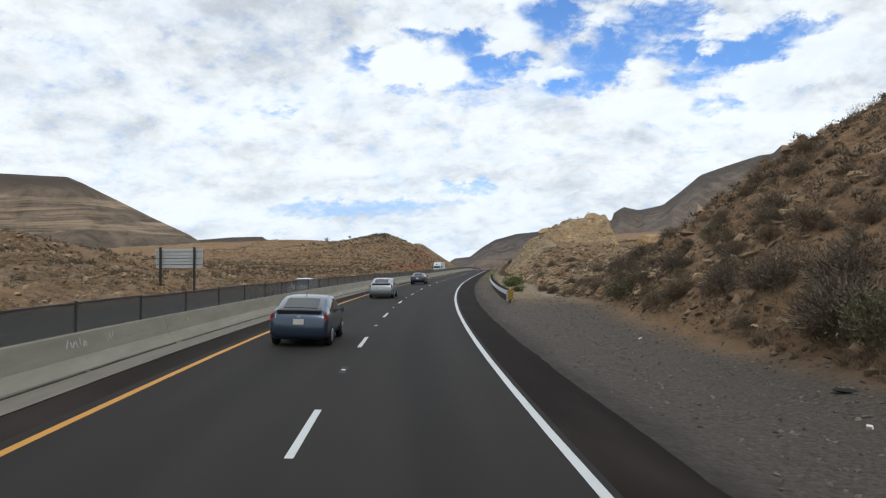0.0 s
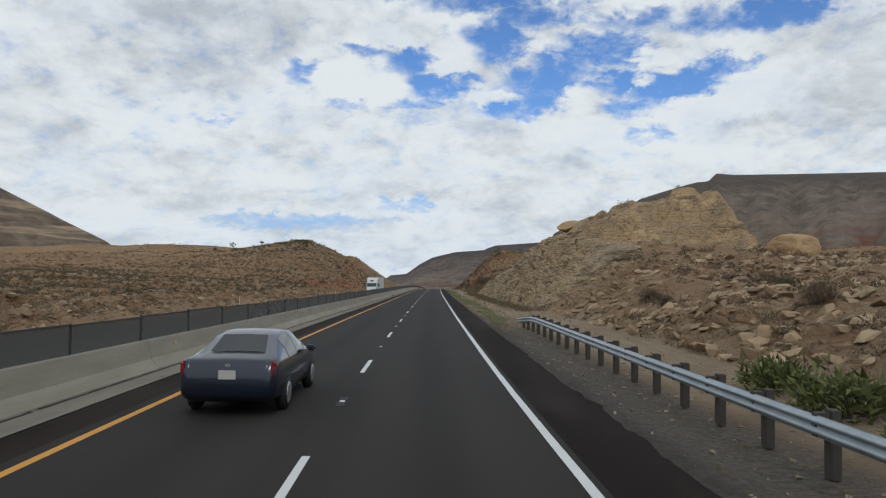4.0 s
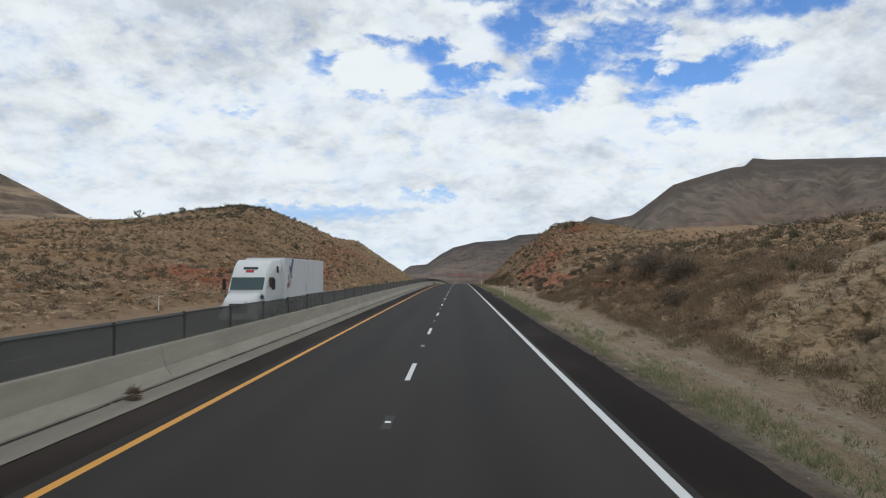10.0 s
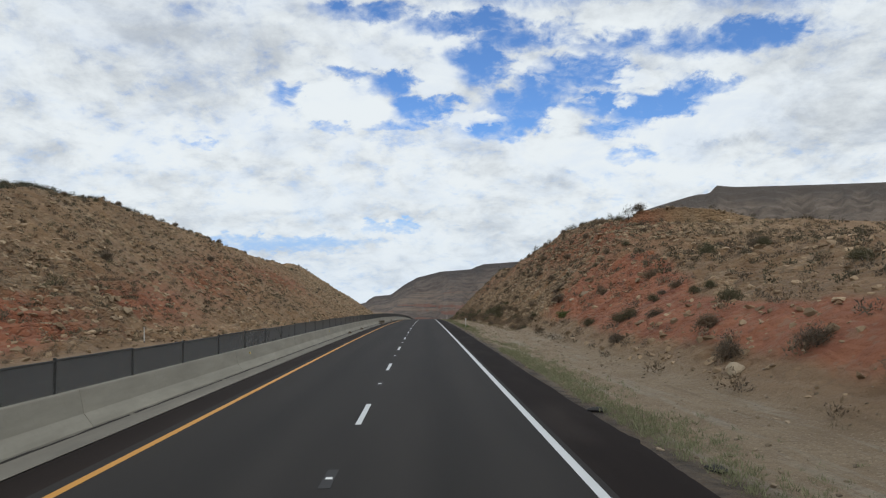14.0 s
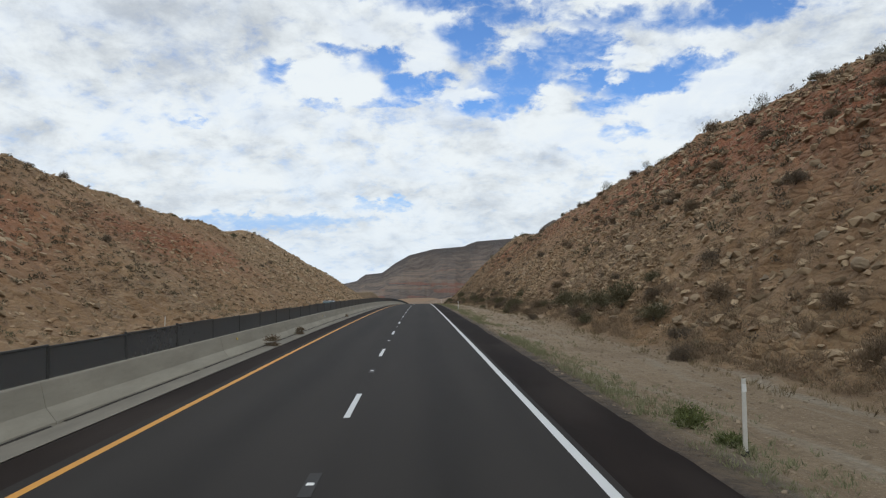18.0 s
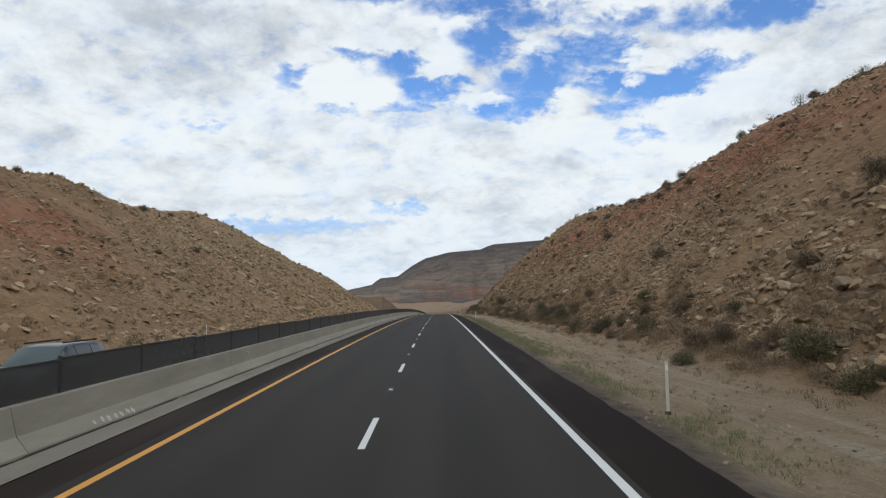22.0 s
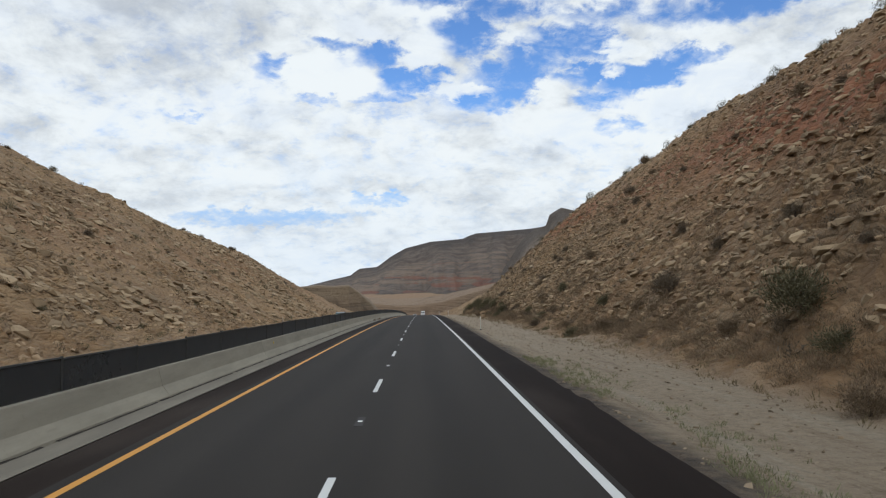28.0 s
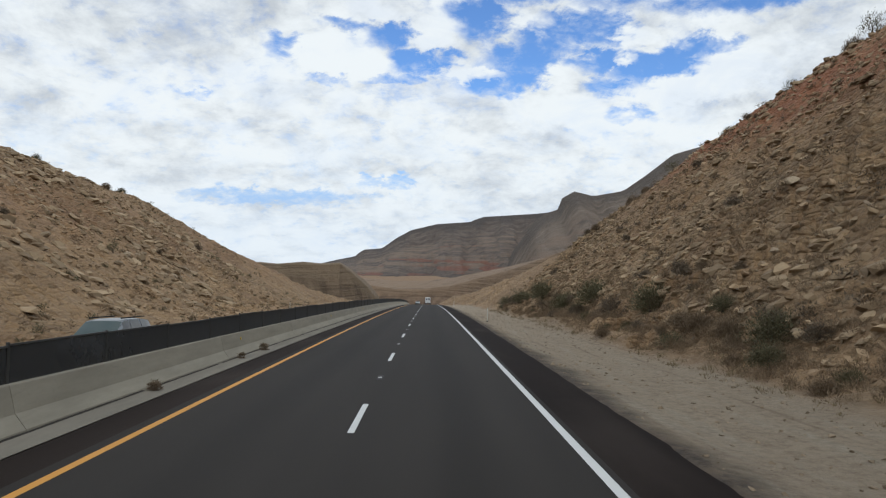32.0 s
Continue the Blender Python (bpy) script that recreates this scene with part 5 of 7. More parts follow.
def sprigs(count, seed, tall=0.8, leaf=0.09, long=2.2, hollow=0.45, up=0.5):
    """A dome of thin twigs and small leaves, as vertices and triangles, about one metre across."""
    g = np.random.default_rng(seed)
    clumps = g.normal(size=(9, 3)) * (0.3, 0.3, 0.2) + (0, 0, 0.35)
    c = clumps[g.integers(0, 9, count)]
    d = g.normal(size=(count, 3))
    d[:, 2] = np.abs(d[:, 2]) * 0.9
    d /= np.linalg.norm(d, axis=1, keepdims=True)
    r = g.uniform(hollow, 1.0, count) ** 0.6
    p = d * r[:, None] * (0.52, 0.52, tall * 0.86) * g.uniform(0.75, 1.15, (count, 1)) * 0.75 + c * 0.38
    p[:, 2] = np.maximum(p[:, 2], 0.01)
    way = d + g.normal(size=(count, 3)) * 0.6 + (0, 0, up)
    way /= np.linalg.norm(way, axis=1, keepdims=True)
    side = np.cross(way, g.normal(size=(count, 3)))
    side /= np.linalg.norm(side, axis=1, keepdims=True)
    size = leaf * g.uniform(0.5, 1.3, (count, 1))
    v = np.stack([p - side * size * 0.4, p + side * size * 0.4, p + way * size * long], 1).reshape(-1, 3)
    return v, np.arange(count * 3).reshape(-1, 3)


def bush_thing(name, label, category, group, leaves, seed, count, **shape):
    root = tagged(new(name), label, category, group)
    v, f = sprigs(count, seed, **shape)
    ob = big_mesh("foliage", v, f, leaves, False)
    ob.parent = root
    bm = bmesh.new()
    bmesh.ops.create_cone(bm, segments=7, radius1=0.05, radius2=0.02, depth=0.4, matrix=Matrix.Translation((0, 0, 0.18)))
    part("stem", bm, M_TWIG, root)
    return root


KINDS = {
    "creosote": [bush_thing("creosote_bush", "olive-green creosote bush at the foot of the slope", "bush", "bushes along the slopes", M_OLIVE, 400 + k, 3600, tall=0.85, leaf=0.024, long=2.4, hollow=0.25) for k in range(3)],
    "brush": [bush_thing("dry_brush", "rounded dry brown brush on stony ground", "bush", "dry brush on the slopes", M_DRY, 420 + k, 3200, tall=0.72, leaf=0.020, long=4.2, hollow=0.25) for k in range(3)],
    "grey": [bush_thing("grey_brush", "grey-brown leafless desert shrub", "bush", "dry brush on the slopes", M_GREYBRUSH, 440 + k, 3400, tall=0.8, leaf=0.017, long=5.0, hollow=0.2) for k in range(3)],
    "green": [bush_thing("green_weed", "fresh green weed bush by the verge", "bush", "weeds by the verge", M_GREEN, 460 + k, 900, tall=0.55, leaf=0.06, long=2.0, hollow=0.3) for k in range(2)],
    "sparse": [bush_thing("tall_shrub", "thin tall desert shrub against the sky", "bush", "shrubs on the brow", M_OLIVE, 480 + k, 900, tall=1.15, leaf=0.026, long=2.8, hollow=0.45, up=1.0) for k in range(3)],
}
used = set()


def plant(kind, s, e, size, seed, flat=1.0):
    r2 = random.Random(seed)
    k = r2.randrange(len(KINDS[kind]))
    z = float(ground_height(np.array([float(s)]), np.array([float(e)]))[0])
    m = Matrix.Translation(at_road(s, e, z - 0.06 * size)) @ pose(0, 0, 0, r2.uniform(-6, 6), r2.uniform(-6, 6), r2.uniform(0, 360))
    proto = KINDS[kind][k]
    if (kind, k) in used:
        proto = copy_thing(proto, m)
    used.add((kind, k))
    proto.matrix_basis = m @ Matrix.Diagonal((size * r2.uniform(0.9, 1.2), size, size * flat * r2.uniform(0.85, 1.15), 1))
    return proto


# the large bushes that stand out
for k, (kind, s, e, size) in enumerate((
    ("creosote", 418.4, 12.0, 2.6), ("creosote", 432.8, 11.9, 1.4), ("creosote", 382, 13.6, 2.5), ("creosote", 385, 12.9, 2.0), ("creosote", 499.9, 11.6, 1.7), ("creosote", 496.4, 13.1, 2.1),
    ("creosote", 468.0, 11.9, 1.6), ("creosote", 435.9, 12.4, 1.8), ("creosote", 374, 12.8, 1.9), ("creosote", 392, 13.2, 2.2), ("creosote", 398, 13.4, 2.0), ("brush", 404, 12.2, 1.5), ("creosote", 513, 12.2, 1.7),
    ("creosote", 478, 12.3, 1.8), ("brush", 474, 12.0, 1.4), ("creosote", 452, 12.3, 1.7), ("grey", 486, 12.1, 1.5), ("creosote", 528, 12.6, 1.9), ("creosote", 541, 12.6, 1.8), ("creosote", 552, 13.6, 2.4),
    ("creosote", 634, 13.2, 2.0), ("brush", 641, 12.8, 1.7), ("creosote", 648, 13.4, 2.6), ("grey", 655, 13.0, 2.0), ("creosote", 662, 13.6, 3.0), ("creosote", 671, 13.2, 2.6), ("brush", 677, 12.8, 1.8), ("creosote", 686, 13.6, 3.2), ("creosote", 698, 13.2, 2.7), ("grey", 706, 13.0, 2.2), ("creosote", 716, 13.4, 3.0),
    ("grey", 566, 14.2, 1.7), ("grey", 604, 12.6, 1.2), ("brush", 610, 13.0, 1.2), ("green", 89, 9.8, 1.9), ("green", 92.5, 10.2, 2.2), ("green", 86, 9.6, 1.6), ("green", 96, 10.4, 1.8), ("green", 73.5, 9.6, 1.3),
    ("green", 353, 6.4, 0.7), ("green", 353.9, 6.7, 0.55), ("green", 351.5, 6.5, 0.6), ("creosote", 40.5, 12.2, 1.8), ("grey", 20.5, 12.6, 2.8), ("grey", 22.5, 13.9, 2.6), ("creosote", 18.6, 12.4, 2.3), ("grey", 25.5, 13.2, 2.2),
    ("grey", 15.5, 13.0, 2.4), ("grey", 29, 13.0, 1.9), ("brush", 32, 12.6, 1.5), ("grey", 36, 13.5, 1.9), ("grey", 43, 13.0, 2.0), ("grey", 47.5, 14.2, 2.2), ("brush", 27.5, 15.5, 1.8), ("grey", 33, 17, 1.8),
    ("grey", 66, 12.2, 1.4), ("brush", 71, 11.8, 1.3), ("grey", 228, 12.8, 2.3), ("grey", 232, 12.2, 2.5), ("grey", 236, 13.5, 2.6), ("grey", 224, 11.4, 1.7), ("grey", 241, 12.5, 2.1), ("brush", 246, 14.2, 1.6),
    ("grey", 262, 10.6, 1.1), ("grey", 268, 11.4, 1.2), ("grey", 274, 10.8, 1.1), ("grey", 279, 12.0, 1.3), ("grey", 288, 11.2, 1.0), ("grey", 300, 10.8, 0.9), ("grey", 312, 24, 1.8), ("creosote", 316, 22, 1.6), ("green", 322, 12.6, 1.2),
)):
    plant(kind, s, e, size, 5000 + k, 0.9)
# ragged growth along the foot of the cuttings and up the faces
g = np.random.default_rng(77)
for k in range(330):
    s = g.uniform(336, 715)
    u = abs(g.normal(0, 1.6)) + g.uniform(0, 2.0) if k % 5 < 3 else g.uniform(3, 20)
    e = np.interp(s, RIGHT[:, 0], RIGHT[:, 1]) - 1.6 + u
    plant(("brush", "creosote", "grey", "brush", "grey")[k % 5], s, e, g.uniform(0.6, 1.5), 6000 + k, 0.9)
for k in range(46):
    s = 345 + k * 8.2 + g.uniform(-3, 3)
    tab = RIGHT
    e = np.interp(s, tab[:, 0], tab[:, 1]) + np.interp(s, tab[:, 0], tab[:, 3]) / np.interp(s, tab[:, 0], tab[:, 2]) + g.uniform(-1.0, 1.5)
    plant(("sparse", "creosote", "sparse", "brush")[k % 4], s, e, g.uniform(0.9, 2.0), 7000 + k)
for k in range(60):
    s = 330 + k * 6.9 + g.uniform(-3, 3)
    crest = np.interp(s, LEFT[:, 0], LEFT[:, 3]) / np.interp(s, LEFT[:, 0], LEFT[:, 2])
    e = -np.interp(s, LEFT[:, 0], LEFT[:, 1]) - (crest + g.uniform(-1.5, 2) if k % 2 else g.uniform(0.5, 1) * crest * 0.6)
    plant(("sparse", "brush", "grey", "creosote")[k % 4], s, e, g.uniform(0.9, 1.8), 7300 + k)
for k in range(90):
    s, e = g.uniform(2, 52), 12.0 + abs(g.normal(0, 5))
    plant(("grey", "brush", "grey")[k % 3], s, e, g.uniform(0.7, 1.5), 8600 + k, 0.8)
for k in range(60):
    s, e = g.uniform(-8, 130), 12.4 + abs(g.normal(0, 7))
    plant(("grey", "brush", "grey", "grey", "creosote")[k % 5], s, e, g.uniform(0.7, 1.7), 7600 + k, 0.85)
for k in range(90):
    s, e = g.uniform(205, 345), 10.6 + abs(g.normal(0, 9))
    plant(("grey", "brush", "creosote")[k % 3], s, e, g.uniform(0.6, 1.4), 7800 + k, 0.85)

# low shrubs past counting
TUFTS_DRY = [sprigs(84, 500 + k, tall=0.7, leaf=0.085, long=1.5, hollow=0.2) for k in range(4)]
TUFTS_SOFT = [sprigs(130, 510 + k, tall=0.75, leaf=0.034, long=5.0, hollow=0.2, up=0.9) for k in range(4)]
TUFTS_GRASS = [sprigs(16, 520 + k, tall=0.8, leaf=0.10, long=4.0, hollow=0.2, up=2.2) for k in range(4)]


def strew(name, label, shapes, s, e, lo, hi, material, seed, sink=0.04):
    g = np.random.default_rng(seed)
    n = len(s)
    size = g.uniform(lo, hi, n)
    p = at_road(s, e, ground_height(s, e) - sink * size)
    return tagged(scatter(name, shapes, p, size, g.uniform(0, 6.3, n), g.normal(0, 0.12, n), g.normal(0, 0.12, n), material), label, "shrubs", kind="stuff")


for side, s_range, u_range, count, seed in ((1, (330, 730), (0, 34), 3000, 601), (-1, (300, 760), (-4, 60), 3900, 603), (1, (-15, 340), (0, 120), 6000, 605), (-1, (0, 345), (-4, 120), 4500, 607)):
    s, e = slope_spots(count, side, s_range, u_range, seed, -0.35, 6.0)
    half = len(s) // 2
    strew("low_shrubs", "low dry brown shrubs dotting the slope", TUFTS_DRY, s[:half], e[:half], 0.4, 1.1, M_DRY, seed)
    strew("low_shrubs", "low grey-green shrubs dotting the slope", TUFTS_DRY, s[half:], e[half:], 0.4, 1.0, M_GREYBRUSH if seed % 4 == 1 else M_OLIVE, seed + 1)
TUFTS_FAR = [sprigs(46, 530 + k, tall=0.7, leaf=0.15, long=1.15, hollow=0.15) for k in range(4)]
M_SCRUB = leaf_material("dark desert scrub", (0.050, 0.042, 0.024), (0.140, 0.115, 0.066))
M_UMBER = leaf_material("umber desert scrub", (0.070, 0.050, 0.031), (0.170, 0.124, 0.078))
g = np.random.default_rng(95)
s, e = g.uniform(225, 420, 6200), g.uniform(17, 100, 6200)
strew("upland_shrubs", "dense low dark shrubs on the upland behind the bank", TUFTS_FAR, s[:3600], e[:3600], 0.45, 1.15, M_SCRUB, 346)
strew("upland_shrubs", "low umber shrubs on the upland behind the bank", TUFTS_FAR, s[3600:], e[3600:], 0.4, 1.0, M_UMBER, 347)
s, e = slope_spots(15000, -1, (40, 440), (2, 125), 608, -0.35, 8.0)
strew("hillside_shrubs", "dark scrub covering the low hillside", TUFTS_FAR, s[:7500], e[:7500], 0.35, 1.1, M_SCRUB, 348)
strew("hillside_shrubs", "umber scrub covering the low hillside", TUFTS_FAR, s[7500:], e[7500:], 0.35, 1.1, M_UMBER, 349)
s, e = slope_spots(5000, 1, (-10, 140), (6, 110), 609, -0.3, 8.0)
strew("hillside_shrubs", "umber scrub on the open hillside", TUFTS_FAR, s, e, 0.35, 1.0, M_UMBER, 350)
g = np.random.default_rng(97)
s = g.uniform(208, 264, 2600)
e = np.interp(s, RIGHT[:, 0], RIGHT[:, 1]) - 0.3 + np.abs(g.normal(0, 5.5, len(s)))
keep = fbm(s / 7, e / 5, 3, 333) > np.interp(s, (208, 250, 268), (-0.5, -0.3, 0.22))
strew("bank_brush", "dense low brown brush on the bank", TUFTS_SOFT, s[keep], e[keep], 0.35, 0.95, M_BANK, 334)
g = np.random.default_rng(98)
s = g.uniform(338, 412, 900)
e = -np.interp(s, LEFT[:, 0], LEFT[:, 1]) - np.interp(s, LEFT[:, 0], LEFT[:, 3]) / 0.72 - np.abs(g.normal(4, 14, 900))
strew("ridge_shrubs", "dark low shrubs along the brow of the ridge", TUFTS_DRY, s, e, 0.5, 1.5, M_SPIKE, 99)
g = np.random.default_rng(91)
s = np.concatenate([g.uniform(120, 345, 12000), g.uniform(345, 560, 9000)])
e = np.interp(s, (120, 200, 240, 440, 480), (5.85, 5.75, 5.5, 5.75, 5.55)) + np.abs(g.normal(0, 0.9, len(s)))
keep = fbm(s / 4, e / 1.2, 3, 95) > g.normal(0.0, 0.15, len(s)) - 0.25 * ((s > 228) & (s < 300) | (s > 425) & (s < 500))
s, e = s[keep], e[keep]
strew("verge_grass", "thin pale green grass along the road's edge", TUFTS_GRASS, s, e, 0.09, 0.28, M_PALEGRASS, 92)
s, e = g.uniform(60, 530, 1500), g.uniform(5.6, 11.0, 1500)
keep = fbm(s / 5, e / 2, 3, 93) > 0.0
strew("verge_grass", "dry straw grass on the dirt verge", TUFTS_GRASS, s[keep], e[keep], 0.08, 0.22, M_STRAW, 94)
s = g.uniform(338, 715, 4600)
e = np.interp(s, RIGHT[:, 0], RIGHT[:, 1]) - 0.9 + np.abs(g.normal(0, 2.6, len(s)))
keep = fbm(s / 6, e / 4, 3, 341) > -0.25
strew("foot_brush", "soft low brown brush along the foot of the cutting", TUFTS_SOFT, s[keep], e[keep], 0.35, 0.95, M_BANK, 342)
s, e = slope_spots(5200, 1, (470, 715), (0, 17), 353, -0.25, 5.0)
strew("slope_tufts", "soft brown grass tufts dotting the high cutting", TUFTS_SOFT, s, e, 0.25, 0.62, M_BANK, 354)
s = g.uniform(138, 222, 420)
e = np.interp(s, RIGHT[:, 0], RIGHT[:, 1]) - 0.7 + g.normal(0, 0.45, len(s))
strew("foot_brush", "low olive and brown brush below the rock face", TUFTS_SOFT, s, e, 0.3, 0.8, M_FOOT, 344)
s = g.uniform(335, 715, 3000)
e = np.interp(s, RIGHT[:, 0], RIGHT[:, 1]) - 2.2 + np.abs(g.normal(0.6, 2.6, len(s)))
strew("slope_grass", "dry straw grass at the foot of the cutting", TUFTS_GRASS, s, e, 0.12, 0.42, M_STRAW, 96)
s = g.uniform(-10, 120, 1500)
e = np.interp(s, RIGHT[:, 0], RIGHT[:, 1]) + np.abs(g.normal(0.2, 2.0, len(s)))
strew("slope_grass", "dry straw grass at the foot of the hill", TUFTS_GRASS, s, e, 0.15, 0.42, M_STRAW, 97)

s, e = slope_spots(3000, 1, (-12, 60), (0, 24), 610, -0.3, 5.0)
strew("hill_brush", "soft umber brush covering the near hill", TUFTS_SOFT, s, e, 0.35, 0.9, M_UMBER, 351)
s, e = g.uniform(20, 345, 3600), -g.uniform(20.5, 34, 3600)
keep = fbm(s / 6, e / 5, 3, 355) > -0.1
strew("roadside_scrub", "low umber scrub beside the other carriageway", TUFTS_SOFT, s[keep], e[keep], 0.25, 0.75, M_UMBER, 356)

# tumbleweeds and weeds caught at the barrier
for k, (s, size) in enumerate(((371.4, 0.62), (379.4, 0.55), (405, 0.34), (204.6, 0.35), (626.6, 0.36), (637.8, 0.4), (634.5, 0.3), (340.5, 0.3), (329, 0.3))):
    ball = tagged(new("tumbleweed"), "dry brown tumbleweed caught against the barrier", "tumbleweed", "weeds along the barrier")
    v, f = sprigs(900, 640 + k, tall=1.0, leaf=0.05, long=3.0, hollow=0.2)
    v = np.concatenate([v * (1, 1, 0.62) + (0, 0, 0.30), v * (1, -1, -0.5) + (0, 0, 0.34)])
    f = np.concatenate([f, f + len(f) * 3])
    ob = big_mesh("twig_ball", v, f, M_DRY, False)
    ob.parent = ball
    ball.matrix_basis = road_pose(s, -5.05 - 0.1 * (k > 0), 0.0) @ Matrix.Diagonal((size, size, size, 1))

# joshua trees on the ridge


def joshua(s, e, tall, seed):
    r2 = random.Random(seed)
    root = tagged(new("joshua_tree"), "dark spiky joshua tree standing on the ridge", "tree", "trees on the ridge")
    bm = bmesh.new()
    tips = [(Vector((0, 0, tall * 0.95)), 1.0)]
    bmesh.ops.create_cone(bm, segments=8, radius1=0.17, radius2=0.10, depth=tall, matrix=Matrix.Translation((0, 0, tall / 2)))
    for k in range(5):
        a, h = r2.uniform(0, 6.3), tall * r2.uniform(0.45, 0.75)
        reach, rise = tall * r2.uniform(0.2, 0.32), tall * r2.uniform(0.15, 0.35)
        tip = Vector((math.cos(a) * reach, math.sin(a) * reach, h + rise))
        base = Vector((0, 0, h))
        m = Matrix.Translation((base + tip) / 2) @ (tip - base).to_track_quat("Z", "Y").to_matrix().to_4x4()
        bmesh.ops.create_cone(bm, segments=6, radius1=0.09, radius2=0.07, depth=(tip - base).length, matrix=m)
        tips.append((tip, 0.8))
    part("trunk", bm, M_TWIG, root)
    g = np.random.default_rng(seed)
    n = 70
    v = []
    for tip, k in tips:
        d = g.normal(size=(n, 3))
        d /= np.linalg.norm(d, axis=1, keepdims=True)
        side = np.cross(d, g.normal(size=(n, 3)))
        side /= np.linalg.norm(side, axis=1, keepdims=True)
        c = np.array(tip) + d * 0.05
        v.append(np.stack([c - side * 0.035, c + side * 0.035, c + d * 0.5 * k], 1).reshape(-1, 3))
    v = np.concatenate(v)
    ob = big_mesh("crown", v, np.arange(len(v)).reshape(-1, 3), M_SPIKE, False)
    ob.parent = root
    root.matrix_basis = Matrix.Translation(at_road(s, e, float(ground_height(np.array([float(s)]), np.array([float(e)]))[0]) - 0.1))


for k, (s, e, tall) in enumerate(((376, -83, 4.2), (381, -92, 2.8), (372, -70, 2.4), (390, -101, 2.6))):
    joshua(s, e, tall, 900 + k)


# ---- roadside things ----
M_POSTWHITE = plain("white plastic post", (0.52, 0.50, 0.455), 0.6, 0.0, 0.15, 8)
M_GALV = plain("galvanised steel", (0.36, 0.40, 0.43), 0.42, 0.65, 0.2, 5)
M_TIMBER = plain("weathered timber", (0.060, 0.052, 0.044), 0.95, 0.0, 0.35, 9)
M_BLACK = plain("black paint", (0.014, 0.014, 0.014), 0.5)
M_SIGNYELLOW = plain("sign yellow", (0.60, 0.36, 0.02), 0.4)
M_ALU = plain("sign back aluminium", (0.42, 0.43, 0.43), 0.55, 0.2, 0.1, 2)
M_STEELDARK = plain("dark sign post", (0.045, 0.043, 0.042), 0.8, 0.2)


def box(bm, x, y, z, w, d, h, turn=(0, 0, 0)):
    return bmesh.ops.create_cube(bm, size=1, matrix=pose(x, y, z, *turn) @ Matrix.Diagonal((w, d, h, 1)))["verts"]


def soft_box(w, d, h, r=0.02, seg=2):
    bm = bmesh.new()
    box(bm, 0, 0, 0, w, d, h)
    bmesh.ops.bevel(bm, geom=bm.edges[:], offset=r, segments=seg, affect="EDGES")
    return bm


def delineator():
    root = tagged(new("delineator_post"), "thin white roadside delineator post with a small reflector", "roadside post", "delineator posts along the road")
    bm = bmesh.new()
    box(bm, 0, 0, 0.58, 0.078, 0.022, 1.22)
    bmesh.ops.bevel(bm, geom=[e for e in bm.edges if abs(e.verts[0].co.z - e.verts[1].co.z) > 0.5], offset=0.008, segments=2, affect="EDGES")
    for v in bm.verts:
        if v.co.z > 1.0:
            v.co.x *= 0.9
    part("post", bm, M_POSTWHITE, root)
    bm = bmesh.new()
    box(bm, 0, -0.014, 1.05, 0.07, 0.006, 0.12)
    part("reflector", bm, M_MARKER, root, "pale reflector")
    bm = bmesh.new()
    box(bm, 0, 0, 0.03, 0.12, 0.05, 0.10)
    part("foot", bm, M_STEELDARK, root)
    return root


first = None
spots = [(190.5 + 80.1 * k, 6.4 + (0.18 if k == 0 else -0.13 if k == 4 else 0.0), 0.0) for k in range(0, 8)] + [(82.5 + 80.1 * k + 0.0, -20.8, 180.0) for k in range(0, 9)]
for s, e, turn in spots:
    z = float(ground_height(np.array([s]), np.array([e]))[0])
    lean = 1.6 * math.sin(s * 3.1)
    m = Matrix.Translation(at_road(s, e, z)) @ pose(0, 0, 0, 0, lean, turn)
    if first is None:
        first = delineator()
        first.matrix_basis = m
    else:
        copy_thing(first, m)

# guardrail with its striped end panel
rail = tagged(new("guardrail"), "galvanised steel guardrail on dark timber posts", "guardrail")
WAVE = [(-0.010, 0.155), (-0.010, 0.135), (0.070, 0.100), (0.078, 0.070), (0.070, 0.045), (-0.005, 0.018), (-0.005, -0.018), (0.070, -0.045), (0.078, -0.070), (0.070, -0.100), (-0.010, -0.135), (-0.010, -0.155)]


def rail_e(s):
    return 7.28 - 0.10 * smooth(s, 53, 62) + 0.0 * s


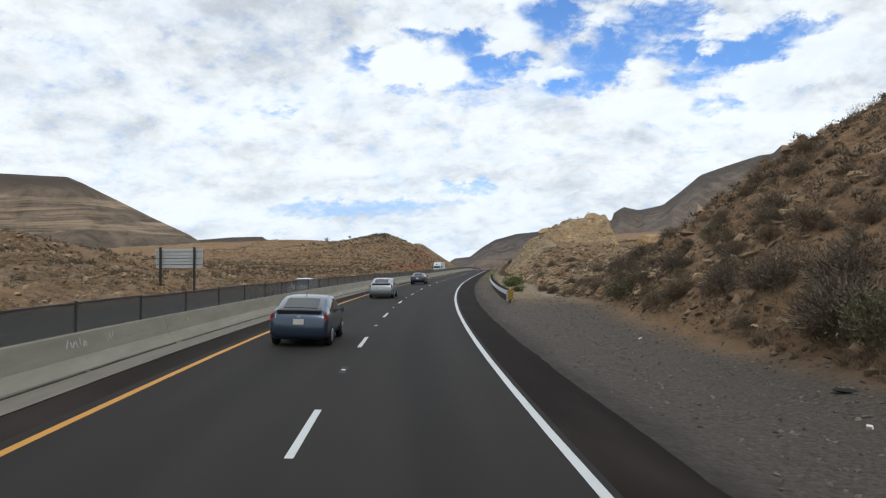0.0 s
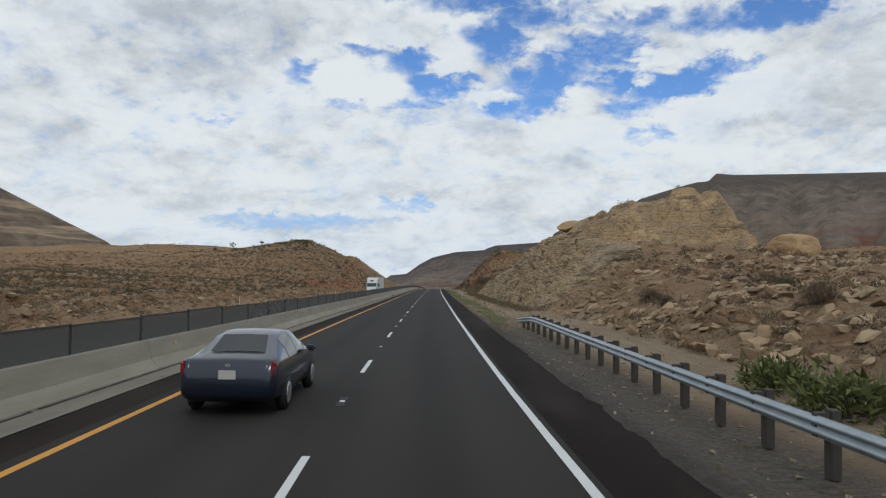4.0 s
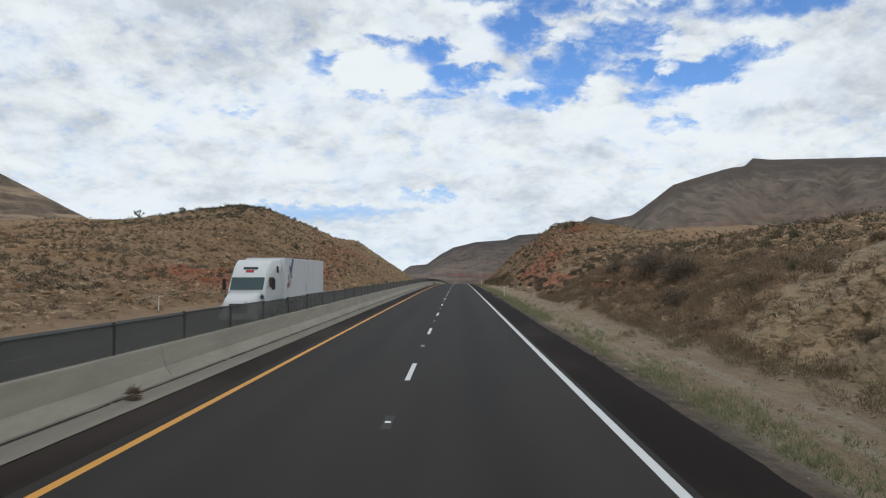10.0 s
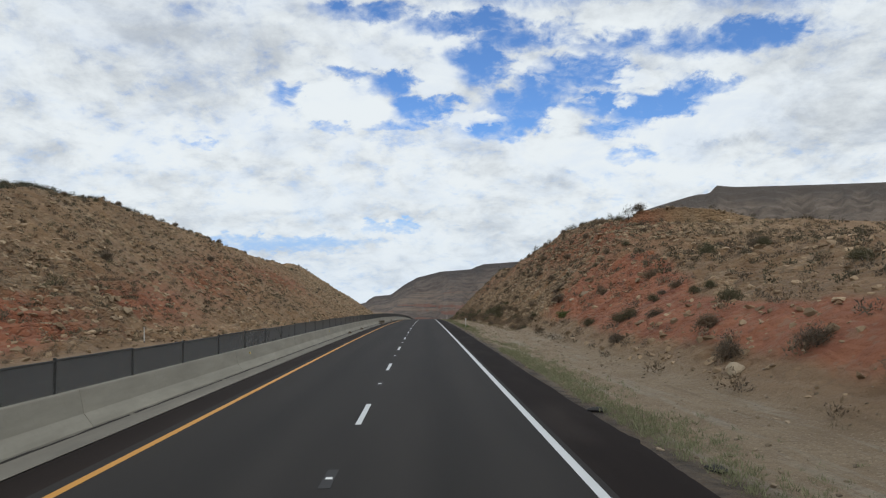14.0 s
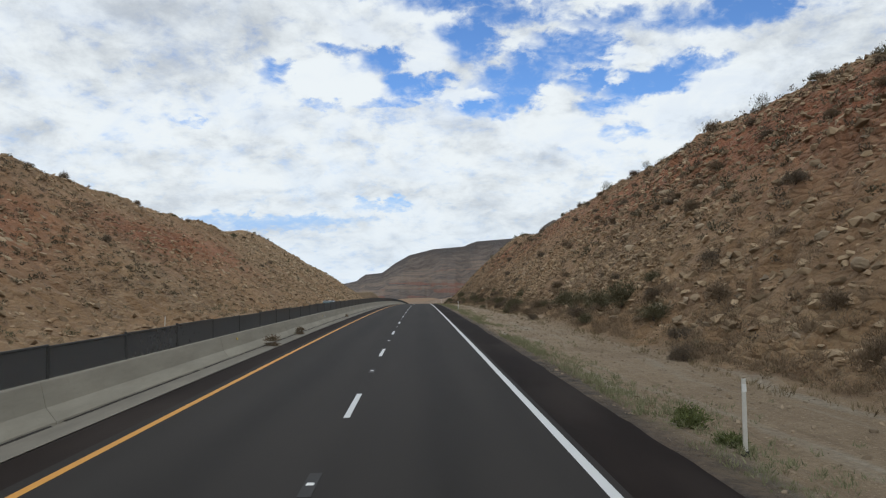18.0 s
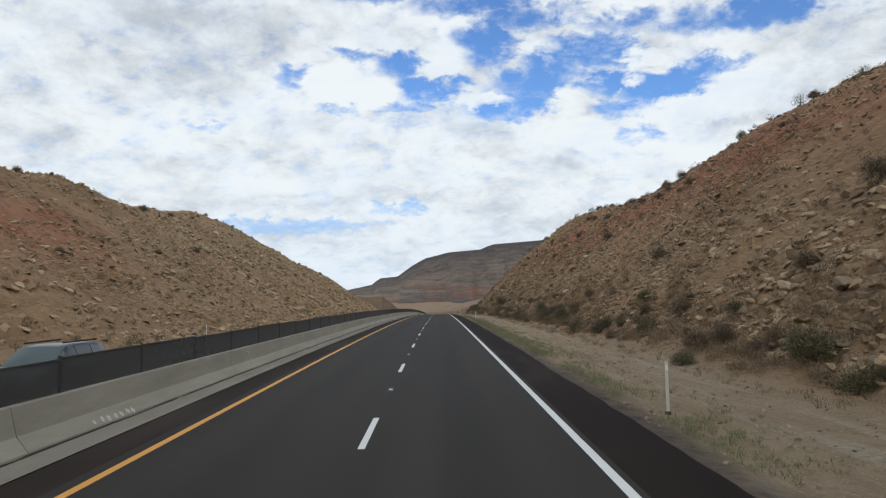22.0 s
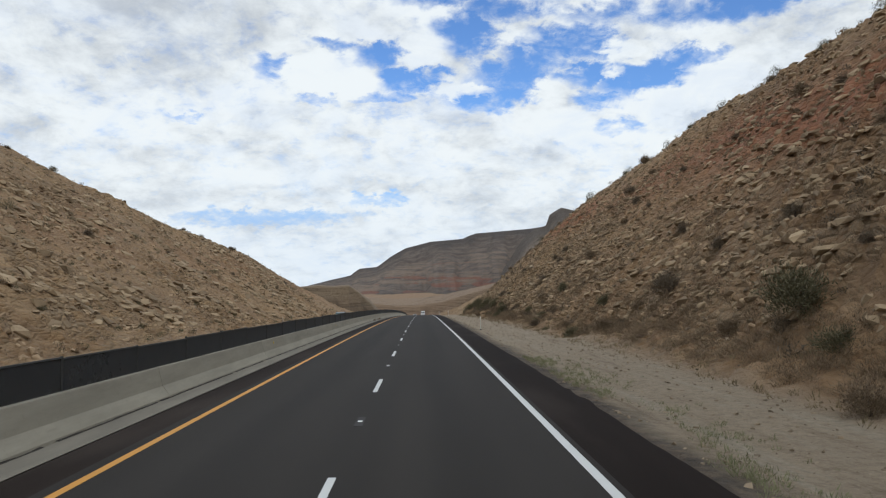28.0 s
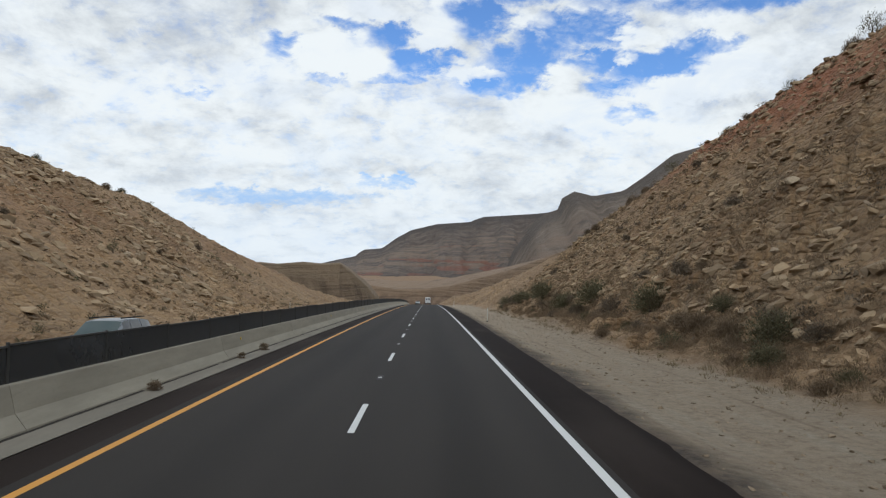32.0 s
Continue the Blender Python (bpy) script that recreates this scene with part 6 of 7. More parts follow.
k = 0
s0 = 53.0
while s0 < 121.5:
    s1 = s0 + 3.81
    n = len(WAVE)
    rows_v = []
    for s, push in ((s0 - 0.16, 0.006), (s0 + 1.9, 0.0), (s1, 0.0)):
        drop = 0.0 if s < 114 else -0.5 * smooth(np.array(s), 114, 124)
        rows_v.append(at_road(np.full(n, s), [float(rail_e(np.array(s))) - p[0] - push for p in WAVE], [0.53 + p[1] + float(drop) for p in WAVE]))
        rows_v.append(at_road(np.full(n, s), [float(rail_e(np.array(s))) - p[0] - push + 0.006 for p in WAVE], [0.53 + p[1] + float(drop) for p in WAVE]))
    v = np.concatenate([rows_v[0], rows_v[2], rows_v[4], rows_v[1], rows_v[3], rows_v[5]])
    faces = []
    for lay, flip in ((0, False), (3 * n, True)):
        for r in range(2):
            for i in range(n - 1):
                q = (lay + r * n + i, lay + r * n + i + 1, lay + (r + 1) * n + i + 1, lay + (r + 1) * n + i)
                faces.append(q[::-1] if flip else q)
    mesh_object("rail_beam", v, faces, M_GALV, True, rail)
    for s in (s0 + 0.95, s0 + 2.85):
        if s > 121:
            continue
        ee = float(rail_e(np.array(s)))
        drop = -0.5 * float(smooth(np.array(s), 114, 124))
        bm = soft_box(0.15, 0.20, 0.98, 0.012)
        part("timber_post", bm, M_TIMBER, rail).matrix_basis = road_pose(s, ee + 0.26, 0.26 + drop)
        bm = soft_box(0.19, 0.15, 0.34, 0.012)
        part("blockout", bm, M_TIMBER, rail).matrix_basis = road_pose(s, ee + 0.09, 0.54 + drop)
        bm = bmesh.new()
        bmesh.ops.create_cone(bm, cap_ends=True, segments=8, radius1=0.018, radius2=0.012, depth=0.02, matrix=pose(0, 0, 0, 0, -90, 0))
        part("bolt", bm, M_GALV, rail).matrix_basis = road_pose(s, ee - 0.006, 0.53 + drop)
    s0 = s1
bm = soft_box(0.10, 0.12, 0.80, 0.01)
part("end_post", bm, M_GALV, rail).matrix_basis = road_pose(52.75, 7.27, 0.36)
bm = bmesh.new()
bmesh.ops.create_cone(bm, cap_ends=True, segments=8, radius1=0.018, radius2=0.018, depth=2.1, matrix=pose(0, 0, 0, 90, 0, 0))
part("anchor_cable", bm, M_GALV, rail).matrix_basis = road_pose(53.9, 7.34, 0.22) @ pose(0, 0, 0, 14, 0, 0)
panel = part("hazard_panel", soft_box(0.36, 0.03, 0.74, 0.006, 1), M_SIGNYELLOW, rail, "yellow end panel with black diagonal stripes")
panel.matrix_basis = road_pose(52.55, 7.50, 0.44)
# diagonal stripes, clipped to the panel
for k in range(-2, 4):
    mid = k * 0.20 - 0.02
    bm = bmesh.new()
    pts = [(-0.18, mid - 0.09), (0.18, mid + 0.17), (0.18, mid + 0.27), (-0.18, mid + 0.01)]
    clipped = []
    for lim, sign in ((0.37, 1), (-0.37, -1)):
        src, clipped = (pts if sign > 0 else clipped), []
        for i, p in enumerate(src):
            q = src[(i + 1) % len(src)]
            pin, qin = sign * p[1] <= sign * lim, sign * q[1] <= sign * lim
            if pin:
                clipped.append(p)
            if pin != qin:
                t = (lim - p[1]) / (q[1] - p[1])
                clipped.append((p[0] + (q[0] - p[0]) * t, lim))
    if len(clipped) < 3:
        continue
    vs = [bm.verts.new((p[0], -0.019, p[1])) for p in clipped]
    f = bm.faces.new(vs)
    bmesh.ops.solidify(bm, geom=[f], thickness=0.003)
    part("stripe", bm, M_BLACK, panel)

# back of a road sign beside the other carriageway
sign = tagged(new("road_sign"), "back of a large ribbed aluminium road sign on two dark posts", "road sign")
sign.matrix_basis = road_pose(70.7, -23.1, 0.0) @ pose(0, 0, 0, 0, 0, 0)
for k in range(6):
    part("panel_plank", soft_box(4.6, 0.04, 0.298, 0.012, 1), M_ALU, sign).matrix_basis = Matrix.Translation((0, 0.0, 2.42 + 0.305 * k))
    part("rib", soft_box(4.58, 0.05, 0.035, 0.008, 1), M_STEELDARK if k % 2 else M_ALU, sign).matrix_basis = Matrix.Translation((0, -0.045, 2.29 + 0.305 * k))
for x in (-1.75, 1.55):
    low = float(ground_height(np.array([70.7]), np.array([-23.1 + x]))[0])
    bm = bmesh.new()
    box(bm, 0, 0, (4.25 + low) / 2, 0.04, 0.22, 4.25 - low)
    for dy in (-0.10, 0.10):
        box(bm, 0, dy, (4.25 + low) / 2, 0.16, 0.02, 4.25 - low)
    part("post", bm, M_STEELDARK, sign).matrix_basis = Matrix.Translation((x, -0.19, 0))

# lumps of broken asphalt and litter on the verge
M_LUMP = plain("broken asphalt", (0.016, 0.014, 0.013), 0.95, 0, 0.3, 12)
M_PAPER = plain("white litter", (0.65, 0.65, 0.63), 0.7)
for k, (s, e, size) in enumerate(((259.4, 5.5, 0.28), (258.8, 5.75, 0.34), (257.8, 6.05, 0.22), (258.2, 6.0, 0.3), (256.9, 6.35, 0.3), (260.8, 5.6, 0.2), (237, 5.6, 0.3), (270, 5.5, 0.35), (282.5, 5.5, 0.4), (276.5, 5.9, 0.3), (17.5, 10.6, 0.30))):
    ob = new("asphalt_lump", BOULDERS[k % 6].copy())
    ob.data.materials[0] = M_LUMP
    ob.matrix_basis = Matrix.Translation(at_road(s, e, float(ground_height(np.array([s]), np.array([e]))[0]) + 0.03)) @ pose(0, 0, 0, 0, 0, 50 * k) @ Matrix.Diagonal((size * 0.85, size * 0.6, size * 0.22, 1))
    tagged(ob, "flat black lump of broken asphalt on the verge", "debris", "lumps of broken asphalt")
for k, (s, e) in enumerate(((29.5, 10.0), (15.2, 9.6))):
    bm = soft_box(0.16, 0.11, 0.035, 0.012)
    for v in bm.verts:
        v.co.z += 0.03 * math.sin(v.co.x * 30 + k)
    ob = part("litter", bm, M_PAPER, None)
    ob.matrix_basis = Matrix.Translation(at_road(s, e, float(ground_height(np.array([s]), np.array([e]))[0]) + 0.03)) @ pose(0, 0, 0, 8, -6, 70 * k)
    tagged(ob, "crumpled white scrap of litter on the gravel", "litter", "scraps on the gravel")


# ---- vehicles ----
def paint(name, rgb, metal=0.3, rough=0.28):
    m = Mat(name, rough, metal)
    at = m.place()
    m.color(m.mix(m.noise(at, 2.5, 4), tuple(c * 0.88 for c in rgb), rgb))
    m.b.inputs["Coat Weight"].default_value = 0.6
    m.b.inputs["Coat Roughness"].default_value = 0.08
    return m.done()


def pane(name, rgb):
    m = Mat(name, 0.06)
    m.color(rgb)
    m.b.inputs["Specular IOR Level"].default_value = 0.45
    return m.done()


P_SILVER, P_BLUE, P_NAVY = paint("silver paint", (0.30, 0.325, 0.335), 0.6), paint("steel blue paint", (0.042, 0.062, 0.095), 0.5), paint("navy paint", (0.020, 0.026, 0.045), 0.4)
P_TRUCK = plain("dull white truck paint", (0.54, 0.56, 0.56), 0.45, 0.0, 0.06, 1.5)
P_WHITE, P_GREY, P_DARK = paint("white paint", (0.62, 0.63, 0.64), 0.0, 0.35), paint("grey paint", (0.14, 0.16, 0.18), 0.5), paint("charcoal paint", (0.035, 0.040, 0.045), 0.4)
G_DARK = pane("tinted glass", (0.012, 0.015, 0.018))
G_GREEN = pane("windscreen glass", (0.035, 0.060, 0.062))
M_TYRE = plain("tyre rubber", (0.014, 0.014, 0.014), 0.85)
M_RIM = plain("alloy rim", (0.38, 0.39, 0.40), 0.35, 0.7)
M_TRIM = plain("black trim", (0.012, 0.012, 0.013), 0.55)
M_RED = plain("red lamp", (0.30, 0.012, 0.014), 0.2)
M_LAMP = plain("clear lamp", (0.60, 0.62, 0.64), 0.15, 0.2)
M_PLATE = plain("pale plate", (0.50, 0.48, 0.44), 0.5)


def ring(y, zb, belt, roof, w, wr):
    g = 0.95 * w
    half = [(0, zb), (0.80 * w, zb), (0.965 * w, zb + 0.10), (w, zb + 0.48 * (belt - zb)), (0.985 * w, belt - 0.07), (g, belt), ((g + wr) / 2 + 0.012, (belt + roof) / 2), (wr, roof - 0.05 * min(1, (roof - belt) * 6)), (0.72 * wr, roof - 0.012), (0, roof)]
    return [(x, y, z) for x, z in half] + [(-x, y, z) for x, z in half[-2:0:-1]]


def loft(bm, rings, caps=True):
    rows = [[bm.verts.new(p) for p in r] for r in rings]
    n = len(rows[0])
    for a, b in zip(rows, rows[1:]):
        for i in range(n):
            bm.faces.new((a[i], b[i], b[(i + 1) % n], a[(i + 1) % n]))
    if caps:
        bm.faces.new(rows[0])
        bm.faces.new(rows[-1][::-1])
    bmesh.ops.recalc_face_normals(bm, faces=bm.faces)
    return rows


def glass_patch(stations, a, b, cols, out, material, root, name):
    """A pane that lies a little proud of the body between two stations."""
    bm = bmesh.new()
    r = [ring(*st) for st in stations]
    rows = []
    for t in np.linspace(a, b, 4):
        i = min(int(t), len(r) - 2)
        f = t - i
        rows.append([tuple(np.array(r[i][c]) * (1 - f) + np.array(r[i + 1][c]) * f + np.array(out)) for c in cols])
    vv = [[bm.verts.new(p) for p in row] for row in rows]
    for p, q in zip(vv, vv[1:]):
        for i in range(len(p) - 1):
            bm.faces.new((p[i], q[i], q[i + 1], p[i + 1]))
    return part(name, bm, material, root, "", True)


def wheel(parent, x, y, radius, wide=0.20):
    root = part("wheel", soft_box(0.01, 0.01, 0.01, 0.001, 1), M_TRIM, parent)
    root.matrix_basis = pose(x, y, radius)
    bm = bmesh.new()
    bmesh.ops.create_cone(bm, cap_ends=True, segments=28, radius1=radius, radius2=radius, depth=wide, matrix=pose(0, 0, 0, 0, 90, 0))
    bmesh.ops.bevel(bm, geom=[e for e in bm.edges if abs(e.verts[0].co.x - e.verts[1].co.x) < 0.01], offset=0.03, segments=2, affect="EDGES")
    part("tyre", bm, M_TYRE, root, "", True)
    side = 1 if x > 0 else -1
    bm = bmesh.new()
    bmesh.ops.create_cone(bm, cap_ends=True, segments=24, radius1=radius * 0.66, radius2=radius * 0.58, depth=0.02, matrix=pose(side * (wide / 2 + 0.006), 0, 0, 0, 90 * side, 0))
    for k in range(5):
        box(bm, side * (wide / 2 + 0.018), 0, 0, 0.012, radius * 0.15, radius * 1.1, (36 * k, 0, 0))
    part("rim", bm, M_RIM, root)


def car(name, label, category, body_paint, stations, glass, windows, rear, front, wheels, radius, extras=()):
    """A car facing +y: a lofted body with its panes, wheels, lamps, bumpers, mirrors and plate."""
    root = tagged(new(name), label, category)
    bm = bmesh.new()
    loft(bm, [ring(*st) for st in stations])
    part("body", bm, body_paint, root, "", True)
    a, b, c, d = glass
    glass_patch(stations, a, b, (8, 9, 10), (0, -0.008, 0.012), G_DARK, root, "rear_window")
    glass_patch(stations, c, d, (7, 8, 9, 10, 11), (0, 0.010, 0.012), G_GREEN, root, "windscreen")
    for u0, u1 in windows:
        glass_patch(stations, u0, u1, (5, 6, 7), (0.010, 0, 0), G_DARK, root, "side_window")
        glass_patch(stations, u0, u1, (13, 12, 11), (-0.010, 0, 0), G_DARK, root, "side_window")
    y0, w0, z0 = rear
    for sgn in (1, -1):
        part("tail_lamp", soft_box(0.11, 0.16, 0.28, 0.04), M_RED, root, "red tail lamp").matrix_basis = pose(sgn * (w0 - 0.07), y0 + 0.10, z0)
        part("lamp_lens", soft_box(0.10, 0.16, 0.24, 0.04), M_LAMP, root, "clear lamp lens").matrix_basis = pose(sgn * (w0 - 0.165), y0 + 0.105, z0)
    part("plate", soft_box(0.31, 0.015, 0.16, 0.005, 1), M_PLATE, root, "pale number plate").matrix_basis = pose(0, y0 - 0.012, z0 - 0.10)
    part("rear_bumper", soft_box(w0 * 1.75, 0.14, 0.13, 0.05), M_TRIM, root, "dark lower bumper").matrix_basis = pose(0, y0 + 0.09, stations[0][1] + 0.02)
    y1, w1, z1 = front
    for sgn in (1, -1):
        part("headlamp", soft_box(0.34, 0.22, 0.16, 0.05), M_LAMP, root, "clear headlamp").matrix_basis = pose(sgn * (w1 - 0.16), y1 - 0.10, z1, 0, 0, -14 * sgn)
        part("door_mirror", soft_box(0.20, 0.11, 0.13, 0.04), body_paint, root).matrix_basis = pose(sgn * (stations[len(stations) // 2][4] + 0.09), wheels[1] - 0.72, stations[len(stations) // 2][2] + 0.03)
    part("grille", soft_box(w1 * 1.1, 0.04, 0.18, 0.02), M_TRIM, root).matrix_basis = pose(0, y1 + 0.0, z1 - 0.14)
    for x in (stations[4][4] - 0.08, -stations[4][4] + 0.08):
        for y in wheels:
            wheel(root, x, y, radius)
    for pname, m, w, d, h, mat in extras:
        part(pname, soft_box(w, d, h, min(w, d, h) * 0.3), mat, root).matrix_basis = m
    return root


HATCH = [(-2.23, 0.40, 0.66, 0.70, 0.74, 0.66), (-2.19, 0.30, 0.84, 0.90, 0.82, 0.70), (-2.08, 0.24, 0.98, 1.08, 0.86, 0.72), (-1.98, 0.22, 0.98, 1.13, 0.86, 0.70), (-1.15, 0.20, 0.96, 1.40, 0.87, 0.67),
         (-0.35, 0.20, 0.94, 1.48, 0.87, 0.67), (0.30, 0.20, 0.93, 1.47, 0.87, 0.67), (0.85, 0.20, 0.93, 1.30, 0.87, 0.69), (1.42, 0.20, 0.91, 0.97, 0.86, 0.68), (1.90, 0.22, 0.80, 0.84, 0.83, 0.60), (2.15, 0.26, 0.64, 0.68, 0.74, 0.52), (2.24, 0.36, 0.54, 0.57, 0.62, 0.46)]


def hatchback(label, body_paint):
    return car("hatchback_car", label, "car", body_paint, HATCH, (3.08, 4.0, 6.5, 7.95), ((3.7, 5.05), (5.15, 6.1), (6.18, 7.3)), (-2.22, 0.84, 0.86), (2.20, 0.74, 0.66), (-1.36, 1.36), 0.315,
               (("spoiler", pose(0, -2.06, 1.085, 8), 1.30, 0.22, 0.035, M_TRIM), ("lower_window", pose(0, -2.125, 1.01, 14), 1.26, 0.05, 0.17, M_TRIM), ("badge", pose(0, -2.19, 0.91), 0.11, 0.02, 0.07, M_RIM), ("roof_aerial", pose(0, -0.75, 1.50, -35), 0.02, 0.02, 0.14, M_TRIM)))


SUV = [(-2.35, 0.45, 0.80, 0.84, 0.80, 0.70), (-2.30, 0.34, 1.02, 1.08, 0.90, 0.72), (-2.24, 0.30, 1.10, 1.45, 0.92, 0.70), (-2.10, 0.28, 1.10, 1.68, 0.93, 0.68), (-1.2, 0.27, 1.09, 1.76, 0.94, 0.68), (-0.2, 0.27, 1.08, 1.77, 0.94, 0.67),
       (0.35, 0.27, 1.08, 1.72, 0.94, 0.68), (0.95, 0.27, 1.08, 1.36, 0.94, 0.74), (1.25, 0.28, 1.07, 1.14, 0.93, 0.76), (1.95, 0.30, 1.00, 1.05, 0.91, 0.70), (2.25, 0.34, 0.82, 0.88, 0.86, 0.62), (2.36, 0.45, 0.62, 0.66, 0.74, 0.55)]


def suv(label, body_paint):
    return car("suv_car", label, "car", body_paint, SUV, (1.9, 2.9, 6.1, 7.9), ((2.6, 4.0), (4.08, 5.0), (5.08, 6.5)), (-2.36, 0.88, 1.0), (2.30, 0.82, 0.86), (-1.42, 1.42), 0.37,
               (("roof_rail", pose(0.60, -0.8, 1.79), 0.04, 2.2, 0.05, M_TRIM), ("roof_rail", pose(-0.60, -0.8, 1.79), 0.04, 2.2, 0.05, M_TRIM)))


SEDAN = [(-2.40, 0.42, 0.66, 0.70, 0.76, 0.66), (-2.35, 0.32, 0.92, 0.98, 0.84, 0.72), (-2.22, 0.26, 1.00, 1.05, 0.88, 0.72), (-1.75, 0.22, 0.99, 1.08, 0.89, 0.72), (-1.05, 0.20, 0.96, 1.38, 0.90, 0.60),
         (-0.30, 0.20, 0.95, 1.45, 0.90, 0.60), (0.25, 0.20, 0.94, 1.43, 0.90, 0.60), (0.80, 0.20, 0.93, 1.22, 0.90, 0.64), (1.25, 0.20, 0.92, 0.99, 0.89, 0.70), (1.95, 0.22, 0.86, 0.90, 0.87, 0.64), (2.28, 0.28, 0.68, 0.72, 0.78, 0.54), (2.40, 0.38, 0.56, 0.60, 0.66, 0.48)]


def sedan(label, body_paint):
    return car("sedan_car", label, "car", body_paint, SEDAN, (3.1, 4.0, 6.2, 7.95), ((3.9, 5.05), (5.12, 6.9)), (-2.39, 0.86, 0.86), (2.36, 0.80, 0.68), (-1.42, 1.45), 0.32, (("badge", pose(0, -2.36, 0.93), 0.10, 0.02, 0.06, M_RIM),))


hatchback("steel blue hatchback driving in the fast lane", P_BLUE).matrix_basis = road_pose(26.2, -1.75)
hatchback("silver hatchback with a dark rear spoiler in the fast lane", P_SILVER).matrix_basis = road_pose(56.9, -1.75)
sedan("dark navy sedan driving in the fast lane", P_NAVY).matrix_basis = road_pose(93.5, -1.85)
suv("white sport utility car on the other carriageway", P_WHITE).matrix_basis = road_pose(68.8, -10.6, OPP, 180)
suv("dark grey sport utility car on the other carriageway", P_DARK).matrix_basis = road_pose(437.5, -11.0, OPP, 180)
suv("grey sport utility car on the other carriageway", P_GREY).matrix_basis = road_pose(637.2, -11.0, OPP, 180)
sedan("silver sedan far ahead near the crest", P_SILVER).matrix_basis = road_pose(884, -1.8)

# white cargo van far ahead
van = tagged(new("cargo_van"), "white boxy cargo van far ahead near the crest", "van")
van.matrix_basis = road_pose(868, 1.9)
bm = bmesh.new()
loft(bm, [ring(*q) for q in ((-2.9, 0.45, 1.2, 2.5, 0.96, 0.86), (-2.8, 0.40, 1.25, 2.6, 1.0, 0.90), (1.2, 0.40, 1.25, 2.62, 1.0, 0.88), (1.6, 0.40, 1.2, 2.4, 1.0, 0.84), (2.2, 0.40, 1.15, 1.5, 0.98, 0.80), (2.8, 0.45, 1.0, 1.1, 0.92, 0.70), (2.95, 0.5, 0.8, 0.85, 0.8, 0.6))])
part("body", bm, P_WHITE, van, "", True)
for sgn in (1, -1):
    part("rear_door", soft_box(0.84, 0.03, 1.75, 0.02), P_WHITE, van).matrix_basis = pose(sgn * 0.44, -2.91, 1.45)
    part("rear_window", soft_box(0.55, 0.02, 0.5, 0.03), G_DARK, van).matrix_basis = pose(sgn * 0.44, -2.935, 1.95)
    part("tail_lamp", soft_box(0.12, 0.05, 0.4, 0.03), M_RED, van, "red tail lamp").matrix_basis = pose(sgn * 0.90, -2.88, 1.1)
    for y in (-1.9, 1.9):
        wheel(van, sgn * 0.9, y, 0.36, 0.24)
part("rear_bumper", soft_box(1.9, 0.16, 0.2, 0.04), M_TRIM, van).matrix_basis = pose(0, -2.95, 0.5)
part("plate", soft_box(0.31, 0.015, 0.16, 0.005, 1), M_PLATE, van).matrix_basis = pose(0, -2.96, 0.8)

# white road tractor with its box trailer on the other carriageway
truck = tagged(new("tractor_trailer"), "white road tractor pulling a white box trailer on the other carriageway", "truck")
truck.matrix_basis = road_pose(232.0, -11.6, OPP - 0.05, 180)


def slab(bm, rows_):
    """A body from cross sections (y, half width low, half width high, z low, z high)."""
    loft(bm, [[(wl, y, zl), (wl, y, zl + 0.3 * (zh - zl)), ((wl + wh) / 2, y, zl + 0.75 * (zh - zl)), (wh, y, zh - 0.06), (wh - 0.10, y, zh), (-(wh - 0.10), y, zh), (-wh, y, zh - 0.06), (-(wl + wh) / 2, y, zl + 0.75 * (zh - zl)), (-wl, y, zl + 0.3 * (zh - zl)), (-wl, y, zl)] for y, wl, wh, zl, zh in rows_])


bm = bmesh.new()
slab(bm, [(-0.02, 0.85, 0.70, 0.55, 1.30), (-0.25, 1.02, 0.86, 0.45, 1.56), (-0.9, 1.10, 0.92, 0.45, 1.78), (-1.75, 1.16, 1.0, 0.45, 1.98)])
hood = part("hood", bm, P_TRUCK, truck, "", True)
bm = bmesh.new()
slab(bm, [(-1.65, 1.20, 1.12, 0.5, 2.02), (-1.85, 1.22, 1.10, 0.5, 2.35), (-2.25, 1.24, 1.05, 0.5, 3.02), (-2.75, 1.24, 1.08, 0.5, 3.48), (-3.6, 1.24, 1.14, 0.5, 3.86), (-5.4, 1.24, 1.16, 0.5, 3.92), (-5.5, 1.22, 1.14, 0.55, 3.88)])
cab = part("cab", bm, P_TRUCK, truck, "white sleeper cab with a raised roof", True)
part("windscreen", soft_box(2.02, 0.03, 0.86, 0.02), G_GREEN, truck).matrix_basis = pose(0, -1.84, 2.40, 31)
part("roof_window", soft_box(0.9, 0.03, 0.22, 0.02), G_DARK, truck).matrix_basis = pose(0, -2.56, 3.33, 47)
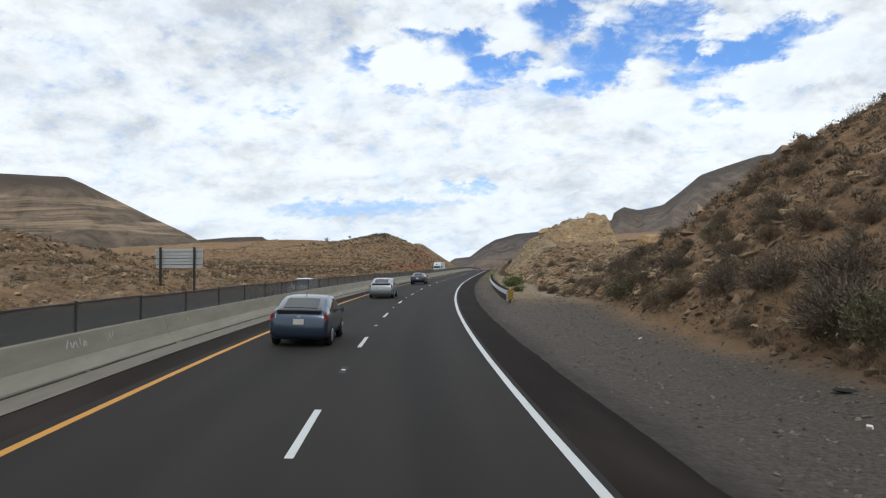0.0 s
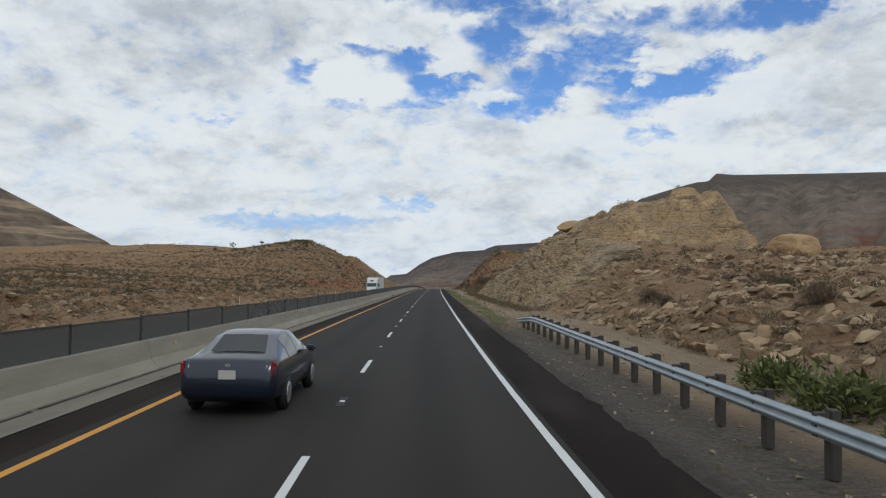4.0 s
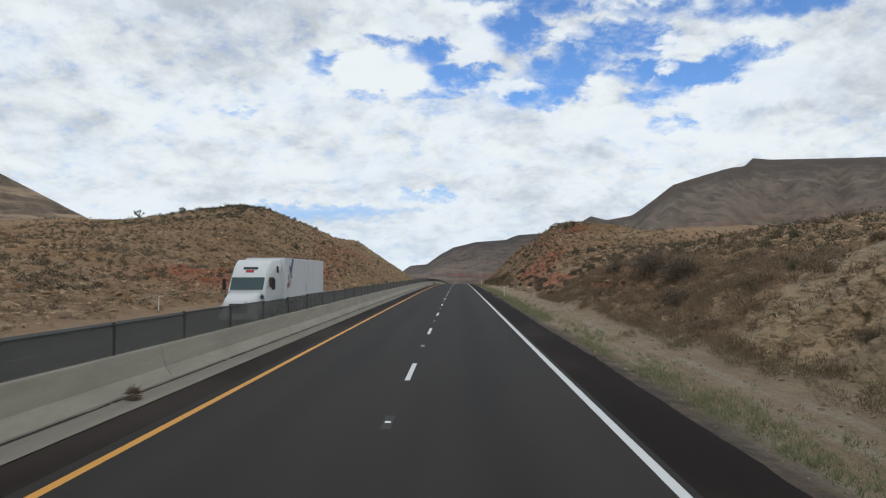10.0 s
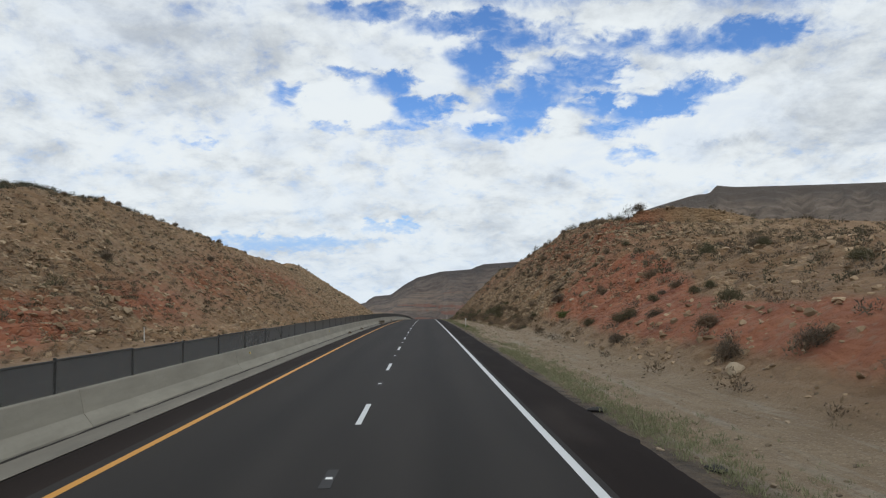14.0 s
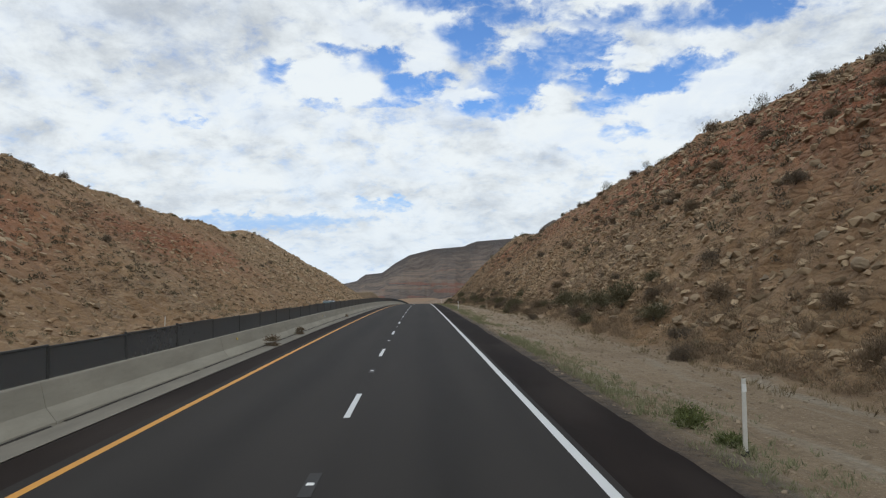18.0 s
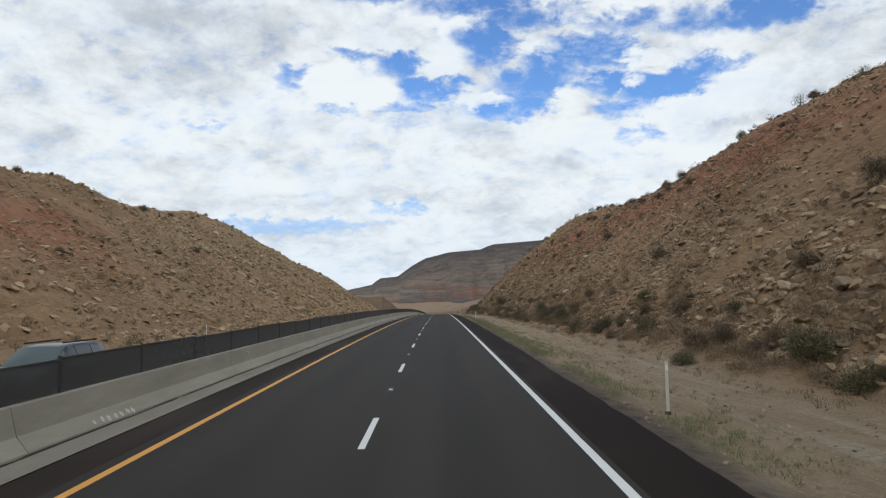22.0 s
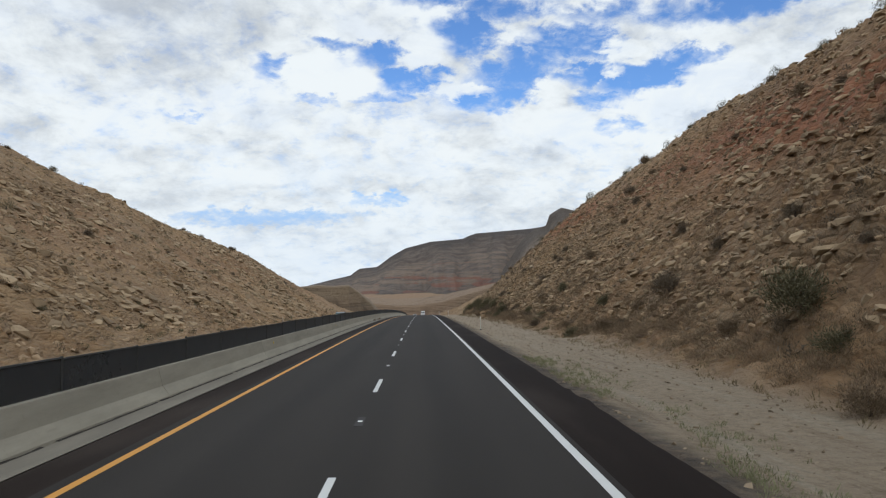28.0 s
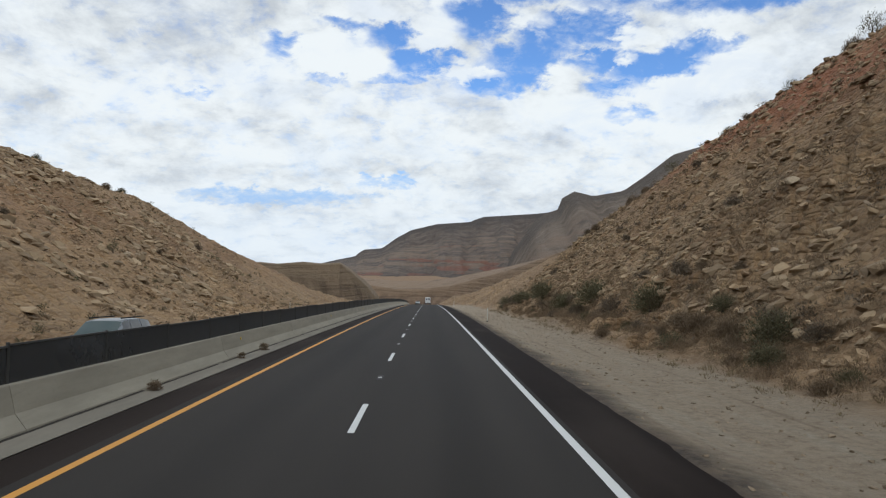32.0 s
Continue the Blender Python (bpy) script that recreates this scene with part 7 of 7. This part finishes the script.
for sgn in (1, -1):
    part("side_window", soft_box(0.03, 0.95, 0.62, 0.02), G_DARK, truck).matrix_basis = pose(sgn * 1.215, -2.95, 2.45, 0, -4 * sgn)
    part("sleeper_window", soft_box(0.03, 0.45, 0.42, 0.02), G_DARK, truck).matrix_basis = pose(sgn * 1.20, -4.4, 3.25, 0, -4 * sgn)
    part("mirror", soft_box(0.22, 0.14, 0.70, 0.05), M_TRIM, truck).matrix_basis = pose(sgn * 1.52, -2.15, 2.35)
    part("mirror_arm", soft_box(0.30, 0.04, 0.04, 0.01), M_TRIM, truck).matrix_basis = pose(sgn * 1.34, -2.15, 2.55)
    part("headlamp", soft_box(0.30, 0.42, 0.22, 0.05), M_LAMP, truck).matrix_basis = pose(sgn * 0.86, -0.34, 1.12, 0, 0, -24 * sgn)
    part("hood_vent", soft_box(0.03, 0.55, 0.20, 0.02), M_TRIM, truck).matrix_basis = pose(sgn * 1.07, -1.25, 1.60, 14)
    for y, wide in ((-1.25, 0.30), (-4.6, 0.55), (-5.9, 0.55), (-16.6, 0.55), (-17.9, 0.55)):
        wheel(truck, sgn * 1.02, y, 0.50, wide)
part("grille", soft_box(1.15, 0.10, 0.62, 0.05), M_TRIM, truck).matrix_basis = pose(0, -0.02, 0.98, 8)
part("grille_bar", soft_box(1.20, 0.04, 0.07, 0.02), M_GALV, truck).matrix_basis = pose(0, -0.02, 1.05, 0, 32)
part("front_bumper", soft_box(2.3, 0.35, 0.42, 0.10), P_TRUCK, truck).matrix_basis = pose(0, -0.12, 0.52)
part("roof_badge", soft_box(0.5, 0.02, 0.2, 0.005, 1), M_RED, truck, "dull red mark").matrix_basis = pose(0, -2.36, 3.14, 43)
P_TRAILER = plain("trailer white", (0.60, 0.61, 0.62), 0.5, 0.0, 0.08, 1.5)
part("trailer_box", soft_box(2.60, 13.6, 2.85, 0.03), P_TRAILER, truck, "white ribbed trailer box").matrix_basis = pose(0, -12.7, 2.62)
for k in range(28):
    for sgn in (1, -1):
        part("trailer_rib", soft_box(0.02, 0.05, 2.62, 0.006, 1), P_TRAILER, truck).matrix_basis = pose(sgn * 1.306, -6.2 - 0.48 * k, 2.62)
part("bottom_rail", soft_box(2.62, 13.6, 0.14, 0.02), M_GALV, truck).matrix_basis = pose(0, -12.7, 1.16)
part("front_fairing", soft_box(2.2, 0.3, 2.4, 0.06), M_TRIM, truck).matrix_basis = pose(0, -5.72, 2.2)
P_FLAGBLUE, P_FLAGRED = plain("faded blue graphic", (0.10, 0.14, 0.26), 0.5), plain("faded red graphic", (0.33, 0.12, 0.12), 0.5)
for mat, y, z, w, h, tilt in ((P_FLAGBLUE, -7.9, 3.62, 1.15, 0.42, 52), (P_FLAGBLUE, -7.5, 3.1, 0.22, 1.1, 40), (P_FLAGRED, -7.0, 2.5, 0.18, 0.9, 30), (P_FLAGRED, -6.75, 2.2, 0.5, 0.35, 20), (M_GALV, -7.3, 2.8, 0.10, 1.4, 36), (M_GALV, -12.5, 1.9, 0.25, 0.5, 10)):
    for sgn in (1, -1):
        part("graphic", soft_box(0.006, w, h, 0.002, 1), mat, truck, "faded flag-like graphic").matrix_basis = pose(sgn * 1.3195, y, z, -tilt)
